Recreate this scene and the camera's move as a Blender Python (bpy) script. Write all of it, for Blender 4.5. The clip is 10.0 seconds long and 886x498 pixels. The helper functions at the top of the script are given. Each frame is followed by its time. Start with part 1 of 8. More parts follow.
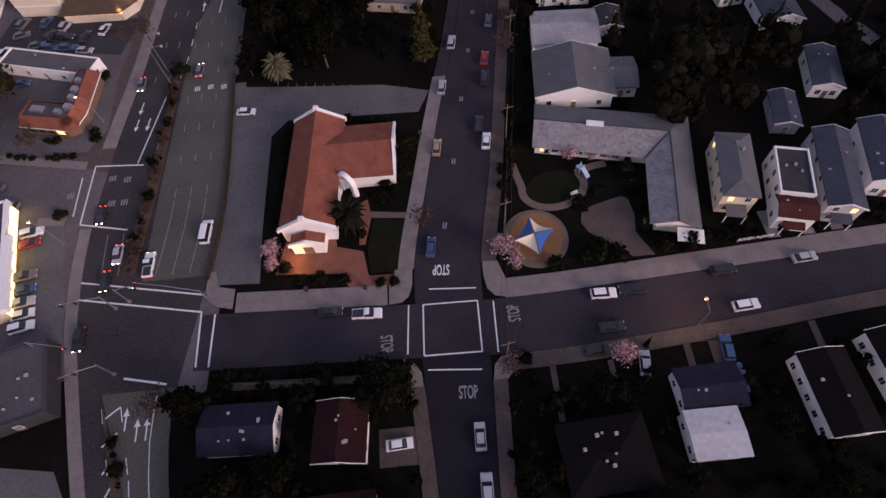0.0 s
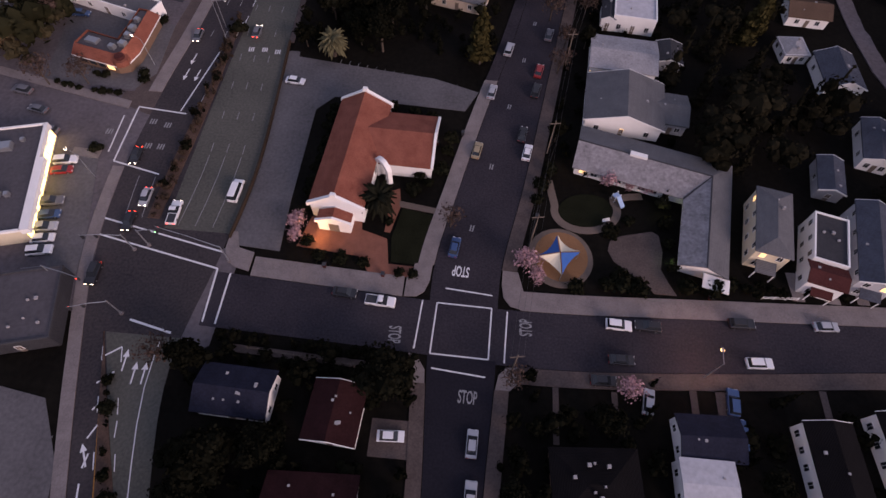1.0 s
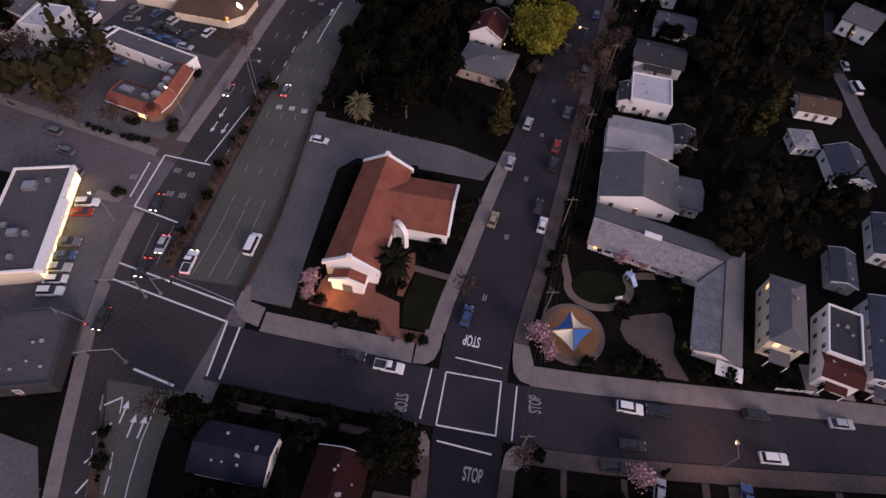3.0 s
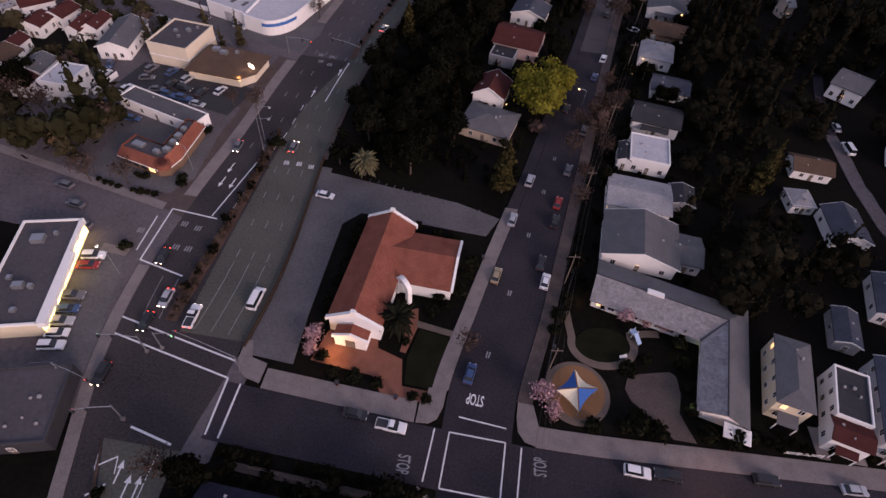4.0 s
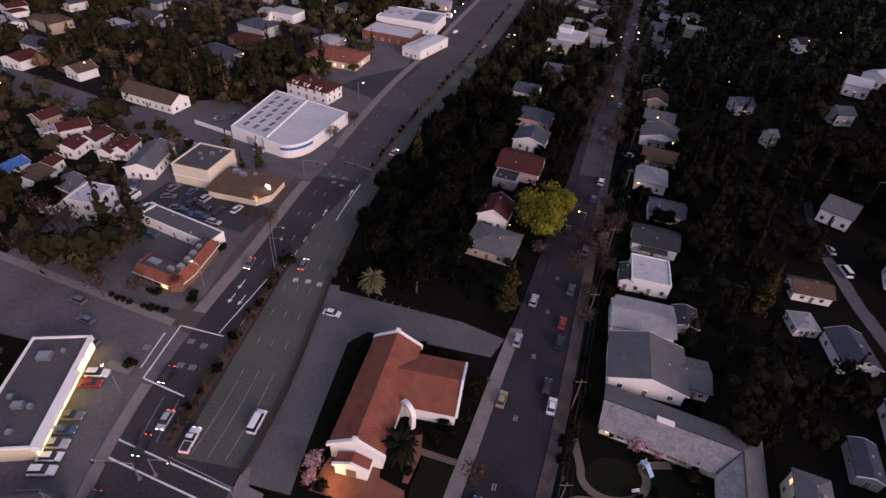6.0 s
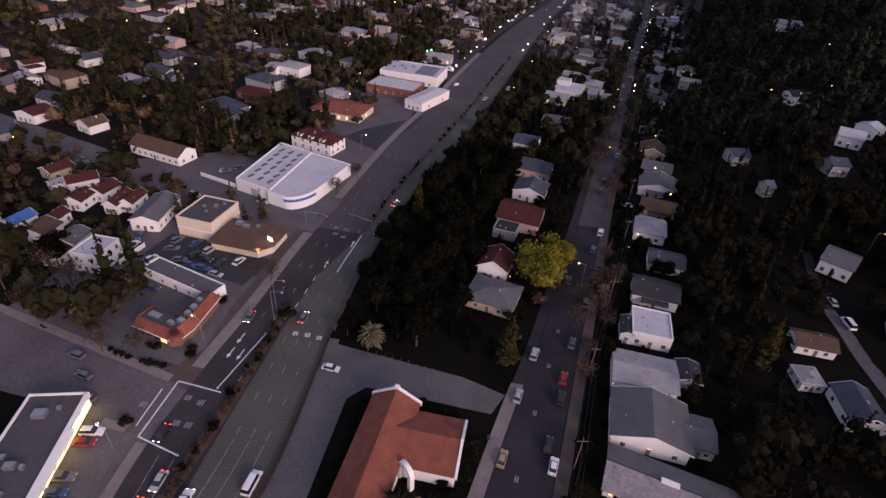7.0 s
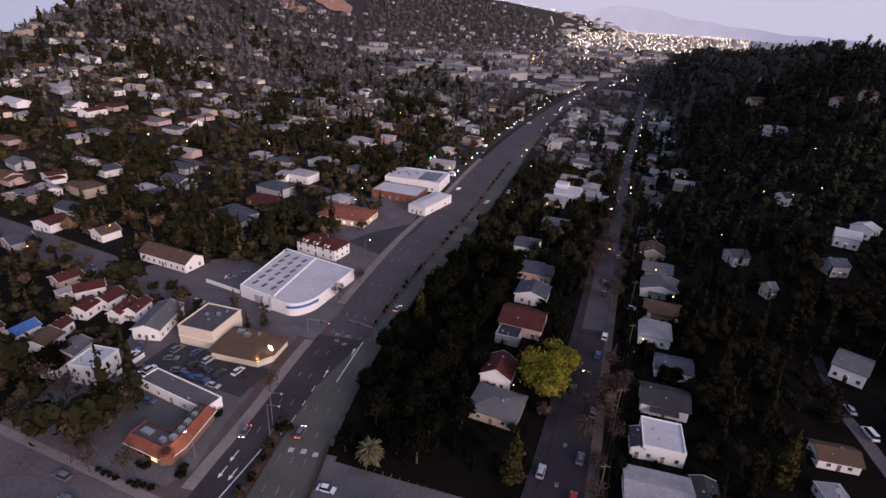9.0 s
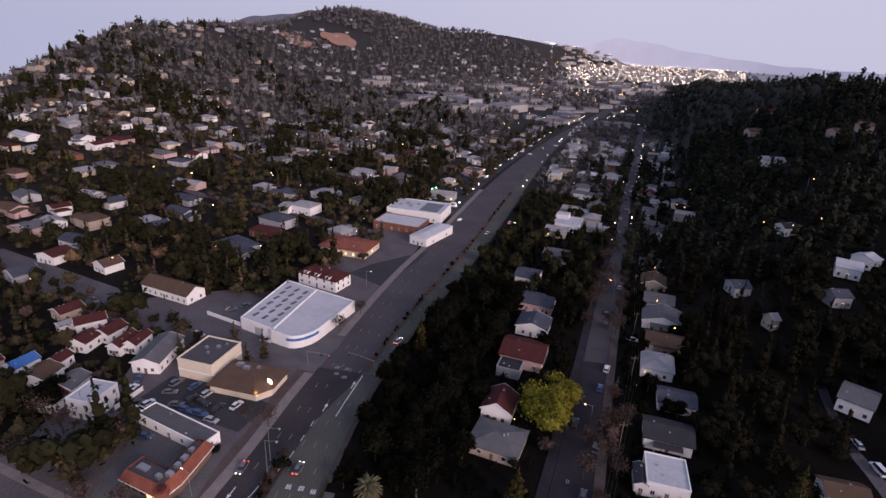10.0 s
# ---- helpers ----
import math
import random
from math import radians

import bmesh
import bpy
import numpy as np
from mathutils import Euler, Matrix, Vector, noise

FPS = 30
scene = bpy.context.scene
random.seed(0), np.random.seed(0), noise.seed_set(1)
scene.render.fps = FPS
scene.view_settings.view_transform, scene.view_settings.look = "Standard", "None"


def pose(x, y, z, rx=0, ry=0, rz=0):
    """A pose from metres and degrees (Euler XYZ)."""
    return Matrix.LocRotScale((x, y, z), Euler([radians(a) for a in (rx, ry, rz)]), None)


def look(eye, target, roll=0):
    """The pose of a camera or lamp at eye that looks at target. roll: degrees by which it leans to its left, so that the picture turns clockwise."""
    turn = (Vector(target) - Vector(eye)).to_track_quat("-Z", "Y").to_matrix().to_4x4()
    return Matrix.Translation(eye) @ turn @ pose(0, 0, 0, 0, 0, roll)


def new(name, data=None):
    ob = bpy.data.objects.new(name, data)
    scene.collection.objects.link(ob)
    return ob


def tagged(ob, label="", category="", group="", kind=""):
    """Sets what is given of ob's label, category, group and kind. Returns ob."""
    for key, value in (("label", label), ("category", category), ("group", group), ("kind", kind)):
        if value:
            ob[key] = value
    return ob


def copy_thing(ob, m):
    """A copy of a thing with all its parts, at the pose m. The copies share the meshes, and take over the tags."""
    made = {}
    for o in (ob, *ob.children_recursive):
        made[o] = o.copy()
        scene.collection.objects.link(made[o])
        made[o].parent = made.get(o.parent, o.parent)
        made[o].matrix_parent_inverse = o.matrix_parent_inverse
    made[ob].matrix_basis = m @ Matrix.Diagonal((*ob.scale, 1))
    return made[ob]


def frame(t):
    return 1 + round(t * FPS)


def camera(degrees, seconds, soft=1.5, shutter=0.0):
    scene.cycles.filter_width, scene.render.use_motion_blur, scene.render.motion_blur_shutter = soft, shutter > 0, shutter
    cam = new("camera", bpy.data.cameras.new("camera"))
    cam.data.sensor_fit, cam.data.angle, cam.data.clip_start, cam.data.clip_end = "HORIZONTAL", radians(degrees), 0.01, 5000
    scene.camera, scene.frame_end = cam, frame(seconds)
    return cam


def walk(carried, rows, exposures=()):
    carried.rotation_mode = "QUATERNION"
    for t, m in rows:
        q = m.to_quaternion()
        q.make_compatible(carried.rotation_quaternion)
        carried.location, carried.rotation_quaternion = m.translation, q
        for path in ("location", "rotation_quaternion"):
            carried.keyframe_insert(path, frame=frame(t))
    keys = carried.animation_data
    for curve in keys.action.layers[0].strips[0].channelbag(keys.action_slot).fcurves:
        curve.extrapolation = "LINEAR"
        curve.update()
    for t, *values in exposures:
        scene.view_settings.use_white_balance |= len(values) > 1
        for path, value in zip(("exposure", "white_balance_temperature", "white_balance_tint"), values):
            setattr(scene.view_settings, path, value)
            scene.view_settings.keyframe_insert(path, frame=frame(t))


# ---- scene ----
# ---- camera: a hovering aircraft that turns a little and lifts its view from the streets to the hills ----
cam = camera(79.06, 10.0, soft=1.5)
walk(cam, [
    (0, look((1.34, 4.75, 91.68), (-0.19, 54.00, 4.66), -7.28)),
    (0.5, look((-0.23, 4.63, 91.36), (-1.69, 54.18, 4.51), -3.96)),
    (1, look((-2.03, 4.44, 90.97), (-4.70, 54.23, 4.29), 2.27)),
    (1.5, look((-3.36, 4.10, 90.91), (-6.24, 53.99, 4.29), 5.45)),
    (2, look((-4.04, 4.49, 91.17), (-6.64, 54.43, 4.58), 5.90)),
    (2.5, look((-4.63, 5.43, 91.70), (-7.70, 59.21, 7.45), 5.74)),
    (4, look((-6.44, 7.05, 93.83), (-11.24, 72.08, 18.02), 5.65)),
    (4.5, look((-7.02, 6.71, 94.45), (-12.56, 75.77, 22.34), 5.66)),
    (5, look((-7.77, 7.19, 95.34), (-13.72, 79.50, 26.52), 5.76)),
    (5.5, look((-7.73, 7.91, 96.62), (-14.88, 83.06, 31.03), 5.51)),
    (7, look((-7.02, 9.80, 100.86), (-17.07, 92.08, 44.92), 4.47)),
    (7.5, look((-7.04, 10.64, 102.05), (-17.92, 94.68, 48.96), 4.31)),
    (8, look((-6.93, 10.92, 103.09), (-18.81, 97.41, 54.33), 4.02)),
    (8.5, look((-6.53, 11.31, 103.93), (-19.26, 100.17, 59.86), 3.49)),
    (9, look((-5.97, 11.54, 104.74), (-19.42, 101.83, 63.91), 3.19)),
    (9.5, look((-5.47, 11.67, 105.62), (-19.78, 103.87, 69.64), 2.88)),
    (10, look((-5.15, 11.50, 105.99), (-19.70, 103.70, 70.11), 2.86)),
], exposures=[(0.0, 0.08, 7150, 29), (7.0, 0.12, 7150, 29), (8.8, 0.2, 6950, 25), (10.0, 0.15, 6800, 23)])

# ---- light: dusk under a pale lavender sky ----
world = bpy.data.worlds.new("dusk_sky")
scene.world = world
world.use_nodes = True
wn, wl = world.node_tree.nodes, world.node_tree.links
wn.clear()
w_out = wn.new("ShaderNodeOutputWorld")
w_bg = wn.new("ShaderNodeBackground")
w_sky = wn.new("ShaderNodeTexSky")
w_sky.sky_type = "NISHITA"
w_sky.sun_disc = False
w_sky.sun_elevation = radians(4.0)
w_sky.sun_rotation = radians(132.7)
w_sky.air_density, w_sky.dust_density, w_sky.ozone_density = 1.0, 2.0, 3.0
w_haze = wn.new("ShaderNodeMixRGB")
w_haze.inputs["Fac"].default_value = 0.82
w_bg.inputs["Strength"].default_value = 0.10
# bluer towards the west and higher up, pale lavender low in the east
w_tc, w_sep, w_side, w_up, w_sum, w_tone = (wn.new("ShaderNode" + k) for k in ("TexCoord", "SeparateXYZ", "MapRange", "MapRange", "Math", "MixRGB"))
w_side.inputs["From Min"].default_value, w_side.inputs["From Max"].default_value = 0.1, -1.6
w_up.inputs["From Min"].default_value, w_up.inputs["From Max"].default_value = 0.08, 0.7
w_up.inputs["To Max"].default_value = 0.9
w_sum.use_clamp = True
w_tone.inputs["Color1"].default_value = (5.65, 6.1, 7.9, 1)
w_tone.inputs["Color2"].default_value = (3.3, 4.1, 6.1, 1)
wl.new(w_tc.outputs["Generated"], w_sep.inputs[0])
wl.new(w_sep.outputs["X"], w_side.inputs["Value"])
wl.new(w_sep.outputs["Z"], w_up.inputs["Value"])
wl.new(w_side.outputs["Result"], w_sum.inputs[0])
wl.new(w_up.outputs["Result"], w_sum.inputs[1])
wl.new(w_sum.outputs[0], w_tone.inputs["Fac"])
wl.new(w_tone.outputs["Color"], w_haze.inputs["Color2"])
wl.new(w_sky.outputs["Color"], w_haze.inputs["Color1"])
wl.new(w_haze.outputs["Color"], w_bg.inputs["Color"])
wl.new(w_bg.outputs["Background"], w_out.inputs["Surface"])

sun_data = bpy.data.lights.new("sun", "SUN")
sun_data.energy, sun_data.angle, sun_data.color = 2.8, radians(30), (1.0, 0.84, 0.80)
sun_ob = new("sun", sun_data)
sun_ob.matrix_world = look((128, -118, 56), (0, 0, 0))


# ---- materials ----
def mat(name, col, rough=0.85, metal=0.0, var=0.3, scale=0.25, fine=3.0, bump=0.0, rnd=0.0, emit=0.0, island=0.0, tint=None, crack=0.0, rows=0.0):
    """A procedural surface: col varied at two scales, by object (rnd), by leaf (island), with relief, cracks or rows of tiles."""
    m = bpy.data.materials.new(name)
    m.use_nodes = True
    n, l = m.node_tree.nodes, m.node_tree.links
    b = n["Principled BSDF"]
    b.inputs["Specular IOR Level"].default_value = 0.5 if rough < 0.6 else 0.0 if rough < 0.84 else 0.06
    b.inputs["Roughness"].default_value, b.inputs["Metallic"].default_value = rough, metal
    tc = n.new("ShaderNodeTexCoord")
    big, small = n.new("ShaderNodeTexNoise"), n.new("ShaderNodeTexNoise")
    big.inputs["Scale"].default_value, small.inputs["Scale"].default_value = scale, fine
    big.inputs["Detail"].default_value, small.inputs["Detail"].default_value = 4, 2
    for q in (big, small):
        l.new(tc.outputs["Object"], q.inputs["Vector"])
    add = n.new("ShaderNodeMath")
    add.operation = "ADD"
    l.new(big.outputs["Fac"], add.inputs[0])
    l.new(small.outputs["Fac"], add.inputs[1])
    value = add.outputs[0]
    for amount, node, out in ((rnd, "ShaderNodeObjectInfo", "Random"), (island, "ShaderNodeNewGeometry", "Random Per Island")):
        if amount:
            src, sc = n.new(node), n.new("ShaderNodeMath")
            sc.operation = "MULTIPLY_ADD"
            sc.inputs[1].default_value = amount / max(var, 0.05)
            l.new(src.outputs[out], sc.inputs[0])
            l.new(value, sc.inputs[2])
            value = sc.outputs[0]
    ramp = n.new("ShaderNodeMapRange")
    top = 1.0 + (rnd + island) / max(var, 0.05)
    ramp.inputs["From Min"].default_value, ramp.inputs["From Max"].default_value = 0.5, 0.5 + top
    l.new(value, ramp.inputs["Value"])
    mix = n.new("ShaderNodeMixRGB")
    k = var + rnd + island
    other = tint or col
    mix.inputs["Color1"].default_value = (*[c * max(0.05, 1 - k) for c in col], 1)
    mix.inputs["Color2"].default_value = (*[min(1, c * (1 + k)) for c in other], 1)
    l.new(ramp.outputs["Result"], mix.inputs["Fac"])
    colour = mix.outputs["Color"]
    height = small.outputs["Fac"]
    if crack:
        vo, cr, mu = n.new("ShaderNodeTexVoronoi"), n.new("ShaderNodeMapRange"), n.new("ShaderNodeMixRGB")
        vo.feature = "DISTANCE_TO_EDGE"
        vo.inputs["Scale"].default_value = crack
        wob = n.new("ShaderNodeMixRGB")
        wob.inputs["Fac"].default_value = 0.25
        l.new(tc.outputs["Object"], wob.inputs["Color1"])
        l.new(big.outputs["Color"], wob.inputs["Color2"])
        l.new(wob.outputs["Color"], vo.inputs["Vector"])
        cr.inputs["From Min"].default_value, cr.inputs["From Max"].default_value = 0.0, 0.010
        cr.inputs["To Min"].default_value = 0.84
        l.new(vo.outputs["Distance"], cr.inputs["Value"])
        mu.blend_type = "MULTIPLY"
        mu.inputs["Fac"].default_value = 1.0
        l.new(colour, mu.inputs["Color1"])
        l.new(cr.outputs["Result"], mu.inputs["Color2"])
        colour = mu.outputs["Color"]
    if rows:
        wv, mu = n.new("ShaderNodeTexWave"), n.new("ShaderNodeMixRGB")
        wv.bands_direction = "Z"
        wv.inputs["Scale"].default_value, wv.inputs["Distortion"].default_value = rows, 1.5
        wv.inputs["Detail"].default_value = 3
        l.new(tc.outputs["Object"], wv.inputs["Vector"])
        mu.blend_type = "MULTIPLY"
        mu.inputs["Fac"].default_value = 0.35
        l.new(colour, mu.inputs["Color1"])
        l.new(wv.outputs["Color"], mu.inputs["Color2"])
        colour, height = mu.outputs["Color"], wv.outputs["Fac"]
        bump = bump or 0.4
    l.new(colour, b.inputs["Base Color"])
    if bump:
        bp = n.new("ShaderNodeBump")
        bp.inputs["Strength"].default_value, bp.inputs["Distance"].default_value = bump, 0.08
        l.new(height, bp.inputs["Height"])
        l.new(bp.outputs["Normal"], b.inputs["Normal"])
    if emit:
        b.inputs["Emission Color"].default_value = (*col, 1)
        b.inputs["Emission Strength"].default_value = emit
    return m


M = {
    # far darker than real soil: deep shade of the yards is in the colour
    "ground": mat("shade_dark_ground", (0.0030, 0.0027, 0.0025), rough=0.9, var=0.5, scale=0.08, fine=0.9, tint=(0.0070, 0.0060, 0.0048), bump=0.4),
    "asphalt": mat("worn_asphalt", (0.026, 0.025, 0.035), tint=(0.037, 0.032, 0.038), var=0.42, scale=0.09, fine=2.5, crack=0.42, bump=0.15),
    "asphalt_new": mat("avenue_asphalt", (0.034, 0.032, 0.040), tint=(0.048, 0.041, 0.042), var=0.42, scale=0.06, fine=2.0, crack=0.2, bump=0.15),
    "asphalt_east": mat("pale_avenue_asphalt", (0.074, 0.076, 0.070), tint=(0.090, 0.088, 0.077), var=0.35, scale=0.06, fine=2, crack=0.16, bump=0.15),
    "concrete_old": mat("old_pavement_concrete", (0.085, 0.066, 0.062), var=0.4, scale=0.3, fine=3, crack=0.45),
    "slate_dark": mat("blue_black_slate", (0.020, 0.022, 0.038), var=0.45, scale=0.4, fine=3, rows=6.0),
    "maroon_roof": mat("dark_maroon_roof", (0.030, 0.011, 0.012), var=0.45, scale=0.4, fine=3, rows=6.0),
    "street_pink": mat("pale_worn_asphalt", (0.105, 0.092, 0.100), var=0.4, scale=0.09, fine=1.2),
    "black_roof": mat("very_dark_roof", (0.008, 0.007, 0.008), var=0.4, scale=0.3, fine=3, rows=5.0),
    "leaf_median": mat("brownish_shrubs", (0.045, 0.032, 0.024), rough=0.8, var=0.3, island=0.4),
    # paler for the far roads: sheen at grazing view put into the colour
    "asphalt_far": mat("sheen_pale_asphalt", (0.074, 0.066, 0.072), var=0.3, scale=0.05, fine=1.5, crack=0.15),
    "asphalt_side": mat("brownish_worn_asphalt", (0.025, 0.0235, 0.032), tint=(0.036, 0.031, 0.037), var=0.42, scale=0.09, fine=2.5, crack=0.42, bump=0.15),
    "asphalt_dark": mat("darker_asphalt", (0.017, 0.016, 0.022), var=0.4, scale=0.09, fine=2.5, crack=0.3, bump=0.15),
    "vent": mat("dull_vent_metal", (0.30, 0.29, 0.30), var=0.3, scale=2, fine=8),
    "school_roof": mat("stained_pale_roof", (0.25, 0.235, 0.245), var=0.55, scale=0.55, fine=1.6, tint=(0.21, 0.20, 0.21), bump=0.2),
    "water": mat("calm_bay_water", (0.08, 0.08, 0.10), rough=0.35, var=0.1, scale=0.01, fine=0.1),
    "lot": mat("parking_asphalt", (0.102, 0.097, 0.103), var=0.36, scale=0.12, fine=1.6, bump=0.1),
    "lot_dark": mat("dark_parking_asphalt", (0.045, 0.045, 0.05), var=0.2, scale=0.1, fine=4, crack=0.1),
    "concrete": mat("pavement_concrete", (0.185, 0.16, 0.158), var=0.3, scale=0.35, fine=4, crack=0.45),
    "paint": mat("road_paint", (0.62, 0.62, 0.64), var=0.25, scale=1.5, fine=8),
    "paint_worn": mat("worn_road_paint", (0.23, 0.23, 0.24), var=0.4, scale=1.5, fine=8),
    "yellow_paint": mat("yellow_road_paint", (0.34, 0.16, 0.04), var=0.25, scale=1.5, fine=8),
    "play_blue": mat("pale_blue_plastic", (0.32, 0.45, 0.66), rough=0.5, var=0.08),
    "brick": mat("brick_paving", (0.20, 0.085, 0.06), var=0.3, scale=0.6, fine=6),
    "lawn": mat("dark_lawn", (0.012, 0.013, 0.008), rough=0.83, var=0.4, scale=0.3, fine=4, bump=0.4),
    "soil": mat("planting_soil", (0.085, 0.054, 0.042), var=0.45, scale=0.4, fine=3, bump=0.5),
    "sand": mat("tan_play_surface", (0.22, 0.115, 0.06), var=0.2, scale=0.3, fine=3),
    "path": mat("tan_path", (0.135, 0.105, 0.088), var=0.25, scale=0.4, fine=4),
    "stucco": mat("white_stucco", (0.74, 0.73, 0.72), var=0.08, scale=0.5, fine=5, bump=0.1),
    "cream": mat("cream_stucco", (0.62, 0.54, 0.40), var=0.1, scale=0.5, fine=5),
    "yellow_wall": mat("pale_yellow_stucco", (0.62, 0.54, 0.43), var=0.1, scale=0.4, fine=4),
    "grey_wall": mat("grey_siding", (0.36, 0.36, 0.38), var=0.15, scale=0.5, fine=4, rnd=0.2),
    "tan_wall": mat("tan_siding", (0.38, 0.31, 0.25), var=0.15, scale=0.5, fine=4, rnd=0.25),
    "pink_wall": mat("pink_siding", (0.46, 0.33, 0.31), var=0.15, scale=0.5, fine=4),
    "brown_wall": mat("brown_wood_wall", (0.16, 0.10, 0.07), var=0.2, scale=0.5, fine=4),
    "tile": mat("red_clay_tile", (0.25, 0.072, 0.05), var=0.35, scale=0.35, fine=4, rows=7.0, tint=(0.27, 0.10, 0.07)),
    "tile_dark": mat("dark_red_roof", (0.085, 0.028, 0.026), var=0.3, scale=0.3, fine=3, rows=6.0),
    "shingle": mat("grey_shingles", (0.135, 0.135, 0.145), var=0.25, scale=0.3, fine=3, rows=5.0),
    "shingle_d": mat("dark_shingles", (0.055, 0.055, 0.062), var=0.3, scale=0.3, fine=3, rows=5.0, rnd=0.2),
    "shingle_b": mat("blue_grey_shingles", (0.072, 0.080, 0.105), var=0.34, scale=0.3, fine=3, rows=5.0),
    "shingle_l": mat("weathered_pale_roof", (0.27, 0.265, 0.28), var=0.35, scale=0.22, fine=2, bump=0.2),
    "brown_roof": mat("brown_roof", (0.115, 0.075, 0.055), var=0.25, scale=0.3, fine=3, rows=5.0),
    "white_roof": mat("white_membrane_roof", (0.43, 0.43, 0.46), var=0.22, scale=0.14, fine=1.2),
    "grey_roof": mat("grey_membrane_roof", (0.075, 0.07, 0.078), var=0.25, scale=0.15, fine=1.5),
    "blue_tarp": mat("blue_cover", (0.05, 0.14, 0.36), var=0.2, scale=0.6, fine=3),
    "sail_cream": mat("cream_sail_cloth", (0.66, 0.60, 0.46), var=0.08, scale=0.5, fine=4),
    "sail_blue": mat("blue_sail_cloth", (0.035, 0.11, 0.33), var=0.12, scale=0.5, fine=4),
    "trim": mat("white_trim", (0.72, 0.71, 0.70), var=0.06),
    "wood": mat("weathered_wood", (0.15, 0.12, 0.10), var=0.3, scale=1, fine=8),
    "metal": mat("galvanised_metal", (0.32, 0.33, 0.35), rough=0.45, metal=0.7, var=0.15),
    "dark_metal": mat("dark_metal", (0.04, 0.04, 0.045), rough=0.5, metal=0.4, var=0.15),
    "glass": mat("dark_window_glass", (0.02, 0.024, 0.03), rough=0.08, var=0.1),
    "lit": mat("lit_window", (1.0, 0.62, 0.26), emit=1.6, var=0.2, scale=1.0, fine=3),
    "lit_y": mat("lit_shop_front", (1.0, 0.80, 0.30), emit=3.0, var=0.25, scale=0.6, fine=2),
    "lit_w": mat("lamp_glow", (1.0, 0.86, 0.66), emit=8.0, var=0.05),
    "lit_o": mat("sodium_lamp_glow", (1.0, 0.52, 0.16), emit=9.0, var=0.05),
    "lit_r": mat("red_lamp_glow", (1.0, 0.06, 0.03), emit=6.0, var=0.05),
    "lit_g": mat("green_lamp_glow", (0.25, 1.0, 0.35), emit=5.0, var=0.05),
    "bark": mat("tree_bark", (0.07, 0.055, 0.045), var=0.3, scale=2, fine=9, bump=0.4),
    # far below real leaf colour, with the crowns' own shade painted in
    "leaf": mat("shade_dark_foliage", (0.0038, 0.0050, 0.0038), rough=0.7, var=0.2, rnd=0.25, island=0.35, tint=(0.0070, 0.0070, 0.0046)),
    "leaf_con": mat("conifer_needles", (0.034, 0.029, 0.012), rough=0.7, var=0.2, rnd=0.2, island=0.35),
    "leaf_lime": mat("yellow_green_foliage", (0.110, 0.104, 0.017), rough=0.7, var=0.2, island=0.35),
    "leaf_bare": mat("reddish_bare_twigs", (0.056, 0.038, 0.032), rough=0.8, var=0.2, rnd=0.2, island=0.3),
    "leaf_pink": mat("pink_blossom", (0.38, 0.23, 0.25), rough=0.7, var=0.15, island=0.3),
    "leaf_palm": mat("palm_fronds", (0.085, 0.078, 0.045), rough=0.7, var=0.2, island=0.35),
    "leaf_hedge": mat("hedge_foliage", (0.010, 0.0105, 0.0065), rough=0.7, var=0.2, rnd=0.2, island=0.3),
    # distance haze put into the foliage colour: paler and greyer than near leaves
    "leaf_far": mat("haze_paled_foliage", (0.050, 0.056, 0.058), rough=0.8, var=0.4, scale=0.012, fine=0.2, island=0.35, tint=(0.096, 0.088, 0.085)),
    # east wood likewise carries its inner shade in the leaf colour
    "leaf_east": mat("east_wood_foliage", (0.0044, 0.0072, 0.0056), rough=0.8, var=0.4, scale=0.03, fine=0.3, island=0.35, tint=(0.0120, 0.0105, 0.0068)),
    "leaf_west": mat("valley_foliage", (0.017, 0.020, 0.012), rough=0.8, var=0.35, scale=0.04, fine=0.4, island=0.35, tint=(0.044, 0.036, 0.021)),
    "leaf_oak": mat("dark_oak_foliage", (0.0085, 0.0105, 0.0065), rough=0.8, var=0.35, scale=0.04, fine=0.4, island=0.35, tint=(0.020, 0.019, 0.010)),
    "leaf_rust": mat("russet_winter_foliage", (0.085, 0.050, 0.040), rough=0.8, var=0.3, scale=0.04, fine=0.4, island=0.35, tint=(0.10, 0.066, 0.036)),
    "leaf_ochre": mat("olive_yellow_foliage", (0.052, 0.048, 0.016), rough=0.8, var=0.3, scale=0.04, fine=0.4, island=0.35),
    "town_wall": mat("pale_town_walls", (0.33, 0.31, 0.30), var=0.3, scale=0.01, fine=0.05, island=0.3),
    "town_roof": mat("pale_town_roofs", (0.17, 0.165, 0.18), var=0.3, scale=0.01, fine=0.05, island=0.3),
    # two paler copies of the east wood foliage, haze painted into both
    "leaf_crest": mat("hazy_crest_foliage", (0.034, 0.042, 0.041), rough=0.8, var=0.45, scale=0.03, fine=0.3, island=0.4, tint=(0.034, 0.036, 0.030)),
    "leaf_slope": mat("haze_lifted_wood_foliage", (0.0160, 0.0220, 0.0190), rough=0.8, var=0.45, scale=0.03, fine=0.3, island=0.4, tint=(0.020, 0.021, 0.015)),
    "leaf_palm_dark": mat("dark_palm_fronds", (0.012, 0.012, 0.008), rough=0.7, var=0.2, island=0.35),
    # far hill and ridge: the air's haze is painted into both base colours
    "far_haze_hill": mat("haze_blue_hill", (0.10, 0.11, 0.15), var=0.15, scale=0.004, fine=0.02),
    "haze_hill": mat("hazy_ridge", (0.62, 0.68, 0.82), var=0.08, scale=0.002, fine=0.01),
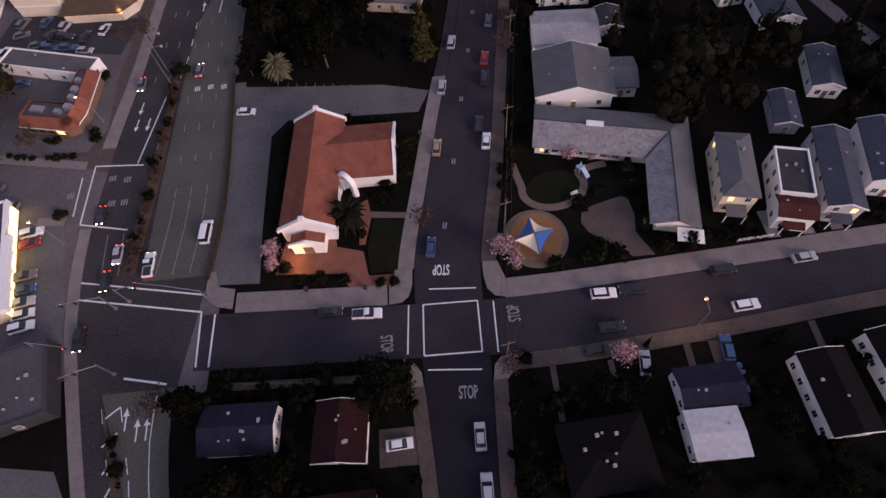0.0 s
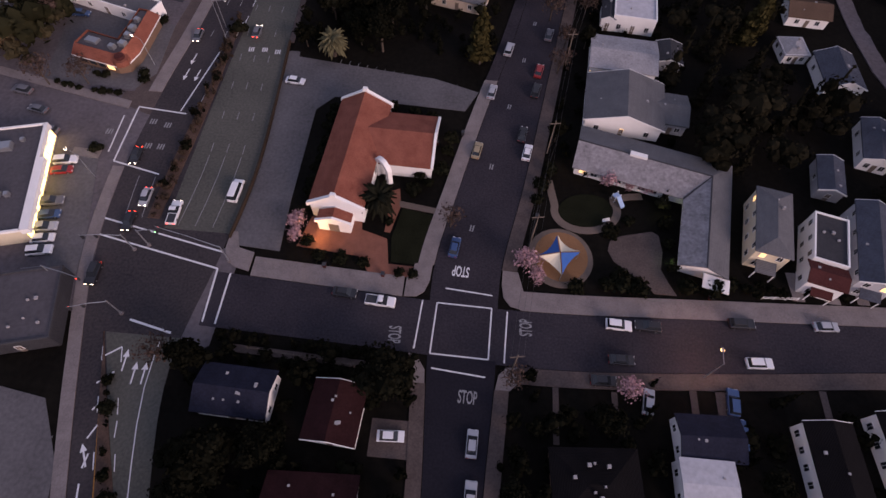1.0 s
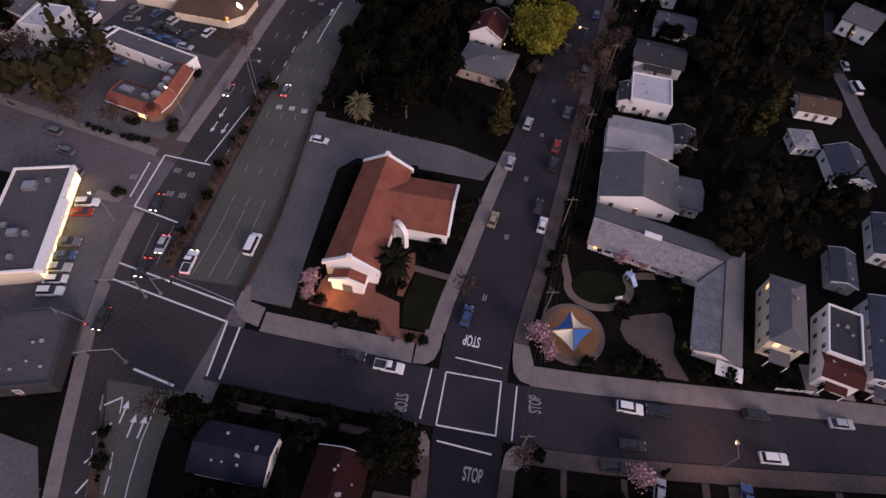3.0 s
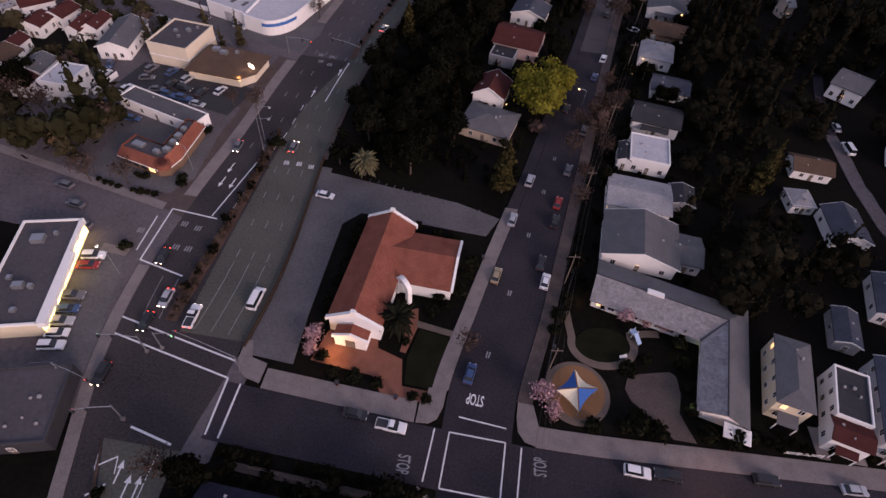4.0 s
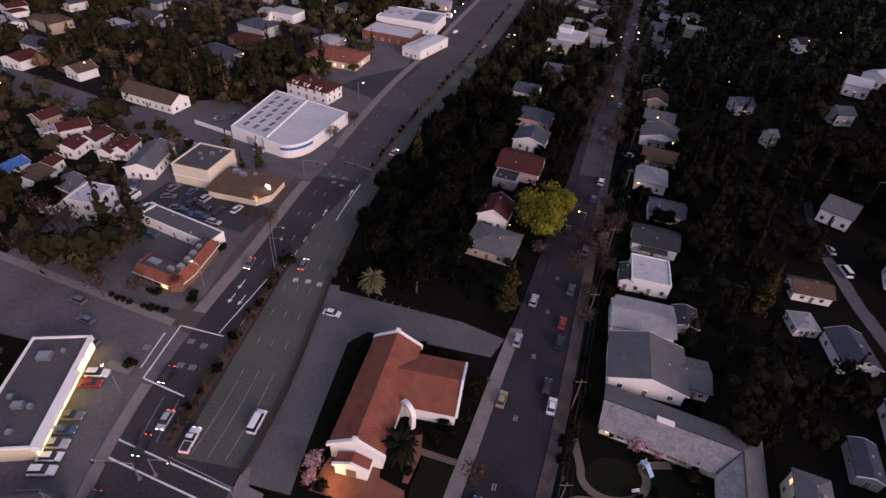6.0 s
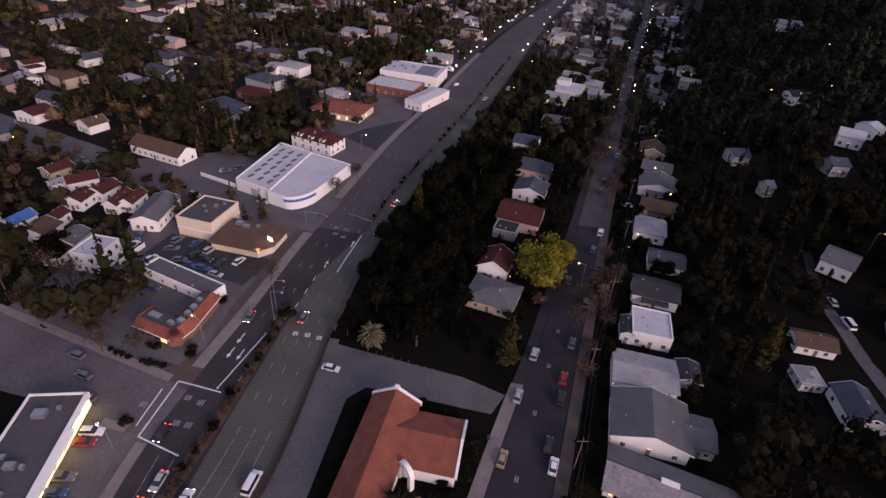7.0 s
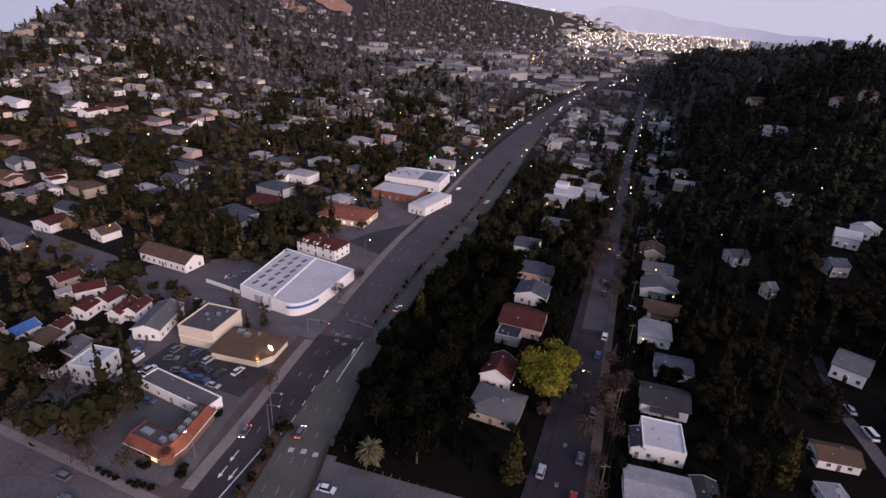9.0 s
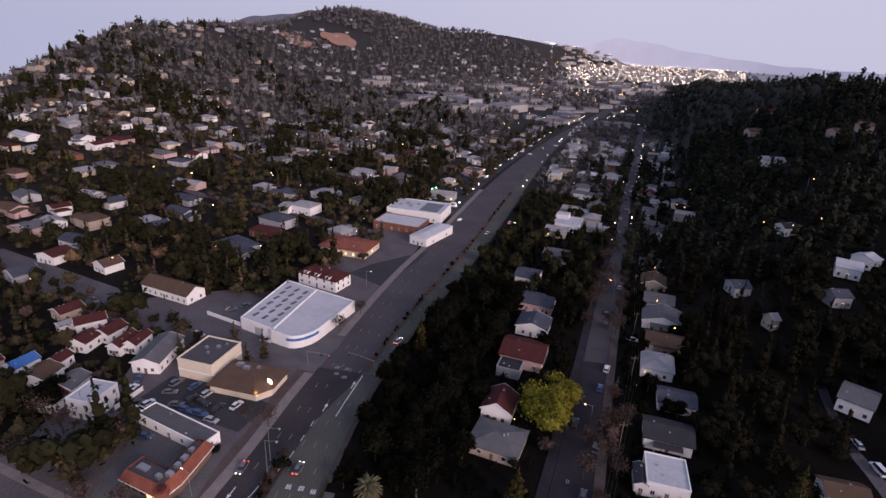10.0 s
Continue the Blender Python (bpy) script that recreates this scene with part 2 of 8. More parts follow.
    "scar": mat("bare_red_earth", (0.32, 0.175, 0.13), var=0.25, scale=0.01, fine=0.06),
    "tyre": mat("tyre_rubber", (0.018, 0.018, 0.02), rough=0.8, var=0.1),
    "chrome": mat("wheel_metal", (0.45, 0.45, 0.47), rough=0.3, metal=0.9, var=0.05),
}

# ground turns paler with distance: haze blended into its base colour
gm = M["ground"].node_tree
gn, gl = gm.nodes, gm.links
g_bsdf = gn["Principled BSDF"]
g_old = g_bsdf.inputs["Base Color"].links[0].from_socket
g_tc, g_len, g_map, g_haze_mix = gn.new("ShaderNodeTexCoord"), gn.new("ShaderNodeVectorMath"), gn.new("ShaderNodeMapRange"), gn.new("ShaderNodeMixRGB")
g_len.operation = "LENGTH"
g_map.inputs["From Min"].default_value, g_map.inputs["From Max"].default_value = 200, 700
g_haze_mix.inputs["Color2"].default_value = (0.034, 0.031, 0.030, 1)
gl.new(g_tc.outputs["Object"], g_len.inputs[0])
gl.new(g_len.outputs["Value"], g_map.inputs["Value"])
gl.new(g_map.outputs["Result"], g_haze_mix.inputs["Fac"])
gl.new(g_old, g_haze_mix.inputs["Color1"])
gl.new(g_haze_mix.outputs["Color"], g_bsdf.inputs["Base Color"])


# ---- tools for building ----
class Geo:
    """Collects faces of one mesh."""

    def __init__(self):
        self.v, self.f = [], []

    def face(self, *pts):
        i = len(self.v)
        self.v.extend(tuple(p) for p in pts)
        self.f.append(tuple(range(i, i + len(pts))))
        return self

    def hull(self, low, high):
        """A closed prism between two rings of points."""
        i, k = len(self.v), len(low)
        self.v.extend(tuple(p) for p in low)
        self.v.extend(tuple(p) for p in high)
        self.f.append(tuple(range(i + k - 1, i - 1, -1)))
        self.f.append(tuple(range(i + k, i + 2 * k)))
        for j in range(k):
            q = (j + 1) % k
            self.f.append((i + j, i + q, i + k + q, i + k + j))
        return self

    def box(self, x0, y0, z0, x1, y1, z1):
        return self.hull([(x0, y0, z0), (x1, y0, z0), (x1, y1, z0), (x0, y1, z0)], [(x0, y0, z1), (x1, y0, z1), (x1, y1, z1), (x0, y1, z1)])

    def slab(self, ring, z0, z1):
        return self.hull([(x, y, z0) for x, y in ring], [(x, y, z1) for x, y in ring])

    def rod(self, a, b, r0, r1=None, k=6):
        """A tapered round rod from a to b."""
        r1 = r0 if r1 is None else r1
        a, b = Vector(a), Vector(b)
        q = (b - a).to_track_quat("Z", "Y")
        ring = [q @ Vector((math.cos(2 * math.pi * j / k), math.sin(2 * math.pi * j / k), 0)) for j in range(k)]
        return self.hull([a + r0 * d for d in ring], [b + r1 * d for d in ring])

    def disc(self, x, y, z0, z1, rx, ry=None, k=20):
        ry = ry or rx
        return self.slab([(x + rx * math.cos(2 * math.pi * j / k), y + ry * math.sin(2 * math.pi * j / k)) for j in range(k)], z0, z1)

    def mesh(self, name, material):
        me = bpy.data.meshes.new(name)
        me.from_pydata(self.v, [], self.f)
        me.materials.append(material)
        me.update()
        return me


def part(name, geo, material, parent=None, label="", m=None):
    ob = new(name, geo if isinstance(geo, bpy.types.Mesh) else geo.mesh(name, material))
    if parent:
        ob.parent = parent
    if m is not None:
        ob.matrix_basis = m
    if label:
        ob["label"] = label
    return ob


def thing(name, x, y, z=0.0, rz=0.0, label="", category="", group="", kind=""):
    ob = new(name)
    ob.empty_display_size = 0.5
    ob.matrix_basis = pose(x, y, z, 0, 0, rz)
    return tagged(ob, label, category, group, kind)


def structure(name, geo, material, label, category):
    return tagged(part(name, geo, material), label, category, kind="structure")


def step(a, b, x):
    u = min(1.0, max(0.0, (x - a) / (b - a)))
    return u * u * (3 - 2 * u)


# ---- lie of the land ----
AV_Y = (-60, 4, 28, 50, 70, 92, 115, 144, 170, 200, 244, 292, 360, 450, 656, 940, 1480, 1800)
AV_L = (-36, -57, -65, -71.3, -73.5, -73.2, -71.6, -70.6, -68.8, -66.6, -62.6, -55.6, -47.5, -35.5, 5, 79, 214, 290)
AV_R = (-24, -44.6, -49.5, -47.4, -46, -46.8, -48.4, -48.8, -47, -43, -35, -27, -18, -6, 25, 98, 235, 312)
SS_Y = (-60, 14, 33, 52, 72, 98, 113, 150, 190, 215, 238, 254, 320, 430, 540, 714, 884)
SS_L = (-6, -4.4, -5.6, -6.2, -2.6, 2.8, 6.3, 13.6, 21.6, 26, 30.4, 34, 47.4, 66, 88, 119, 151)
SS_R = (4, 5.2, 6.3, 6.6, 10.4, 14.8, 17.3, 23.4, 30, 34.4, 38.8, 41.8, 54, 73, 95, 127, 158)
CS_X = (-47, -8, 7, 48, 73, 110, 180)
CS_U = (47.6, 45.6, 45.0, 46.6, 47.9, 50, 55)
CS_D = (36.7, 35.2, 34.4, 36.7, 39.2, 41.5, 46)


def curve_at(xs, ys):
    """A smooth function through the given knots."""
    xs, ys = np.array(xs, float), np.array(ys, float)
    d = np.gradient(ys, xs)

    def at(x):
        x = min(max(x, xs[0]), xs[-1])
        i = min(int(np.searchsorted(xs, x, side="right")) - 1, len(xs) - 2)
        h = xs[i + 1] - xs[i]
        t = (x - xs[i]) / h
        return float((2 * t**3 - 3 * t**2 + 1) * ys[i] + (t**3 - 2 * t**2 + t) * h * d[i] + (3 * t**2 - 2 * t**3) * ys[i + 1] + (t**3 - t**2) * h * d[i + 1])

    return at


av_l, av_r = curve_at(AV_Y, AV_L), curve_at(AV_Y, AV_R)
ss_l, ss_r = curve_at(SS_Y, SS_L), curve_at(SS_Y, SS_R)
cs_u, cs_d = curve_at(CS_X, CS_U), curve_at(CS_X, CS_D)


# skyline round the place: bearing from the valley's south end, and for it the crest's slope, distance and where its foot begins
SKY_AZ = (-180, -80, -48.1, -45.6, -42.1, -38.1, -35.2, -32.9, -28, -25.5, -22.3, -20.2, -17.5, -14.8, -12, -9.7, -6.4, -3.6, -0.8, 2, 5.3, 9.4, 12.4, 15.2, 17.6, 19.7, 21.8, 23.4, 25.7, 28.4, 60, 180)
SKY_EL = (-6, -6, -4.4, -3, -1.4, 0.35, 0.45, 0.65, 0.75, 1.15, 2.1, 2.5, 2.5, 2.1, 1.5, 1.1, 1.2, 1, 0.6, 0.2, -0.15, -1.3, -2.9, -2.05, -2.1, -1.7, -1.45, -1, -0.95, -1.3, -5, -6)
SKY_D = (700, 700, 700, 720, 810, 920, 990, 1050, 1360, 1830, 2280, 2410, 2530, 2600, 2690, 2760, 2880, 3010, 3200, 3600, 4320, 4800, 1300, 940, 770, 710, 660, 630, 580, 510, 480, 700)
SKY_F = (300, 300, 330, 330, 340, 360, 380, 400, 550, 740, 980, 1110, 1230, 1310, 1480, 1610, 1780, 1920, 2170, 2800, 4020, 4500, 800, 240, 190, 170, 160, 160, 150, 140, 140, 300)


def land(x, y):
    """Height of the ground: a flat valley floor between wooded hills."""
    d = math.hypot(x + 9, y - 13)
    az = math.degrees(math.atan2(x + 9, y - 13))
    el, dc, df = (float(np.interp(az, SKY_AZ, q)) for q in (SKY_EL, SKY_D, SKY_F))
    tree = 9 if dc < 2000 else 5
    top = max(0.0, 106 + dc * math.tan(radians(el)) - tree)
    if d < dc:
        h = top * max(0.0, (d - df) / (dc - df)) ** 1.35
    else:
        h = min(top, 106 + d * math.tan(radians(el)) - tree - (0.07 if az > 9 else 0.01) * (d - dc)) if dc < 4000 else 0.0
        h = max(h, 0.0) if 9 < az < 24 else h
    if h > 1:
        h += min(1, h / 20) * min(1, abs(dc - d) / 150) * 5 * noise.noise(Vector((x / 90, y / 90, 0)))
    return h


def ground_sheet():
    n = 240
    u = np.linspace(-1, 1, n)
    ax = np.sign(u) * (np.abs(u) * 700 + np.abs(u) ** 4 * 4050)
    ay = ax + 150
    v = [(x, y, land(x, y) - 0.06) for y in ay for x in ax]
    f = [(j * n + i, j * n + i + 1, (j + 1) * n + i + 1, (j + 1) * n + i) for j in range(n - 1) for i in range(n - 1)]
    g = Geo()
    g.v, g.f = v, f
    ob = structure("ground", g, M["ground"], "dark earth and grass of the valley floor and wooded hills, haze-paled far off", "ground")
    for p in ob.data.polygons:
        p.use_smooth = True


ground_sheet()


def strip(name, left, right, vals, z, material, label, category, across=False, thick=0.05):
    """A paved band between two edge functions; across: it runs along x."""
    g = Geo()
    n = len(vals)
    for q in vals:
        a, b = left(q), right(q)
        g.v.extend([(q, a, z), (q, b, z), (q, b, z - thick), (q, a, z - thick)] if across else [(a, q, z), (b, q, z), (b, q, z - thick), (a, q, z - thick)])
    for i in range(n - 1):
        k = 4 * i
        for j in range(4):
            e = (j + 1) % 4
            face = (k + j, k + e, k + 4 + e, k + 4 + j)
            g.f.append(face if across else face[::-1])
    g.f.append((0, 1, 2, 3))
    g.f.append((4 * n - 1, 4 * n - 2, 4 * n - 3, 4 * n - 4))
    return structure(name, g, material, label, category)


def span(a, b, d):
    return [a + (b - a) * i / max(1, round((b - a) / d)) for i in range(max(1, round((b - a) / d)) + 1)]


strip("road_cross_street", cs_d, cs_u, span(-47, 180, 3), 0.0, M["asphalt"], "patched grey asphalt of a residential cross street", "road", across=True)
strip("road_side_street_south", ss_l, ss_r, span(-60, 35, 4), 0.004, M["asphalt_dark"], "darker asphalt of the lower side street", "road")
# the north stretches of both roads take the asphalt with painted sheen
strip("road_side_street_north", ss_l, ss_r, span(187, 880, 4), 0.004, M["asphalt_far"], "asphalt of the far side street, painted paler with grazing sheen", "road")
strip("road_side_street", ss_l, ss_r, span(35, 187, 4), 0.004, M["asphalt_side"], "cracked grey asphalt of a long side street", "road")
strip("road_avenue_north", av_l, av_r, span(160, 1700, 5), 0.008, M["asphalt_far"], "wide asphalt of the far avenue, painted paler with grazing sheen", "road")
strip("road_avenue", av_l, av_r, span(-60, 160, 5), 0.008, M["asphalt_new"], "wide multi-lane avenue of dark asphalt", "road")
strip("road_west_street", lambda x: 73.5 - (x + 74) * 0.06, lambda x: 85 - (x + 74) * 0.22, span(-240, -72, 4), 0.004, M["street_pink"], "asphalt side road meeting the avenue", "road", across=True)
strip("road_far_street", lambda x: 157.5 - (x + 76) * 0.13 - min(0, x + 112) * 0.12, lambda x: 167 - (x + 76) * 0.29, span(-260, -70, 4), 0.004, M["street_pink"], "asphalt side road beside the white store", "road", across=True)

# raised pavements with real kerbs
def pave(name, left, right, vals, across=False, material="concrete"):
    strip(name, left, right, vals, 0.14, M[material], "pale concrete pavement with a raised kerb", "pavement", across, thick=0.2)


pave("pavement_church_front", lambda x: cs_u(x) + 0.1, lambda x: cs_u(x) + 4.2, span(-40.5, -11.5, 3), True)
pave("pavement_school_front", lambda x: cs_u(x) + 0.1, lambda x: cs_u(x) + 4.0, span(10.5, 110, 3), True)
pave("pavement_south_west", lambda x: cs_d(x) - 4.0, lambda x: cs_d(x) - 2.6, span(-40, -9, 3), True, "concrete_old")
pave("pavement_south_east", lambda x: cs_d(x) - 3.0, lambda x: cs_d(x) - 0.1, span(10, 110, 3), True, "concrete_old")
pave("pavement_side_church", lambda y: ss_l(y) - 3.2, lambda y: ss_l(y) - 0.1, span(53, 104, 3))
pave("pavement_side_west", lambda y: ss_l(y) - 3.0, lambda y: ss_l(y) - 0.1, span(104, 330, 3), material="asphalt_side")
pave("pavement_side_east", lambda y: ss_r(y) + 0.1, lambda y: ss_r(y) + 3.0, span(53, 330, 3), material="concrete_old")
pave("pavement_lower_west", lambda y: ss_l(y) - 2.6, lambda y: ss_l(y) - 0.1, span(-50, 30, 3), material="concrete_old")
pave("pavement_lower_east", lambda y: ss_r(y) + 0.1, lambda y: ss_r(y) + 2.6, span(-50, 30, 3), material="concrete_old")
pave("pavement_avenue_west", lambda y: av_l(y) - 2.5, lambda y: av_l(y) - 0.1, span(-50, 70, 3))
pave("pavement_avenue_mission", lambda y: av_l(y) - 3.2, lambda y: av_l(y) - 0.1, span(92, 156, 3))
pave("pavement_avenue_store", lambda y: av_l(y) - 3.2, lambda y: av_l(y) - 0.1, span(182, 420, 4))
pave("pavement_avenue_east", lambda y: av_r(y) + 0.1, lambda y: av_r(y) + 1.4, span(112, 420, 4), material="concrete_old")

# worn paving that fills the junctions and the shop fronts along the avenue
for ring in ([(-52.1, 28.2), (-44.0, 33.1), (-43.6, 50.7), (-50.6, 54.7)], [(-93.0, 41.0), (-67.5, 36.7), (-72.6, 65.5), (-72.3, 95.9), (-90.6, 94.6)], [(-113.1, 97.1), (-78.5, 90.5), (-76.0, 114.0), (-74.3, 148.2), (-70.9, 194.6), (-62.6, 266.4), (-59.8, 313.1), (-87.3, 321.4), (-107.5, 273.6), (-105.1, 213.5), (-134.0, 203.4), (-131.6, 150.3)]):
    structure("ground_paved_apron", Geo().slab(ring, -0.06, -0.025), M["street_pink"], "worn asphalt apron along the avenue", "ground")

# rounded street corners
for ring in ([(-11.2, 45.9), (-8.9, 46.1), (-7.5, 47.2), (-6.7, 49.6), (-6.5, 53.0), (-9.9, 53.0), (-10.2, 50.0), (-11.1, 49.9)], [(10.7, 45.2), (11.0, 49.0), (9.9, 52.9), (7.0, 53.0), (6.9, 50.0), (7.3, 47.3), (8.6, 45.7)], [(-41.1, 48.2), (-41.0, 52.3), (-44.2, 53.1), (-45.4, 56.6), (-46.7, 56.6), (-46.8, 52.6), (-45.9, 50.2), (-44.1, 48.9)], [(-9.0, 35.2), (-9.0, 31.9), (-8.2, 30.0), (-5.7, 30.0), (-5.9, 32.4), (-7.2, 34.3)], [(10.0, 34.3), (8.2, 34.0), (6.9, 32.6), (6.4, 30.0), (8.9, 30.0), (10.1, 31.3)]):
    structure("pavement_corner", Geo().slab(ring, -0.06, 0.136), M["concrete"], "rounded concrete street corner with a ramp", "pavement")

# church car park
lot = Geo()
lot.slab([(-44.8, 53.6), (-36.3, 53.1), (-36.8, 64.5), (-36.9, 90.5), (-33.3, 94.9), (-3.0, 93.5), (-0.2, 99.8), (-11.0, 103.2), (-28.5, 105.2), (-47.2, 107.6), (-46.0, 89.1), (-43.9, 70.1)], -0.06, 0.05)
structure("car_park_church", lot, M["lot"], "smooth grey asphalt car park beside the church", "car park")
strip("car_park_edge", lambda y: av_r(y) + 0.7, lambda y: min(-36.9, av_r(y) + 3.4), span(54, 109, 3), 0.046, M["lot"], "grey asphalt edge of the church car park", "car park")
strip("wall_car_park", lambda y: av_r(y) + 0.25, lambda y: av_r(y) + 0.6, span(55, 112, 3), 0.85, M["leaf_median"], "low dark boundary wall between avenue and car park", "wall", thick=0.95)
strip("road_avenue_east", lambda y: av_l(y) + (av_r(y) - av_l(y)) * (0.48 + 0.25 * step(125, 165, y)), lambda y: av_r(y) - 0.02, span(56, 520, 4), 0.013, M["asphalt_east"], "paler resurfaced lanes of the avenue", "road", thick=0.03)
strip("road_avenue_south_east", lambda y: av_l(y) + 7.4 - max(0, y - 6) * 0.12, lambda y: av_r(y) - 0.02, span(-58, 34, 3), 0.013, M["asphalt_east"], "paler northbound lanes of the avenue", "road", thick=0.03)
pave("pavement_west_street_south", lambda x: 71.2 - (x + 74) * 0.06, lambda x: 73.4 - (x + 74) * 0.06, span(-86, -80, 3), True)
pave("pavement_west_street_north", lambda x: 85.1 - (x + 74) * 0.22, lambda x: 87.4 - (x + 74) * 0.22, span(-150, -79, 4), True)


def hill_lane(name, pts, width, material, label, lift=0.06):
    """A narrow drive that follows the rise of the land."""
    g = Geo()
    pts = [Vector((x, y, land(x, y) + lift)) for x, y in pts]
    for i, p in enumerate(pts):
        d = (pts[min(i + 1, len(pts) - 1)] - pts[max(i - 1, 0)]).normalized()
        s = Vector((-d.y, d.x, 0)) * width / 2
        g.v.extend([tuple(p - s), tuple(p + s), tuple(p + s - Vector((0, 0, 0.3))), tuple(p - s - Vector((0, 0, 0.3)))])
    for i in range(len(pts) - 1):
        for j in range(4):
            e = (j + 1) % 4
            g.f.append((4 * i + j, 4 * i + 4 + j, 4 * i + 4 + e, 4 * i + e))
    return structure(name, g, M[material], label, "drive")


hill_lane("road_hill_lane", [(94, 152), (95, 145), (95.5, 137), (96, 131), (97, 124), (98, 117), (101, 108), (105, 100)], 4.6, "street_pink", "narrow paved lane among the trees")
hill_lane("road_garden_drive", [(96, 180), (95, 173), (94.2, 166), (94, 159), (94, 152)], 3.0, "asphalt", "garden drive among dark trees")


# ---- buildings ----
FOOT = []  # what the ground is taken up by: x, y, radius


def windows(parent, w, d, h, n_front, n_side, material, z0=0.9, wh=1.2, ww=1.0, storeys=1, lit=(), faces=4):
    """Framed windows on the four sides of a w by d block; lit: which of them glow."""
    k = 0
    sides = [(0, -d / 2, 0, w, n_front), (w / 2, 0, 90, d, n_side), (-w / 2, 0, -90, d, n_side), (0, d / 2, 180, w, n_front)]
    for s in range(storeys):
        z = z0 + s * h / storeys
        for x, y, r, length, n in sides[:faces]:
            for i in range(n):
                u = (i + 0.5) / n * length - length / 2
                m = pose(x, y, 0, 0, 0, r) @ pose(u, 0, z)
                fr = part("window", FRAME, None, parent, m=m @ Matrix.Diagonal((ww, 1, wh, 1)))
                part("pane", PANE_LIT if k in lit else PANE, None, fr)
                k += 1


frame_geo = Geo()
for x0, x1, z0, z1 in ((-0.58, 0.58, -0.08, 0.0), (-0.58, 0.58, 1.0, 1.08), (-0.58, -0.5, 0.0, 1.0), (0.5, 0.58, 0.0, 1.0), (-0.025, 0.025, 0.0, 1.0)):
    frame_geo.box(x0, -0.07, z0, x1, 0.02, z1)
FRAME = frame_geo.mesh("window_frame", M["trim"])
PANE = Geo().box(-0.5, -0.03, 0, 0.5, 0.01, 1).mesh("window_pane", M["glass"])
PANE_LIT = Geo().box(-0.5, -0.03, 0, 0.5, 0.01, 1).mesh("window_pane_lit", M["lit"])


def gable_roof(w, d, h, rise, over, along_y, thick=0.22):
    """Two sloping slabs with eaves; the ridge runs along y or along x."""
    g = Geo()
    a, b = (w / 2 + over, d / 2 + over) if along_y else (d / 2 + over, w / 2 + over)
    drop = rise * over / (a - over)
    for s in (-1, 1):
        p = [(0, -b, h + rise), (0, b, h + rise), (s * a, b, h - drop), (s * a, -b, h - drop)]
        if s > 0:
            p = p[::-1]
        if not along_y:
            p = [(y, -x, z) for x, y, z in p]
        g.hull([(x, y, z - thick * 0.2) for x, y, z in p], [(x, y, z + thick) for x, y, z in p])
    return g


def hip_roof(w, d, h, rise, over):
    a, b = w / 2 + over, d / 2 + over
    z = h - 0.1
    g = Geo()
    if w >= d:
        r = [(-(a - b), 0, h + rise), (a - b, 0, h + rise)]
        g.face((-a, -b, z), (a, -b, z), r[1], r[0]).face((a, b, z), (-a, b, z), r[0], r[1]).face((a, -b, z), (a, b, z), r[1]).face((-a, b, z), (-a, -b, z), r[0])
    else:
        r = [(0, -(b - a), h + rise), (0, b - a, h + rise)]
        g.face((-a, -b, z), (a, -b, z), r[0]).face((a, b, z), (-a, b, z), r[1]).face((a, -b, z), (a, b, z), r[1], r[0]).face((-a, b, z), (-a, -b, z), r[0], r[1])
    g.box(-a, -b, z - 0.18, a, b, z)
    return g


def walls(w, d, h, rise=0.0, along_y=True):
    """A block of walls, with gables under the roof where rise is given."""
    g = Geo()
    a, b = w / 2, d / 2
    if rise and along_y:
        ring = [(-a, 0), (a, 0), (a, h), (0, h + rise), (-a, h)]
        g.hull([(x, b, z) for x, z in ring], [(x, -b, z) for x, z in ring])
    elif rise:
        ring = [(-b, 0), (b, 0), (b, h), (0, h + rise), (-b, h)]
        g.hull([(-a, y, z) for y, z in ring], [(a, y, z) for y, z in ring])
    else:
        g.box(-a, -b, 0, a, b, h)
    return g


def house(x, y, rz, w, d, h, label, roof="gable_y", rise=1.8, wall="stucco", cover="shingle", over=0.5, storeys=1, wins=(2, 2), lit=(), chimney=False, category="house", name="house", group="", z=None, porch=0.0, vents=2, faces=4):
    """A building with walls, roof, windows and a door; roof is gable_y, gable_x, hip or flat."""
    ob = thing(name, x, y, land(x, y) - 0.05 if z is None else z, rz, label, category, group)
    k = max(1, round(max(w, d) / min(w, d)))
    for i in range(k):
        u = ((i + 0.5) / k - 0.5) * max(w, d)
        p = Matrix.Rotation(radians(rz), 3, "Z") @ Vector((u, 0, 0) if w > d else (0, u, 0))
        FOOT.append((x + p.x, y + p.y, min(w, d) * 0.62))
    base = part("wall", walls(w, d, h, rise if roof.startswith("gable") else 0, roof == "gable_y"), M[wall], ob)
    if roof == "flat":
        g = Geo().box(-w / 2 + 0.25, -d / 2 + 0.25, h - 0.3, w / 2 - 0.25, d / 2 - 0.25, h + 0.06)
        top = part("roof", g, M[cover], ob)
        p = Geo()
        for x0, y0, x1, y1 in ((-w / 2 - 0.05, -d / 2 - 0.05, w / 2 + 0.05, -d / 2 + 0.25), (-w / 2 - 0.05, d / 2 - 0.25, w / 2 + 0.05, d / 2 + 0.05), (-w / 2 - 0.05, -d / 2 + 0.25, -w / 2 + 0.25, d / 2 - 0.25), (w / 2 - 0.25, -d / 2 + 0.25, w / 2 + 0.05, d / 2 - 0.25)):
            p.box(x0, y0, h - 0.1, x1, y1, h + 0.4)
        part("parapet", p, M[wall], ob)
    elif roof == "hip":
        top = part("roof", hip_roof(w, d, h, rise, over), M[cover], ob)
    else:
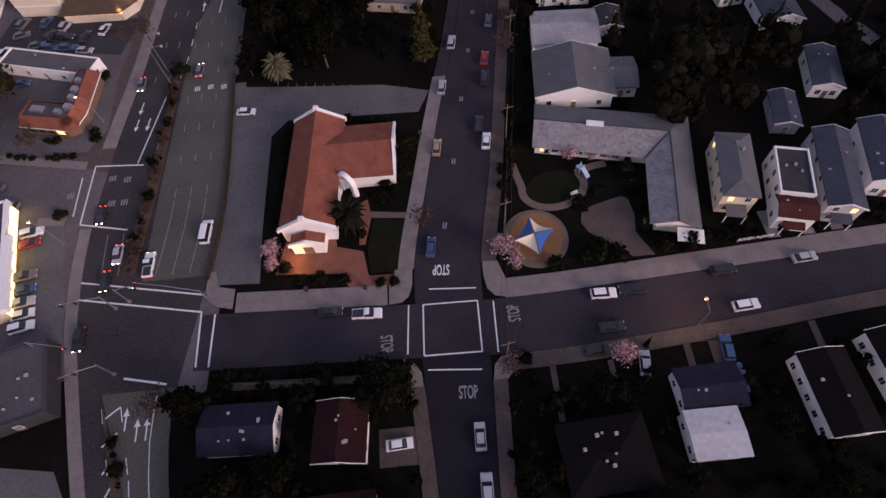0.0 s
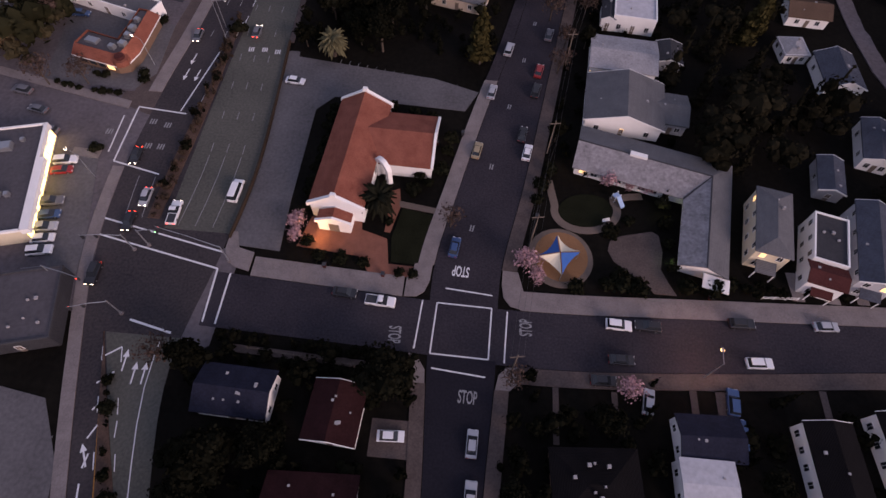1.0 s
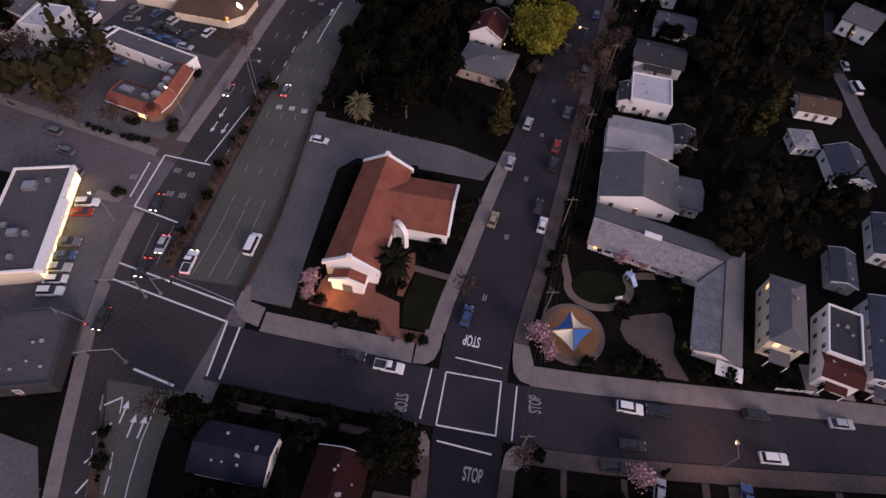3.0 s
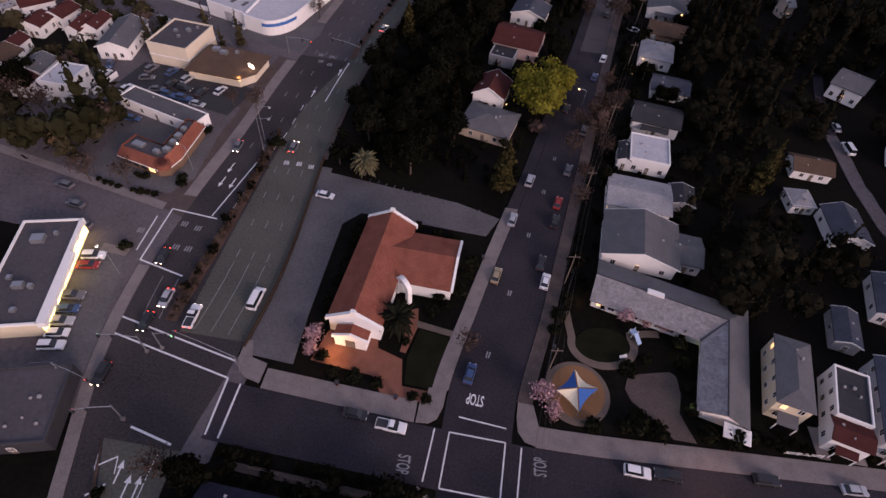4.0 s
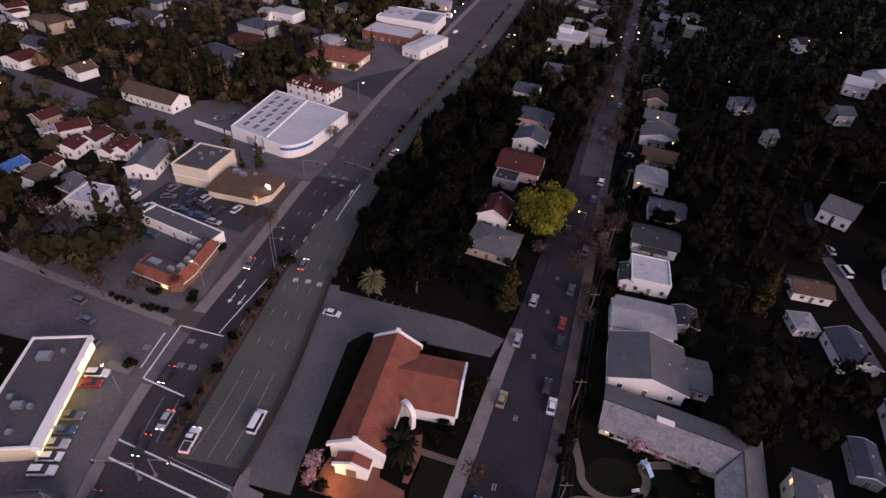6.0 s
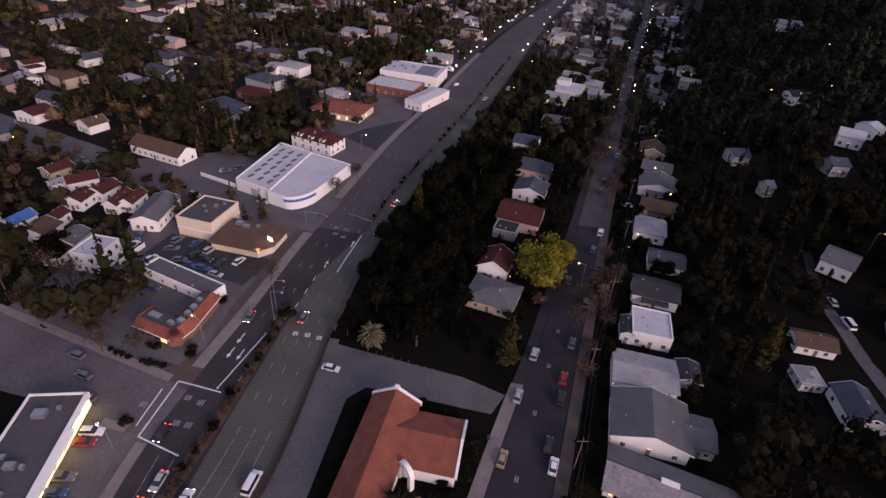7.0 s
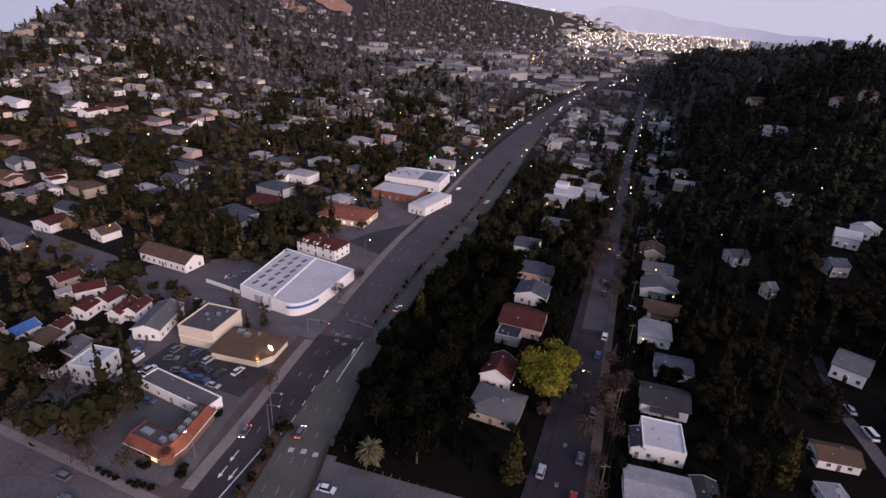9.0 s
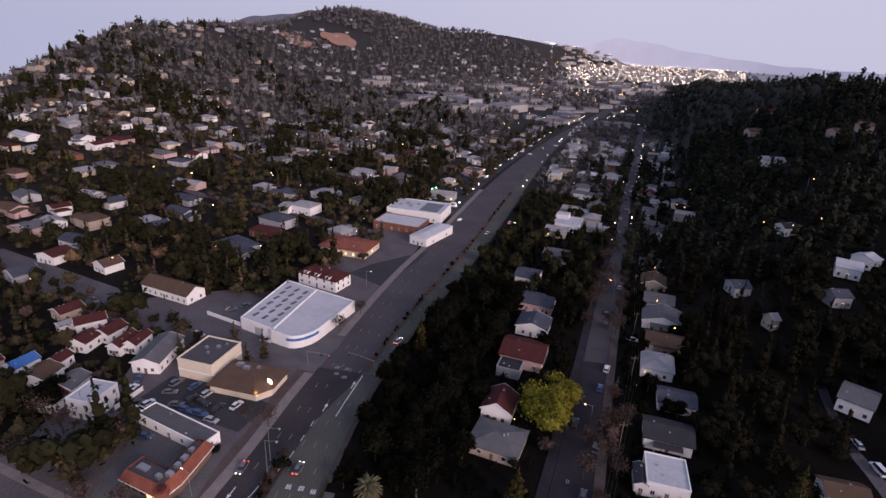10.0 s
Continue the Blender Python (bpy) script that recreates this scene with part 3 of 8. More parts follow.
        top = part("roof", gable_roof(w, d, h, rise, over, roof == "gable_y"), M[cover], ob)
        g = Geo()
        if roof == "gable_y":
            for s in (-1, 1):
                g = Geo()
                for q in (-1, 1):
                    yy = s * (d / 2 + over + 0.03)
                    a = w / 2 + over
                    dr = rise * over / (w / 2)
                    g.hull([(0, yy - 0.05, h + rise - 0.1), (q * a, yy - 0.05, h - dr - 0.1), (q * a, yy - 0.05, h - dr + 0.24), (0, yy - 0.05, h + rise + 0.24)], [(0, yy + 0.05, h + rise - 0.1), (q * a, yy + 0.05, h - dr - 0.1), (q * a, yy + 0.05, h - dr + 0.24), (0, yy + 0.05, h + rise + 0.24)])
                part("bargeboard", g, M["trim"], ob)
    vr = random.Random(int(x * 31 + y * 17))
    for i in range(vents):
        vx, vy = vr.uniform(-0.35, 0.35) * w, vr.uniform(-0.35, 0.35) * d
        up = {"gable_y": rise * (1 - abs(vx) / (w / 2)), "gable_x": rise * (1 - abs(vy) / (d / 2)), "hip": rise * min(1, 2 * (1 - max(abs(vx) / (w / 2), abs(vy) / (d / 2)))) , "flat": 0.05}[roof]
        q = vr.uniform(0.12, 0.28)
        part("roof_vent", Geo().box(vx - q, vy - q, h + up * 0.8, vx + q, vy + q, h + up + 0.38), M["vent"], top)
    if chimney:
        part("chimney", Geo().box(w * 0.2, d * 0.15, h - 0.2, w * 0.2 + 0.8, d * 0.15 + 0.8, h + rise + 0.9), M["brick"], top)
    if wins[0] or wins[1]:
        windows(base, w, d, h, wins[0], wins[1], None, z0=0.95, wh=min(1.3, h * 0.38), storeys=storeys, lit=lit, faces=faces)
    part("door", Geo().box(-0.48, -d / 2 - 0.06, 0.0, 0.48, -d / 2 + 0.02, 2.05), M["wood"], ob)
    if porch:
        g = Geo().hull([(-w * 0.3, -d / 2 - porch, 2.4), (w * 0.3, -d / 2 - porch, 2.4), (w * 0.3, -d / 2, 2.9), (-w * 0.3, -d / 2, 2.9)], [(-w * 0.3, -d / 2 - porch, 2.55), (w * 0.3, -d / 2 - porch, 2.55), (w * 0.3, -d / 2, 3.05), (-w * 0.3, -d / 2, 3.05)])
        pr = part("porch_roof", g, M[cover], ob)
        for s in (-0.28, 0.28):
            part("post", Geo().box(w * s - 0.08, -d / 2 - porch + 0.1, 0, w * s + 0.08, -d / 2 - porch + 0.26, 2.42), M["trim"], pr)
    return ob


# church, with its nave, wing and porch
def church():
    ob = thing("church", -25.4, 75.6, 0, -3.5, "white stucco church with red clay tile roofs and a gabled front", "church")
    w, d, h, r = 10.4, 28.0, 4.6, 3.0
    nave = part("nave_wall", walls(w, d, h, r, True), M["stucco"], ob)
    part("nave_roof", gable_roof(w, d - 0.8, h, r, 0.35, True, 0.25), M["tile"], ob, "red clay tiles")
    for yy, nm in ((-d / 2 - 0.05, "front_parapet"), (d / 2 + 0.05, "rear_parapet")):
        g = Geo()
        a = w / 2 + 0.6
        for q in (-1, 1):
            lo = [(0, yy - 0.35, h + r - 0.3), (q * a, yy - 0.35, h - 0.75), (q * a, yy - 0.35, h + 0.1), (0, yy - 0.35, h + r + 0.62)]
            g.hull(lo, [(x, y + 0.7, z) for x, y, z in lo])
        g.box(-0.5, yy - 0.35, h + r + 0.3, 0.5, yy + 0.35, h + r + 1.0)
        part(nm, g, M["stucco"], ob)
    # entrance porch
    g = Geo()
    g.hull([(-3.2, -d / 2 - 3.0, 0), (3.2, -d / 2 - 3.0, 0), (3.2, -d / 2 - 3.0, 3.0), (0, -d / 2 - 3.0, 4.3), (-3.2, -d / 2 - 3.0, 3.0)], [(-3.2, -d / 2, 0), (3.2, -d / 2, 0), (3.2, -d / 2, 3.0), (0, -d / 2, 4.3), (-3.2, -d / 2, 3.0)])
    porch = part("porch", g, M["stucco"], ob)
    g = Geo()
    for q in (-1, 1):
        lo = [(0, -d / 2 - 2.6, 4.34), (q * 3.4, -d / 2 - 2.6, 2.95), (q * 3.4, -d / 2 - 0.36, 2.95), (0, -d / 2 - 0.36, 4.34)]
        g.hull(lo, [(x, y, z + 0.2) for x, y, z in lo])
    part("porch_roof", g, M["tile"], porch)
    g = Geo()
    for q in (-1, 1):
        lo = [(0, -d / 2 - 3.15, 4.0), (q * 3.7, -d / 2 - 3.15, 2.6), (q * 3.7, -d / 2 - 3.15, 3.3), (0, -d / 2 - 3.15, 4.75)]
        g.hull(lo, [(x, y + 0.5, z) for x, y, z in lo])
    part("porch_parapet", g, M["stucco"], porch)
    part("door", Geo().box(-1.0, -d / 2 - 3.06, 0.02, 1.0, -d / 2 - 2.98, 2.5), M["wood"], porch, "double wooden door")
    # wing
    g = Geo()
    ww, wd, wh, wr = 11.2, 13.6, 3.9, 2.4
    wing = part("wing_wall", walls(ww, wd, wh, wr, False), M["stucco"], ob, m=pose(10.8, 5.4, 0, 0, 0, 2))
    part("wing_roof", gable_roof(ww + 4.0, wd, wh, wr, 0.35, False, 0.25), M["tile"], wing, "red clay tiles", m=pose(-1.9, 0, 0))
    g = Geo()
    lo = [(ww / 2 - 0.05, -wd / 2 - 0.4, wh - 0.5), (ww / 2 - 0.05, 0, wh + wr - 0.1), (ww / 2 - 0.05, 0, wh + wr + 0.6), (ww / 2 - 0.05, -wd / 2 - 0.4, wh + 0.2)]
    for q in (1, -1):
        p = [(x, y * q, z) for x, y, z in lo]
        g.hull(p, [(x + 0.55, y, z) for x, y, z in p])
    part("wing_parapet", g, M["stucco"], wing)
    # bell arch in the corner of nave and wing
    g = Geo()
    arc = [math.pi * k / 8 for k in range(9)]
    ring = [(-2.0, 0.0)] + [(-2.0 * math.cos(q), 3.4 + 2.0 * math.sin(q)) for q in arc] + [(2.0, 0.0), (1.2, 0.0)] + [(1.2 * math.cos(q), 3.4 + 1.2 * math.sin(q)) for q in arc] + [(-1.2, 0.0)]
    g.hull([(x, 0, z) for x, z in ring], [(x, 0.9, z) for x, z in ring])
    part("bell_arch", g, M["stucco"], ob, m=pose(6.6, -3.0, 0, 0, 0, -40) @ Matrix.Scale(1.15, 4))
    for s in (-1, 1):
        for i in range(6):
            m = pose(s * w / 2, -11 + i * 4.2, 1.3, 0, 0, 90 * s) @ Matrix.Diagonal((1.0, 1, 2.2, 1))
            fr = part("window", FRAME, None, nave, m=m)
            part("pane", PANE, None, fr)


church()


def school():
    """Single-storey school in an L, its roof with ridge, valley and hip."""
    ob = thing("school", 54.0, 80.9, 0, 0, "single-storey L-shaped school with a pale weathered grey roof", "school")
    e1, e2 = Vector((-0.968, 0.252, 0)), Vector((-0.2, -0.98, 0))
    ln, sn, a, b, h, r = 32.3, 28.0, 12.2, 9.4, 3.2, 1.9

    def at(u, v, z, o=0.0):
        p = e1 * u + e2 * v
        return (p.x, p.y, z)

    part("wall", Geo().hull([at(*q, 0) for q in ((0.7, 0.7), (ln - 0.7, 0.7), (ln - 0.7, a - 1.2), (b - 1.0, a - 1.2), (b - 1.0, sn - 0.8), (0.7, sn - 0.8))][::-1], [at(*q, h) for q in ((0.7, 0.7), (ln - 0.7, 0.7), (ln - 0.7, a - 1.2), (b - 1.0, a - 1.2), (b - 1.0, sn - 0.8), (0.7, sn - 0.8))][::-1]), M["stucco"], ob)
    c, z = (b / 2, a / 2), h + r
    slopes = [((0, 0, h), (ln, 0, h), (ln, a / 2, z), (*c, z)), ((ln, a, h), (b, a, h), (*c, z), (ln, a / 2, z)), ((0, sn, h), (0, 0, h), (*c, z), (b / 2, sn, z)), ((b, a, h), (b, sn, h), (b / 2, sn, z), (*c, z))]
    # courtyard slopes get a paler, stained material than the outer ones
    for k, sl in enumerate(slopes):
        pts = [at(*q) for q in sl]
        part("roof_slope", Geo().hull([(x, y, q - 0.2) for x, y, q in pts], pts), M["school_roof" if k in (1, 3) else "shingle"], ob, "paler, stained roof slope" if k in (1, 3) else "")
    part("ridge_cap", Geo().rod(at(ln, a / 2, z), at(*c, z), 0.16, 0.16, 6).rod(at(*c, z), at(b / 2, sn, z), 0.16, 0.16, 6), M["shingle_d"], ob)
    part("valley_gutter", Geo().rod(at(b, a, h + 0.05), at(*c, z), 0.22, 0.1, 6), M["shingle_d"], ob)
    part("skylight", Geo().hull([at(18.0, 5.6, z - 0.1), at(21.5, 5.6, z - 0.1), at(21.5, 6.6, z - 0.1), at(18.0, 6.6, z - 0.1)][::-1], [at(18.0, 5.6, z + 0.5), at(21.5, 5.6, z + 0.5), at(21.5, 6.6, z + 0.5), at(18.0, 6.6, z + 0.5)][::-1]), M["trim"], ob, "white ridge skylight")
    part("gable_end", Geo().hull([at(0.7, sn - 0.75, h), at(b - 1.0, sn - 0.75, h), at(b / 2, sn - 0.75, z - 0.25)], [at(0.7, sn - 0.55, h), at(b - 1.0, sn - 0.55, h), at(b / 2, sn - 0.55, z - 0.25)]), M["stucco"], ob)
    part("gable_end", Geo().hull([at(ln - 0.75, 0.7, h), at(ln - 0.75, a - 1.2, h), at(ln - 0.75, a / 2, z - 0.25)], [at(ln - 0.55, 0.7, h), at(ln - 0.55, a - 1.2, h), at(ln - 0.55, a / 2, z - 0.25)]), M["stucco"], ob)
    part("entrance_canopy", Geo().hull([at(-0.4, sn - 0.2, 2.6), at(4.4, sn - 0.2, 2.6), at(4.4, sn + 2.6, 2.3), at(-0.4, sn + 2.6, 2.3)], [at(-0.4, sn - 0.2, 2.85), at(4.4, sn - 0.2, 2.85), at(4.4, sn + 2.6, 2.55), at(-0.4, sn + 2.6, 2.55)]), M["trim"], ob, "white flat canopy")
    for i in range(8):
        p = e1 * (ln - 2.4 - i * 2.5) + e2 * (a - 1.17)
        fr = part("window", FRAME, None, ob, m=pose(p.x, p.y, 0.9, 0, 0, -14.6) @ Matrix.Diagonal((1.3, 1, 1.5, 1)))
        part("pane", PANE_LIT if i == 0 else PANE, None, fr)
    for i in range(6):
        p = e1 * (b - 0.97) + e2 * (a + 1.6 + i * 2.6)
        fr = part("window", FRAME, None, ob, m=pose(p.x, p.y, 0.9, 0, 0, -101.5) @ Matrix.Diagonal((1.3, 1, 1.5, 1)))
        part("pane", PANE, None, fr)
    for u, v in ((32, 84), (38, 82), (26, 86), (46, 70), (44, 62), (30, 81), (48, 58)):
        FOOT.append((u, v, 6.5))


H = house
# school block in an L
school()
H(32.5, 96.5, -6, 16.5, 13.5, 4.0, "wide house with grey shingles and a white gable", "gable_y", 2.6, "stucco", "shingle", 0.6, wins=(3, 3), lit=(1,))
H(43.2, 96.0, -6, 6.5, 9, 3.2, "low grey annexe beside a wide house", "gable_x", 1.2, "grey_wall", "shingle", 0.4)
H(33.5, 112.0, -5, 15.0, 11.0, 4.0, "pale house with a low light grey roof", "gable_x", 0.9, "stucco", "shingle_l", 0.5, wins=(4, 3), lit=(0, 2))
H(45.2, 115.5, -5, 6, 7, 2.6, "small grey shed between trees", "gable_y", 1.0, "grey_wall", "shingle_d", 0.3, wins=(1, 1), name="shed", category="shed")
H(38.0, 130.7, -6, 10.5, 11.5, 4.4, "white house with a flat pale roof and parapet", "flat", 0, "stucco", "white_roof", wins=(3, 3))
H(31.4, 129.2, -6, 3.2, 7.5, 3.4, "low white side wing of a flat-roofed house", "gable_y", 0.8, "stucco", "shingle_d", 0.3, wins=(1, 2))
H(42.0, 148.5, -8, 13.0, 10.0, 3.8, "white bungalow with a dark grey hipped roof", "gable_x", 1.7, "stucco", "shingle_d", 0.6, porch=2.0)
H(48.5, 167.0, -8, 11, 9.0, 3.4, "bungalow with a dark blue-grey roof", "gable_x", 1.5, "stucco", "shingle_b", 0.5)
H(46.3, 187.0, -10, 10.5, 12.0, 4.0, "house with a plain pale grey roof", "hip", 1.4, "stucco", "shingle_l", 0.5)
H(52.4, 203.4, -10, 14.0, 10.5, 3.6, "bungalow with a brown-grey roof and pale walls", "gable_x", 1.8, "stucco", "brown_roof", 0.6, porch=2.0)
H(55.0, 223.5, -11, 15.0, 13.0, 3.8, "bungalow with a grey roof and white front gable", "gable_y", 2.2, "stucco", "shingle", 0.6, porch=2.0)
H(57.0, 241.0, -11, 12.0, 11.0, 3.8, "bungalow with a grey shingle roof", "gable_x", 2.0, "grey_wall", "shingle", 0.6)
H(58.5, 262.0, -11, 11.0, 12.0, 3.8, "bungalow with a tan front gable and brown roof", "gable_y", 2.4, "tan_wall", "brown_roof", 0.5)
H(62.0, 287.0, -11, 11.5, 13.0, 3.8, "bungalow with a grey roof between street trees", "hip", 1.8, "stucco", "shingle", 0.5)
H(75.0, 335.0, -12, 10.0, 12.0, 4.4, "dark house with a white front gable", "gable_y", 3.0, "stucco", "shingle_d", 0.5)
H(90.0, 414.0, -12, 12.0, 14.0, 4.0, "pale house with a light grey roof", "gable_x", 1.8, "stucco", "shingle_l", 0.5)
H(108.0, 493.0, -12, 12.0, 12.0, 4.0, "white bungalow with a grey roof", "gable_x", 1.8, "stucco", "shingle", 0.5)
H(119.0, 540.0, -12, 12.0, 12.0, 4.0, "pale bungalow by the side street", "gable_y", 1.8, "stucco", "shingle_l", 0.5)
# three tall houses on the cross street
H(58.0, 65.7, -12, 6.2, 15.0, 6.0, "two-storey cream house with a grey roof and lit windows", "hip", 1.1, "cream", "shingle", 0.35, storeys=2, wins=(2, 4), lit=(10, 12, 18), porch=2.6)
H(68.2, 63.0, -15, 6.2, 11.0, 5.4, "two-storey white house with a flat brown-grey roof", "flat", 0, "stucco", "shingle_d", storeys=2, wins=(2, 3), lit=(9,), vents=3)
H(66.1, 55.4, -15, 6.4, 4.4, 4.6, "front wing of a white house with a brown roof", "gable_x", 0.8, "stucco", "tile_dark", 0.35, wins=(2, 1), porch=1.5)
H(76.8, 63.0, -14, 6.2, 18.5, 5.2, "two-storey house with a blue-grey roof and white gable", "gable_y", 1.2, "grey_wall", "shingle_b", 0.35, storeys=2, wins=(2, 4), lit=(11, 13), porch=2.0)
H(87.5, 66.0, -14, 7.0, 15.0, 4.8, "house with a blue-grey roof and white front behind trees", "gable_y", 1.4, "stucco", "shingle_b", 0.35)
H(74.5, 80.8, -12, 5.0, 9.0, 3.0, "narrow grey-roofed garden building", "gable_y", 0.9, "grey_wall", "shingle_b", 0.3, wins=(1, 1), name="shed", category="shed")
H(87.0, 91.0, -14, 6.0, 12.0, 3.4, "low house with a blue-grey roof", "gable_y", 1.0, "stucco", "shingle_b", 0.3)
H(82.6, 135.0, -4, 10.0, 7.0, 3.0, "small white house with a brown roof among trees", "gable_x", 1.6, "stucco", "brown_roof", 0.5)
H(76.5, 121.4, 4, 6.0, 6.5, 2.8, "small pale-roofed garage among trees", "hip", 0.8, "stucco", "shingle_l", 0.3, name="garage", category="garage")
H(84.7, 112.6, 0, 8.5, 11.5, 3.6, "house with a blue-grey roof and white walls", "gable_y", 1.8, "stucco", "shingle_b", 0.4)
# south of the cross street
H(-36.0, 25.0, -2, 11.6, 7.4, 3.6, "house with a blue-black slate roof and white end", "gable_x", 1.6, "stucco", "slate_dark", 0.4, vents=8)
H(-19.3, 23.1, -4, 8.0, 9.0, 3.6, "house with a dark red-brown roof", "gable_y", 1.7, "stucco", "maroon_roof", 0.4, vents=5)
H(-20.5, 9.5, 2, 13.0, 8.0, 3.6, "low house with a dark red roof", "gable_x", 1.6, "tan_wall", "maroon_roof", 0.5, vents=5)
H(39.1, 17.5, 0, 8.0, 7.0, 3.6, "house with a plain pale flat-pitched roof", "gable_x", 0.4, "stucco", "white_roof", 0.3, vents=1)
H(40.5, 24.6, 2, 9.6, 6.6, 3.2, "front wing with a dark blue roof", "gable_x", 1.2, "stucco", "slate_dark", 0.4)
H(22.1, 16.0, 4, 13.0, 10.0, 3.4, "house with a very dark roof among trees", "hip", 1.4, "brown_wall", "black_roof", 0.5, vents=7)
H(59.5, 22.0, 2, 7.5, 13.0, 4.0, "white house with a dark brown roof edge", "gable_y", 1.2, "stucco", "black_roof", 0.2, wins=(2, 5))
H(72.2, 25.1, 4, 8.0, 12.0, 4.2, "white house with a dark roof among trees", "gable_y", 1.4, "stucco", "black_roof", 0.3, wins=(2, 4))
# west side of the avenue
H(-77.0, 36.0, 15.0, 12.0, 14.0, 3.6, "flat-roofed dark commercial building", "flat", 0, "shingle_d", "grey_roof", wins=(1, 0), vents=6, name="shop", category="shop")
H(-95.0, 120.3, -17, 26.0, 6.0, 3.2, "long low shop with a flat grey roof", "flat", 0, "stucco", "shingle", wins=(5, 1), name="shop", category="shop")
mansard = H(-93.0, 224.5, -17, 21.0, 11.0, 5.6, "white building with a dark red mansard roof and dormers", "hip", 2.4, "stucco", "tile_dark", 0.5, storeys=2, wins=(5, 3), name="shop", category="shop")
H(-150.0, 197.0, -14, 26.0, 9.5, 4.2, "long white building with a brown roof", "gable_x", 2.6, "stucco", "brown_roof", 0.5, wins=(8, 2))
H(-96.0, 268.0, -8, 26.0, 18.0, 4.0, "lit yellow restaurant with an orange tile roof", "hip", 1.8, "yellow_wall", "tile", 0.8, wins=(6, 3), lit=tuple(range(8)), name="restaurant", category="restaurant")
panel_store = H(-74.0, 341.0, -6, 36.0, 25.0, 6.0, "white flat-roofed store with roof panels", "flat", 0, "stucco", "white_roof", wins=(4, 2), name="store", category="store")
H(-79.0, 313.0, -10, 29.0, 18.0, 4.5, "red-brown shop building with a flat pale roof", "flat", 0, "brick", "white_roof", wins=(6, 2), name="shop", category="shop")
H(-57.5, 299.0, -21, 11.0, 29.0, 5.0, "low white block with a curved pale roof", "hip", 1.0, "stucco", "white_roof", 0.2, name="shop", category="shop")
H(-123.6, 151.5, 8, 9.0, 17.0, 4.2, "grey-roofed building with a white gable", "gable_y", 1.6, "stucco", "shingle", 0.4, wins=(2, 5))
for i, (x, y, d) in enumerate([(-139.6, 154.6, 10.0), (-135.4, 156.6, 9.0), (-153.0, 152.6, 8.0), (-149.4, 160.4, 8.5)]):
    H(x, y, 2 - 10 * (i > 2), 4.6 if i < 2 else 7.0, d, 3.8, "small white house with a red-brown roof", "gable_y", 1.5, "stucco", "tile_dark", 0.35, group="red-roofed cottages")
H(-161.5, 164.6, -42, 6.5, 10.0, 3.8, "small white house with a red-brown roof", "gable_y", 1.6, "stucco", "tile_dark", 0.35, group="red-roofed cottages")
H(-176.0, 170.0, -20, 7.0, 9.0, 3.6, "small cottage with a red-brown roof", "gable_y", 1.5, "tan_wall", "tile_dark", 0.35, group="red-roofed cottages")
H(-168.5, 160.5, -30, 4.0, 5.0, 3.0, "small white outhouse with a grey roof", "gable_y", 0.8, "stucco", "shingle_l", 0.2, wins=(1, 1), vents=0)
H(-124.6, 124.0, -2, 8.4, 10.0, 6.2, "two-storey white house with a flat white roof", "flat", 0, "stucco", "white_roof", storeys=2, wins=(2, 3))
H(-137.4, 129.8, 2, 7.0, 8.0, 4.0, "white cottage with a grey roof", "gable_y", 1.4, "stucco", "shingle", 0.4)
H(-136.6, 122.0, 2, 5.0, 6.0, 3.4, "small white cottage with a red roof", "gable_y", 1.4, "stucco", "tile_dark", 0.4)
H(-149.6, 131.4, 6, 8.5, 8.0, 4.0, "white cottage with a brown roof", "gable_y", 1.8, "stucco", "brown_roof", 0.4)
H(-151.4, 140.2, 0, 5.0, 6.0, 3.6, "small white cottage with a brown roof", "gable_y", 1.5, "stucco", "tile_dark", 0.3)
H(-160.0, 134.8, -12, 5.6, 8.0, 4.0, "white cottage with a blue covered roof", "gable_y", 1.4, "stucco", "blue_tarp", 0.3)
H(-171.0, 132.0, -12, 6.0, 8.0, 3.6, "white cottage with a brown roof", "gable_y", 1.4, "pink_wall", "tile_dark", 0.3)
for i in range(6):
    part("roof_panel", Geo().box(3.0 + i * 2.0, -9.0, 6.1, 4.7 + i * 2.0, 8.5, 6.35), M["glass"], panel_store, "dark tilted solar panels")
for i in range(4):
    part("roof_unit", Geo().box(-13.0 + i * 3.6, -3 + (i % 2) * 5, 6.1, -11.4 + i * 3.6, -1.4 + (i % 2) * 5, 7.0), M["metal"], panel_store)
for u in (-6.0, 0.0, 6.0):
    dormer = part("dormer", walls(2.2, 3.0, 1.3, 0.7, True), M["stucco"], mansard, "white dormer with a small gable", m=pose(u, -4.0, 5.6))
    part("dormer_roof", gable_roof(2.2, 3.0, 1.3, 0.7, 0.2, True, 0.12), M["tile_dark"], dormer)
    part("dormer_window", Geo().box(-0.6, -1.56, 0.25, 0.6, -1.5, 1.2), M["glass"], dormer)
# between avenue and side street
H(-6.3, 135.2, -13, 14.0, 12.0, 3.4, "hip-roofed building with a mauve-grey roof", "hip", 1.6, "tan_wall", "shingle", 0.5)
H(-7.0, 150.0, -10, 9.0, 10.0, 4.6, "white house with a dark red roof and steep gable", "gable_y", 2.6, "stucco", "tile_dark", 0.5, storeys=1)
H(-0.5, 183.0, -11, 15.0, 14.0, 4.4, "house with a dark red roof and brick gable", "gable_x", 2.4, "pink_wall", "tile_dark", 0.5, wins=(3, 3))
H(-5.0, 173.4, -11, 8.0, 8.0, 3.4, "grey flat annexe with a dark roof light", "flat", 0, "grey_wall", "shingle_d", wins=(1, 1))
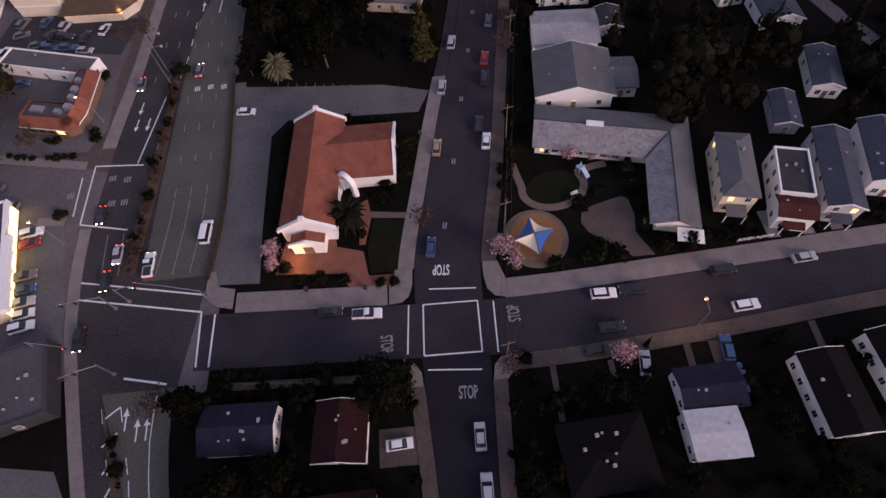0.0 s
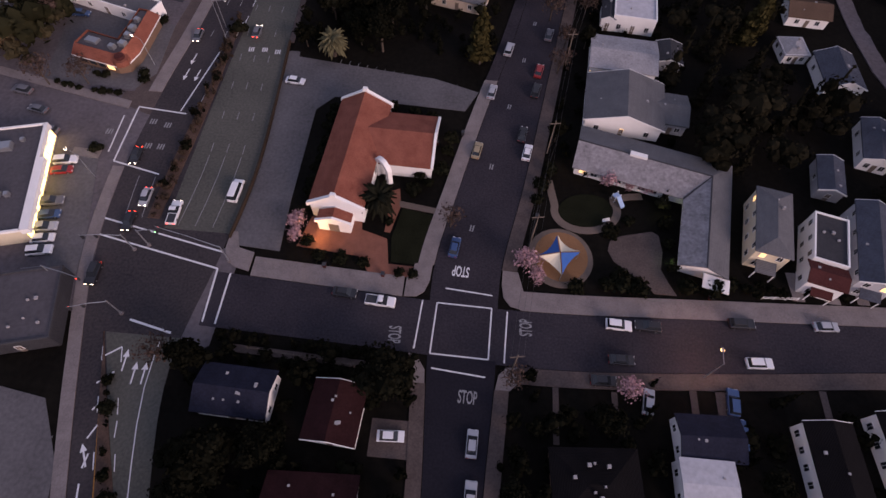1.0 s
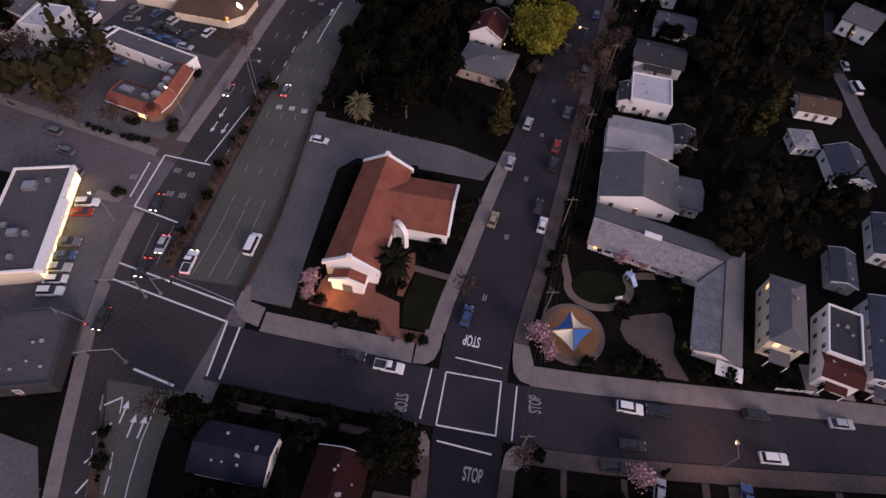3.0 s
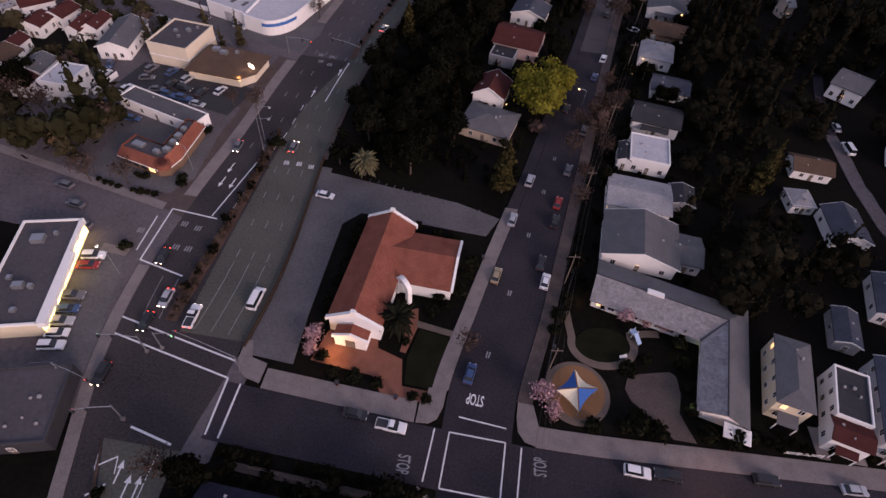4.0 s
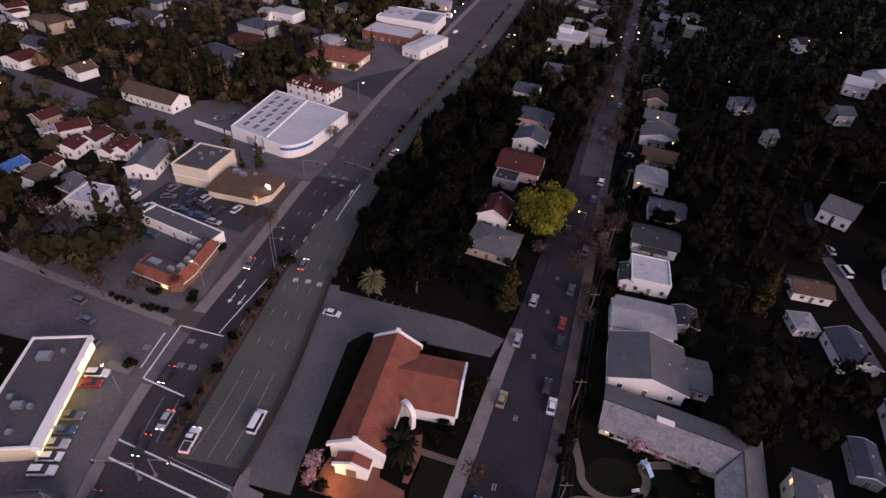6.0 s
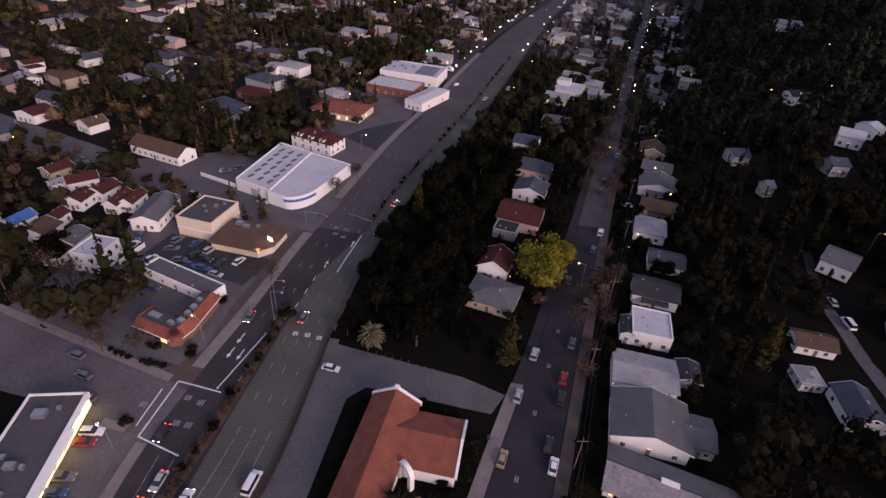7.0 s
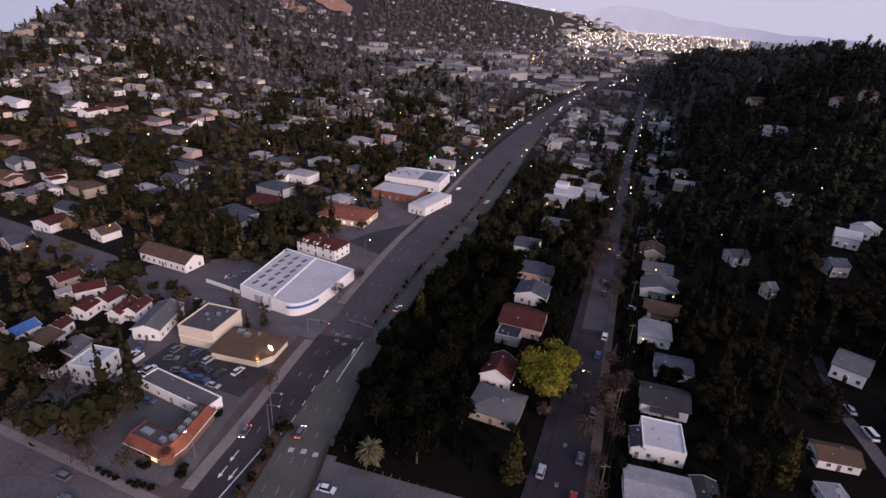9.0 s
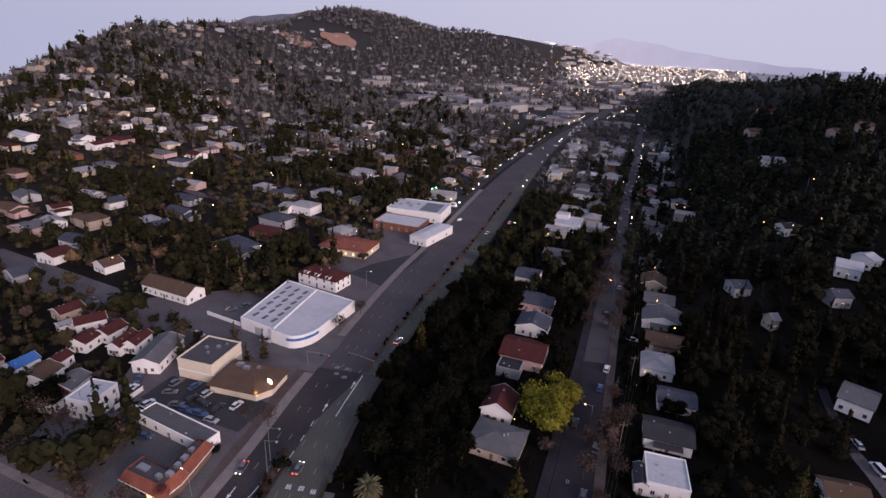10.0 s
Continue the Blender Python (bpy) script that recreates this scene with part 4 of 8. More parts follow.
H(2.5, 205.0, -11, 12.0, 11.0, 4.0, "grey-roofed bungalow with a white gable", "gable_y", 2.0, "stucco", "shingle_b", 0.5)
H(3.8, 226.5, -11, 14.0, 12.0, 4.0, "pink bungalow with a blue-grey roof", "gable_x", 1.8, "pink_wall", "shingle_b", 0.5)
H(-1.0, 251.5, -11, 11.0, 12.0, 5.0, "white house with a dark blue roof and small windows", "gable_x", 1.6, "stucco", "shingle_b", 0.3, storeys=1, wins=(4, 2))
H(12.8, 286.0, -12, 12.0, 13.0, 4.0, "grey-roofed house among trees", "gable_x", 1.6, "stucco", "shingle", 0.5)
pale_store = H(20.7, 346.0, -13, 18.0, 20.0, 4.0, "flat pale-roofed building with a raised white block", "flat", 0, "stucco", "white_roof", wins=(4, 3))
part("raised_block", Geo().box(-7.5, 2.0, 4.0, 0.5, 9.0, 7.0), M["stucco"], pale_store, "raised white block")
part("raised_roof", Geo().box(-7.3, 2.2, 7.0, 0.3, 8.8, 7.15), M["white_roof"], pale_store)


# ---- special buildings on the avenue ----
def roof_units(parent, spots, material="metal"):
    for x, y, z, a, b, h in spots:
        part("roof_unit", Geo().box(x - a / 2, y - b / 2, z, x + a / 2, y + b / 2, z + h).box(x - a / 2 + 0.1, y - b / 2 + 0.1, z + h, x + a / 2 - 0.1, y + b / 2 - 0.1, z + h + 0.12), M[material], parent)


def keep_clear(x, y, rz, w, d):
    k = max(1, round(max(w, d) / min(w, d)))
    for i in range(k):
        u = ((i + 0.5) / k - 0.5) * max(w, d)
        p = Matrix.Rotation(radians(rz), 3, "Z") @ Vector((u, 0, 0) if w > d else (0, u, 0))
        FOOT.append((x + p.x, y + p.y, min(w, d) * 0.62))


def lit_shop():
    """Corner shop with a glowing front under a white fascia."""
    x, y, rz, w, d, h = -93.0, 62.0, 15.5, 11.5, 27.0, 3.8
    keep_clear(x, y, rz, w + 4, d)
    ob = thing("shop", x, y, 0, rz, "flat-roofed corner shop with a brightly lit yellow front", "shop")
    wall = part("wall", Geo().box(-w / 2, -d / 2, 0, w / 2, d / 2, h), M["cream"], ob)
    roof = part("roof", Geo().box(-w / 2 + 0.3, -d / 2 + 0.3, h - 0.2, w / 2 - 0.3, d / 2 - 0.3, h + 0.08), M["grey_roof"], ob)
    for nm, b in (("parapet", (-w / 2 - 0.1, -d / 2 - 0.1, h - 0.1, w / 2, -d / 2 + 0.3, h + 0.5)), ("parapet", (-w / 2 - 0.1, d / 2 - 0.3, h - 0.1, w / 2, d / 2 + 0.1, h + 0.5)), ("parapet", (-w / 2 - 0.1, -d / 2 + 0.3, h - 0.1, -w / 2 + 0.3, d / 2 - 0.3, h + 0.5))):
        part(nm, Geo().box(*b), M["stucco"], ob)
    fascia = part("fascia", Geo().box(w / 2 - 0.2, -d / 2 - 0.1, h - 0.9, w / 2 + 1.5, 4.0, h + 0.5).box(w / 2 - 0.2, 4.02, h - 0.9, w / 2 + 0.5, d / 2 + 0.1, h + 0.5), M["stucco"], ob, "white fascia board")
    for i in range(9):
        y0 = -d / 2 + 0.4 + i * 2.95
        part("shop_window", Geo().box(w / 2 + 0.01, y0, 0.5, w / 2 + 0.06, y0 + 2.7, 2.7), M["lit_y"], wall, "glowing yellow shop window")
    for i in range(6):
        y0 = -d / 2 + 1.0 + i * 4.3
        part("soffit_lamp", Geo().box(w / 2 + 1.52, y0, h - 0.75, w / 2 + 1.6, y0 + 3.2, h - 0.55) if i < 4 else Geo().box(w / 2 + 0.52, y0, h - 0.75, w / 2 + 0.6, y0 + 3.2, h - 0.55), M["lit_y"], fascia, "glowing strip lamp")
    roof_units(roof, [(-1, 8, h + 0.08, 2.6, 2.0, 1.0), (2.0, 9.5, h + 0.08, 0.8, 0.8, 0.7), (-3, -2, h + 0.08, 1.0, 1.0, 0.6), (-0.6, -4.2, h + 0.08, 2.0, 1.4, 0.9), (1.8, -4.6, h + 0.08, 0.9, 0.9, 0.9), (0.5, -10, h + 0.08, 1.0, 1.0, 0.6)])


lit_shop()


def tile_skirt(parent, ring, inner, z0, z1, material="tile"):
    """Sloping tiled band between an outer and an inner ring."""
    for k in range(len(ring)):
        q = (k + 1) % len(ring)
        a, b, c, e = ring[k], ring[q], inner[q], inner[k]
        g = Geo().hull([(*a, z0 - 0.25), (*b, z0 - 0.25), (*c, z1 - 0.25), (*e, z1 - 0.25)], [(*a, z0), (*b, z0), (*c, z1), (*e, z1)])
        part("tiled_slope", g, M[material], parent)


def red_restaurant():
    x, y, rz = -86.5, 102.0, -14.0
    keep_clear(x, y, rz, 17, 15)
    ob = thing("restaurant", x, y, 0, rz, "restaurant with steep red tiled roof edges and a flat deck", "restaurant")
    ring = [(-9.0, -5.0), (3.2, -5.0), (5.4, -3.4), (5.6, 0.8), (2.4, 14.0), (-3.6, 13.8), (-1.4, 2.8), (-9.0, 3.0)]
    part("wall", Geo().slab([(u * 0.94, v * 0.94) for u, v in ring], 0, 3.0), M["brown_wall"], ob)
    inner = [(-8.6, -3.0), (2.2, -3.0), (3.4, -2.0), (3.4, 1.0), (0.6, 13.0), (-1.8, 12.8), (0.0, 1.6), (-8.6, 1.8)]
    roof = part("roof", Geo().slab(inner, 3.0, 3.95), M["grey_roof"], ob)
    tile_skirt(roof, ring, inner, 2.75, 4.5)
    part("eave_band", Geo().slab([(u * 1.01, v * 1.01) for u, v in ring], 2.3, 2.56), M["stucco"], ob, "pale eave band")
    for i, (u, v) in enumerate([(-6.5, -4.72), (-4.0, -4.72), (-1.5, -4.72), (1.0, -4.72)]):
        part("window", Geo().box(u - 0.9, v - 0.04, 0.8, u + 0.9, v + 0.02, 2.1), M["lit" if i == 3 else "glass"], ob)
    roof_units(roof, [(0.5, -1.2, 3.95, 1.4, 1.2, 1.0), (2.4, 0.4, 3.95, 1.6, 1.4, 1.2), (1.6, 3.4, 3.95, 1.3, 1.3, 1.1), (1.0, 6.0, 3.95, 1.4, 1.6, 1.0), (0.2, 9.0, 3.95, 1.2, 1.2, 0.9), (-5.5, -0.6, 3.95, 3.2, 1.8, 0.5)])
    part("turret", Geo().disc(4.0, -3.4, 2.6, 4.0, 1.9, k=8), M["tile"], roof)
    part("turret_cap", Geo().disc(4.0, -3.4, 4.0, 4.7, 1.1, k=8), M["tile_dark"], roof)


red_restaurant()


def yellow_block():
    x, y, rz, w, d, h = -104.0, 151.2, -6.0, 13.0, 15.2, 6.6
    keep_clear(x, y, rz, w, d)
    ob = thing("shop", x, y, 0, rz, "two-storey pale yellow building with a flat dark roof", "shop")
    wall = part("wall", Geo().box(-w / 2, -d / 2, 0, w / 2, d / 2, h), M["yellow_wall"], ob)
    roof = part("roof", Geo().box(-w / 2 + 0.3, -d / 2 + 0.3, h - 0.2, w / 2 - 0.3, d / 2 - 0.3, h + 0.06), M["grey_roof"], ob)
    for b in ((-w / 2 - 0.1, -d / 2 - 0.1, h - 0.1, w / 2 + 0.1, -d / 2 + 0.3, h + 0.45), (-w / 2 - 0.1, d / 2 - 0.3, h - 0.1, w / 2 + 0.1, d / 2 + 0.1, h + 0.45), (-w / 2 - 0.1, -d / 2 + 0.3, h - 0.1, -w / 2 + 0.3, d / 2 - 0.3, h + 0.45), (w / 2 - 0.3, -d / 2 + 0.3, h - 0.1, w / 2 + 0.1, d / 2 - 0.3, h + 0.45)):
        part("parapet", Geo().box(*b), M["yellow_wall"], ob)
    part("belt", Geo().box(-w / 2 - 0.12, -d / 2 - 0.12, 3.0, w / 2 + 0.12, d / 2 + 0.12, 3.3), M["trim"], ob)
    roof_units(roof, [(-2, 1, h + 0.06, 1.1, 1.0, 0.7), (1.5, 2.5, h + 0.06, 1.3, 1.1, 0.8), (0.5, -1.5, h + 0.06, 0.8, 0.8, 0.6), (3, 5, h + 0.06, 0.7, 0.7, 0.6)])
    # dining wing with a brown roof
    x, y, rz, w, d, h = -87.0, 145.2, -4.0, 19.0, 13.5, 3.2
    keep_clear(x, y, rz, w, d)
    ob = thing("restaurant", x, y, 0, rz, "low restaurant with a broad brown roof and lit eaves", "restaurant")
    wall = part("wall", Geo().slab([(-w / 2, -d / 2), (w / 2 - 3, -d / 2), (w / 2, -d / 2 + 4), (w / 2, d / 2), (-w / 2, d / 2)], 0, h), M["yellow_wall"], ob)
    ring = [(-w / 2 - 0.8, -d / 2 - 0.9), (w / 2 - 2.8, -d / 2 - 0.9), (w / 2 + 0.9, -d / 2 + 3.8), (w / 2 + 0.9, d / 2 + 0.8), (-w / 2 - 0.8, d / 2 + 0.8)]
    inner = [(-w / 2 + 1, -1.0), (w / 2 - 7, -1.0), (w / 2 - 5.5, 1.0), (w / 2 - 5.5, d / 2 - 1), (-w / 2 + 1, d / 2 - 1)]
    roof = part("roof", Geo().slab(inner, h - 0.2, h + 1.35), M["brown_roof"], ob)
    tile_skirt(roof, ring, inner, h - 0.1, h + 1.4, "brown_roof")
    for i in range(7):
        part("eave_lamp", Geo().box(-w / 2 + 0.6 + i * 2.4, -d / 2 - 0.06, 2.2, -w / 2 + 2.2 + i * 2.4, -d / 2 - 0.01, 2.75), M["lit"], wall, "glowing window under the eaves")
    roof_units(roof, [(-2, 2.0, h + 1.35, 2.2, 1.4, 0.9), (-4.8, 3.0, h + 1.35, 2.4, 1.6, 0.9), (1.5, 3.4, h + 1.35, 1.0, 1.0, 0.7)])
    sign = thing("shop_sign", -78.5, 142.5, 0, -30, "small lit green-white roadside sign on a post", "sign")
    part("post", Geo().rod((0, 0, 0), (0, 0, 5.2), 0.12, 0.12, 8), M["metal"], sign)
    part("panel", Geo().box(-1.0, -0.15, 4.2, 1.0, 0.15, 5.3), M["lit_w"], sign, "glowing white sign panel")


yellow_block()


def white_store():
    """Large store: pale roof with rows of roof lights and a curved glazed corner under a blue band."""
    x, y, rz = -88.5, 190.0, -17.0
    keep_clear(x, y, rz, 30, 38)
    ob = thing("store", x, y, 0, rz, "large white store with a pale roof and curved blue-banded corner", "store")
    h = 4.6
    arc = [(9.0 + 6.4 * math.sin(a), -9.0 - 10.2 * math.cos(a)) for a in [math.pi / 2 * k / 8 for k in range(9)]]
    ring = [(-15.0, -17.6), (0.6, -18.2), (1.6, -19.2), *arc, (13.4, 16.4), (-23.4, 17.6)]
    part("wall", Geo().slab(ring, 0, h), M["stucco"], ob)
    roof = part("roof", Geo().slab([(u * 0.975, v * 0.975) for u, v in ring], h - 0.1, h + 0.1), M["white_roof"], ob)
    lip = Geo()
    for k in range(len(ring)):
        (a, b), (c, e) = ring[k], ring[(k + 1) % len(ring)]
        lip.hull([(a, b, h - 0.05), (c, e, h - 0.05), (c * 0.975, e * 0.975, h - 0.05), (a * 0.975, b * 0.975, h - 0.05)], [(a, b, h + 0.4), (c, e, h + 0.4), (c * 0.975, e * 0.975, h + 0.4), (a * 0.975, b * 0.975, h + 0.4)])
    part("parapet", lip, M["stucco"], ob)
    band = Geo()
    for (a, b), (c, e) in zip(arc, arc[1:]):
        band.hull([(a * 1.01, b * 1.01, h - 1.5), (c * 1.01, e * 1.01, h - 1.5), (c * 1.015, e * 1.015, h - 1.5), (a * 1.015, b * 1.015, h - 1.5)], [(a * 1.01, b * 1.01, h - 0.5), (c * 1.01, e * 1.01, h - 0.5), (c * 1.015, e * 1.015, h - 0.5), (a * 1.015, b * 1.015, h - 0.5)])
    part("blue_band", band, M["blue_tarp"], ob, "blue painted band round the curved corner")
    for i in range(3):
        for j in range(6):
            v = -14.0 + j * 4.9
            u = -12.6 + i * 4.6 - 0.24 * (v + 14)
            part("roof_light", Geo().box(u, v, h + 0.1, u + 1.1, v + 2.9, h + 0.32), M["shingle"], roof, "grey raised roof light")
    part("loading_door", Geo().box(-7.5, -18.02, 0, -4.0, -17.9, 3.2), M["grey_wall"], ob)
    part("roof_step", Geo().hull([(1.2, -17.5, h + 0.1), (1.8, -17.5, h + 0.1), (-6.0, 16.2, h + 0.1), (-6.6, 16.2, h + 0.1)], [(1.2, -17.5, h + 0.6), (1.8, -17.5, h + 0.6), (-6.0, 16.2, h + 0.6), (-6.6, 16.2, h + 0.6)]), M["stucco"], roof)
    # yard wall with stored goods
    wall_ob = thing("yard_wall", -117.0, 181.5, 0, -17, "low white yard wall beside the store", "wall")
    part("wall", Geo().box(-10, -0.15, 0, 8, 0.15, 1.6), M["stucco"], wall_ob)


white_store()


# ---- trees ----
def icosphere():
    bm = bmesh.new()
    bmesh.ops.create_icosphere(bm, subdivisions=1, radius=1.0)
    v = np.array([p.co[:] for p in bm.verts])
    f = np.array([[p.index for p in q.verts] for q in bm.faces])
    bm.free()
    return v, f


ICO_V, ICO_F = icosphere()


def leaf_arrays(rng, lobes, n, size, core=0.8, up=0.15, jitter=0.25):
    """Vertices and faces of a crown: dark inner lumps and n small leaf clumps over uneven lobes (x, y, z, rx, ry, rz)."""
    lobes = np.array(lobes, float)
    vs, fs, k = [], [], 0
    if core:
        for lo in lobes:
            p = ICO_V * lo[3:] * core * (1 + rng.uniform(-0.16, 0.16, (len(ICO_V), 1))) + lo[:3]
            vs.append(p)
            fs.extend((ICO_F + k).tolist())
            k += len(p)
    area = lobes[:, 3] * lobes[:, 5]
    pick = rng.choice(len(lobes), n, p=area / area.sum())
    d = rng.normal(size=(n, 3))
    d[:, 2] += up * 3
    d /= np.linalg.norm(d, axis=1)[:, None]
    rad = 1 + rng.uniform(-jitter, jitter * 0.7, (n, 1))
    c = lobes[pick, :3] + d * lobes[pick, 3:] * rad
    nrm = d + rng.normal(size=(n, 3)) * 0.6
    nrm /= np.linalg.norm(nrm, axis=1)[:, None]
    t = np.cross(nrm, rng.normal(size=(n, 3)))
    t /= np.linalg.norm(t, axis=1)[:, None] + 1e-9
    b = np.cross(nrm, t)
    s = size * rng.uniform(0.6, 1.4, (n, 1))
    quad = np.stack([c - t * s, c - b * s * 0.7, c + t * s, c + b * s * 0.7], 1).reshape(-1, 3)
    vs.append(quad)
    fs.extend((np.arange(4 * n).reshape(n, 4) + k).tolist())
    return np.concatenate(vs), fs


def geo_of(v, f):
    g = Geo()
    g.v, g.f = v.tolist() if hasattr(v, "tolist") else v, f
    return g


def crown_lobes(rng, r, h, z, n=6, squash=0.75):
    """Uneven lumps of a broad crown of radius r that reaches from z to z + h."""
    out = [(0, 0, z + h * 0.5, r * 0.7, r * 0.7, h * 0.5)]
    for i in range(n):
        a = 2 * math.pi * i / n + rng.uniform(-0.4, 0.4)
        q = r * rng.uniform(0.42, 0.62)
        s = r * rng.uniform(0.34, 0.52)
        out.append((q * math.cos(a), q * math.sin(a), z + h * rng.uniform(0.3, 0.75), s, s, min(h * 0.4, s * squash * 1.2)))
    return out


def trunk_geo(rng, height, r, limbs=5, reach=2.5):
    g = Geo().rod((0, 0, -0.1), (0.1, 0, height * 0.55), r, r * 0.7, 7)
    for i in range(limbs):
        a = 2 * math.pi * i / limbs + rng.uniform(-0.4, 0.4)
        z0 = height * rng.uniform(0.3, 0.55)
        g.rod((0.05, 0, z0), (reach * math.cos(a), reach * math.sin(a), z0 + height * rng.uniform(0.25, 0.45)), r * 0.45, r * 0.12, 5)
    return g


def tree_kind(seed, r, h, leaf="leaf", n=900, size=0.34, name="tree", label="", category="tree", lobes=7, bole=0.3, core=0.8):
    """A broad tree with trunk and crown, at the origin, to be copied."""
    rng = np.random.default_rng(seed)
    ob = thing(name, 0, 0, 0, 0, label, category)
    part("trunk", trunk_geo(rng, h, 0.035 * h * 0.8, 5, r * 0.5), M["bark"], ob)
    v, f = leaf_arrays(rng, crown_lobes(rng, r, h * (1 - bole), h * bole, lobes), n, size, core)
    part("crown", geo_of(v, f), M[leaf], ob)
    return ob


def conifer_kind(seed, r, h, label, leaf="leaf_con", n=700, size=0.5):
    rng = np.random.default_rng(seed)
    ob = thing("conifer", 0, 0, 0, 0, label, "tree")
    part("trunk", Geo().rod((0, 0, -0.1), (0, 0, h * 0.96), 0.28, 0.05, 7), M["bark"], ob)
    lobes = []
    k = 11
    for i in range(k):
        u = i / (k - 1)
        q = r * (1 - u) ** 0.8 + 0.25
        for j in range(3 if u < 0.75 else 1):
            a = rng.uniform(0, 6.28)
            off = q * 0.45 if u < 0.75 else 0
            lobes.append((off * math.cos(a), off * math.sin(a), h * (0.1 + 0.88 * u), q * 0.62, q * 0.62, h * 0.055 + 0.2))
    v, f = leaf_arrays(rng, lobes, n, size, 0.8, up=-0.05, jitter=0.35)
    part("crown", geo_of(v, f), M[leaf], ob)
    return ob


def palm_kind(seed, h, r, label, fronds=70, leaf="leaf_palm"):
    rng = np.random.default_rng(seed)
    ob = thing("palm_tree", 0, 0, 0, 0, label, "palm")
    part("trunk", Geo().rod((0, 0, -0.1), (0, 0, h), 0.55, 0.42, 9), M["bark"], ob)
    g = Geo()
    for i in range(fronds):
        a = rng.uniform(0, 6.28)
        el = rng.uniform(-0.5, 1.25)
        q = r * rng.uniform(0.8, 1.1)
        d = Vector((math.cos(a), math.sin(a), 0))
        side = Vector((-d.y, d.x, 0))
        pts = []
        for k in range(6):
            u = k / 5
            p = Vector((0, 0, h)) + d * (q * u * math.cos(el * (1 - 0.5 * u))) + Vector((0, 0, q * (u * math.sin(el) - 0.55 * u * u)))
            pts.append((p, 0.34 * math.sin(math.pi * (0.12 + 0.86 * u)) + 0.02))
        for k in range(5):
            (p0, w0), (p1, w1) = pts[k], pts[k + 1]
            dn = Vector((0, 0, -0.22))
            g.face(p0, p1, p1 + side * w1 * 1.6 + dn, p0 + side * w0 * 1.6 + dn)
            g.face(p1, p0, p0 - side * w0 * 1.6 + dn, p1 - side * w1 * 1.6 + dn)
    part("crown", g, M[leaf], ob)
    return ob


def bare_kind(seed, r, h, label, leaf="leaf_bare", n=300, size=0.27):
    """A leafless or thinly leaved street tree: trunk, limbs and a haze of twigs."""
    rng = np.random.default_rng(seed)
    ob = thing("street_tree", 0, 0, 0, 0, label, "tree")
    g = trunk_geo(rng, h, 0.2, 8, r * 0.7)
    for i in range(60):
        a, q, z = rng.uniform(0, 6.28), r * rng.uniform(0.2, 0.7), h * rng.uniform(0.5, 0.8)
        g.rod((q * math.cos(a), q * math.sin(a), z), (q * 1.4 * math.cos(a + 0.3), q * 1.4 * math.sin(a + 0.3), z + h * 0.18), 0.05, 0.015, 3)
    part("trunk", g, M["bark"], ob)
    v, f = leaf_arrays(rng, crown_lobes(rng, r, h * 0.65, h * 0.38, 7), n, size, 0, jitter=0.6)
    part("crown", geo_of(v, f), M[leaf], ob)
    return ob


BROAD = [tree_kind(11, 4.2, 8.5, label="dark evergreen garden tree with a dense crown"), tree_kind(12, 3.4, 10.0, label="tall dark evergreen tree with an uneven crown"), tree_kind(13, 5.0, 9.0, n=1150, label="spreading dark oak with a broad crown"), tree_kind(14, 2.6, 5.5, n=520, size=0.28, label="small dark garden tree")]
CONES = [conifer_kind(21, 2.6, 14.0, "tall narrow conifer with brownish green needles"), conifer_kind(22, 2.2, 11.0, "dark narrow conifer with hanging needles", leaf="leaf", n=520)]
BUSH = [tree_kind(31, 1.3, 1.9, "leaf_hedge", 150, 0.28, "shrub", "rounded dark green shrub", "shrub", 5, 0.0), tree_kind(32, 1.8, 1.5, "leaf_hedge", 170, 0.28, "shrub", "low spreading dark shrub", "shrub", 5, 0.0)]
BARE = [bare_kind(41, 3.4, 7.5, "leafless street tree with a haze of reddish twigs"), bare_kind(42, 2.4, 5.5, "small bare street tree with reddish twigs")]
PINK = bare_kind(51, 2.6, 4.6, "small tree covered in pale pink blossom", "leaf_pink", 620, 0.24)
LIME = tree_kind(61, 6.4, 10.0, "leaf_lime", 3200, 0.36, "tree", "large tree with bright yellow-green leaves", "tree", 14, 0.18, 0.86)
PALM = [palm_kind(71, 5.0, 3.6, "stout palm with drooping grey-green fronds", 90), palm_kind(72, 5.5, 3.9, "palm with dark arching fronds beside the church", 70, "leaf_palm_dark")]
PROTO = BROAD + CONES + BUSH + BARE + [PINK, LIME] + PALM
USED = set()


def plant(kind, x, y, scale=1.0, z=None):
    """Places a tree; the first one planted of a kind is the model itself."""
    z = land(x, y) - 0.06 if z is None else z
    m = pose(x, y, z, 0, 0, (x * 37 + y * 61) % 360)
    if kind.name not in USED:
        USED.add(kind.name)
        kind.matrix_basis = m @ Matrix.Scale(scale, 4)
        return kind
    ob = copy_thing(kind, m)
    ob.scale = (scale, scale, scale)
    return ob


def on_road(x, y, pad=1.5):
    return av_l(y) - pad - 2 < x < av_r(y) + pad or (y < 880 and ss_l(y) - pad < x < ss_r(y) + pad) or (-47 < x < 175 and cs_d(x) - pad < y < cs_u(x) + pad) or (x < -70 and 71 - (x + 74) * 0.05 < y < 87 - (x + 74) * 0.22) or (-260 < x < -70 and 159 - (x + 76) * 0.28 - pad < y < 177 - (x + 76) * 0.24 + pad)


def free(x, y, r, pad=1.5):
    return not on_road(x, y, pad) and all((x - a) ** 2 + (y - b) ** 2 > (r + c) ** 2 for a, b, c in FOOT)


def scatter(seed, x0, x1, y0, y1, step_m, kinds, weights, lo=0.8, hi=1.25, density=1.0, test=None, gap=0.5):
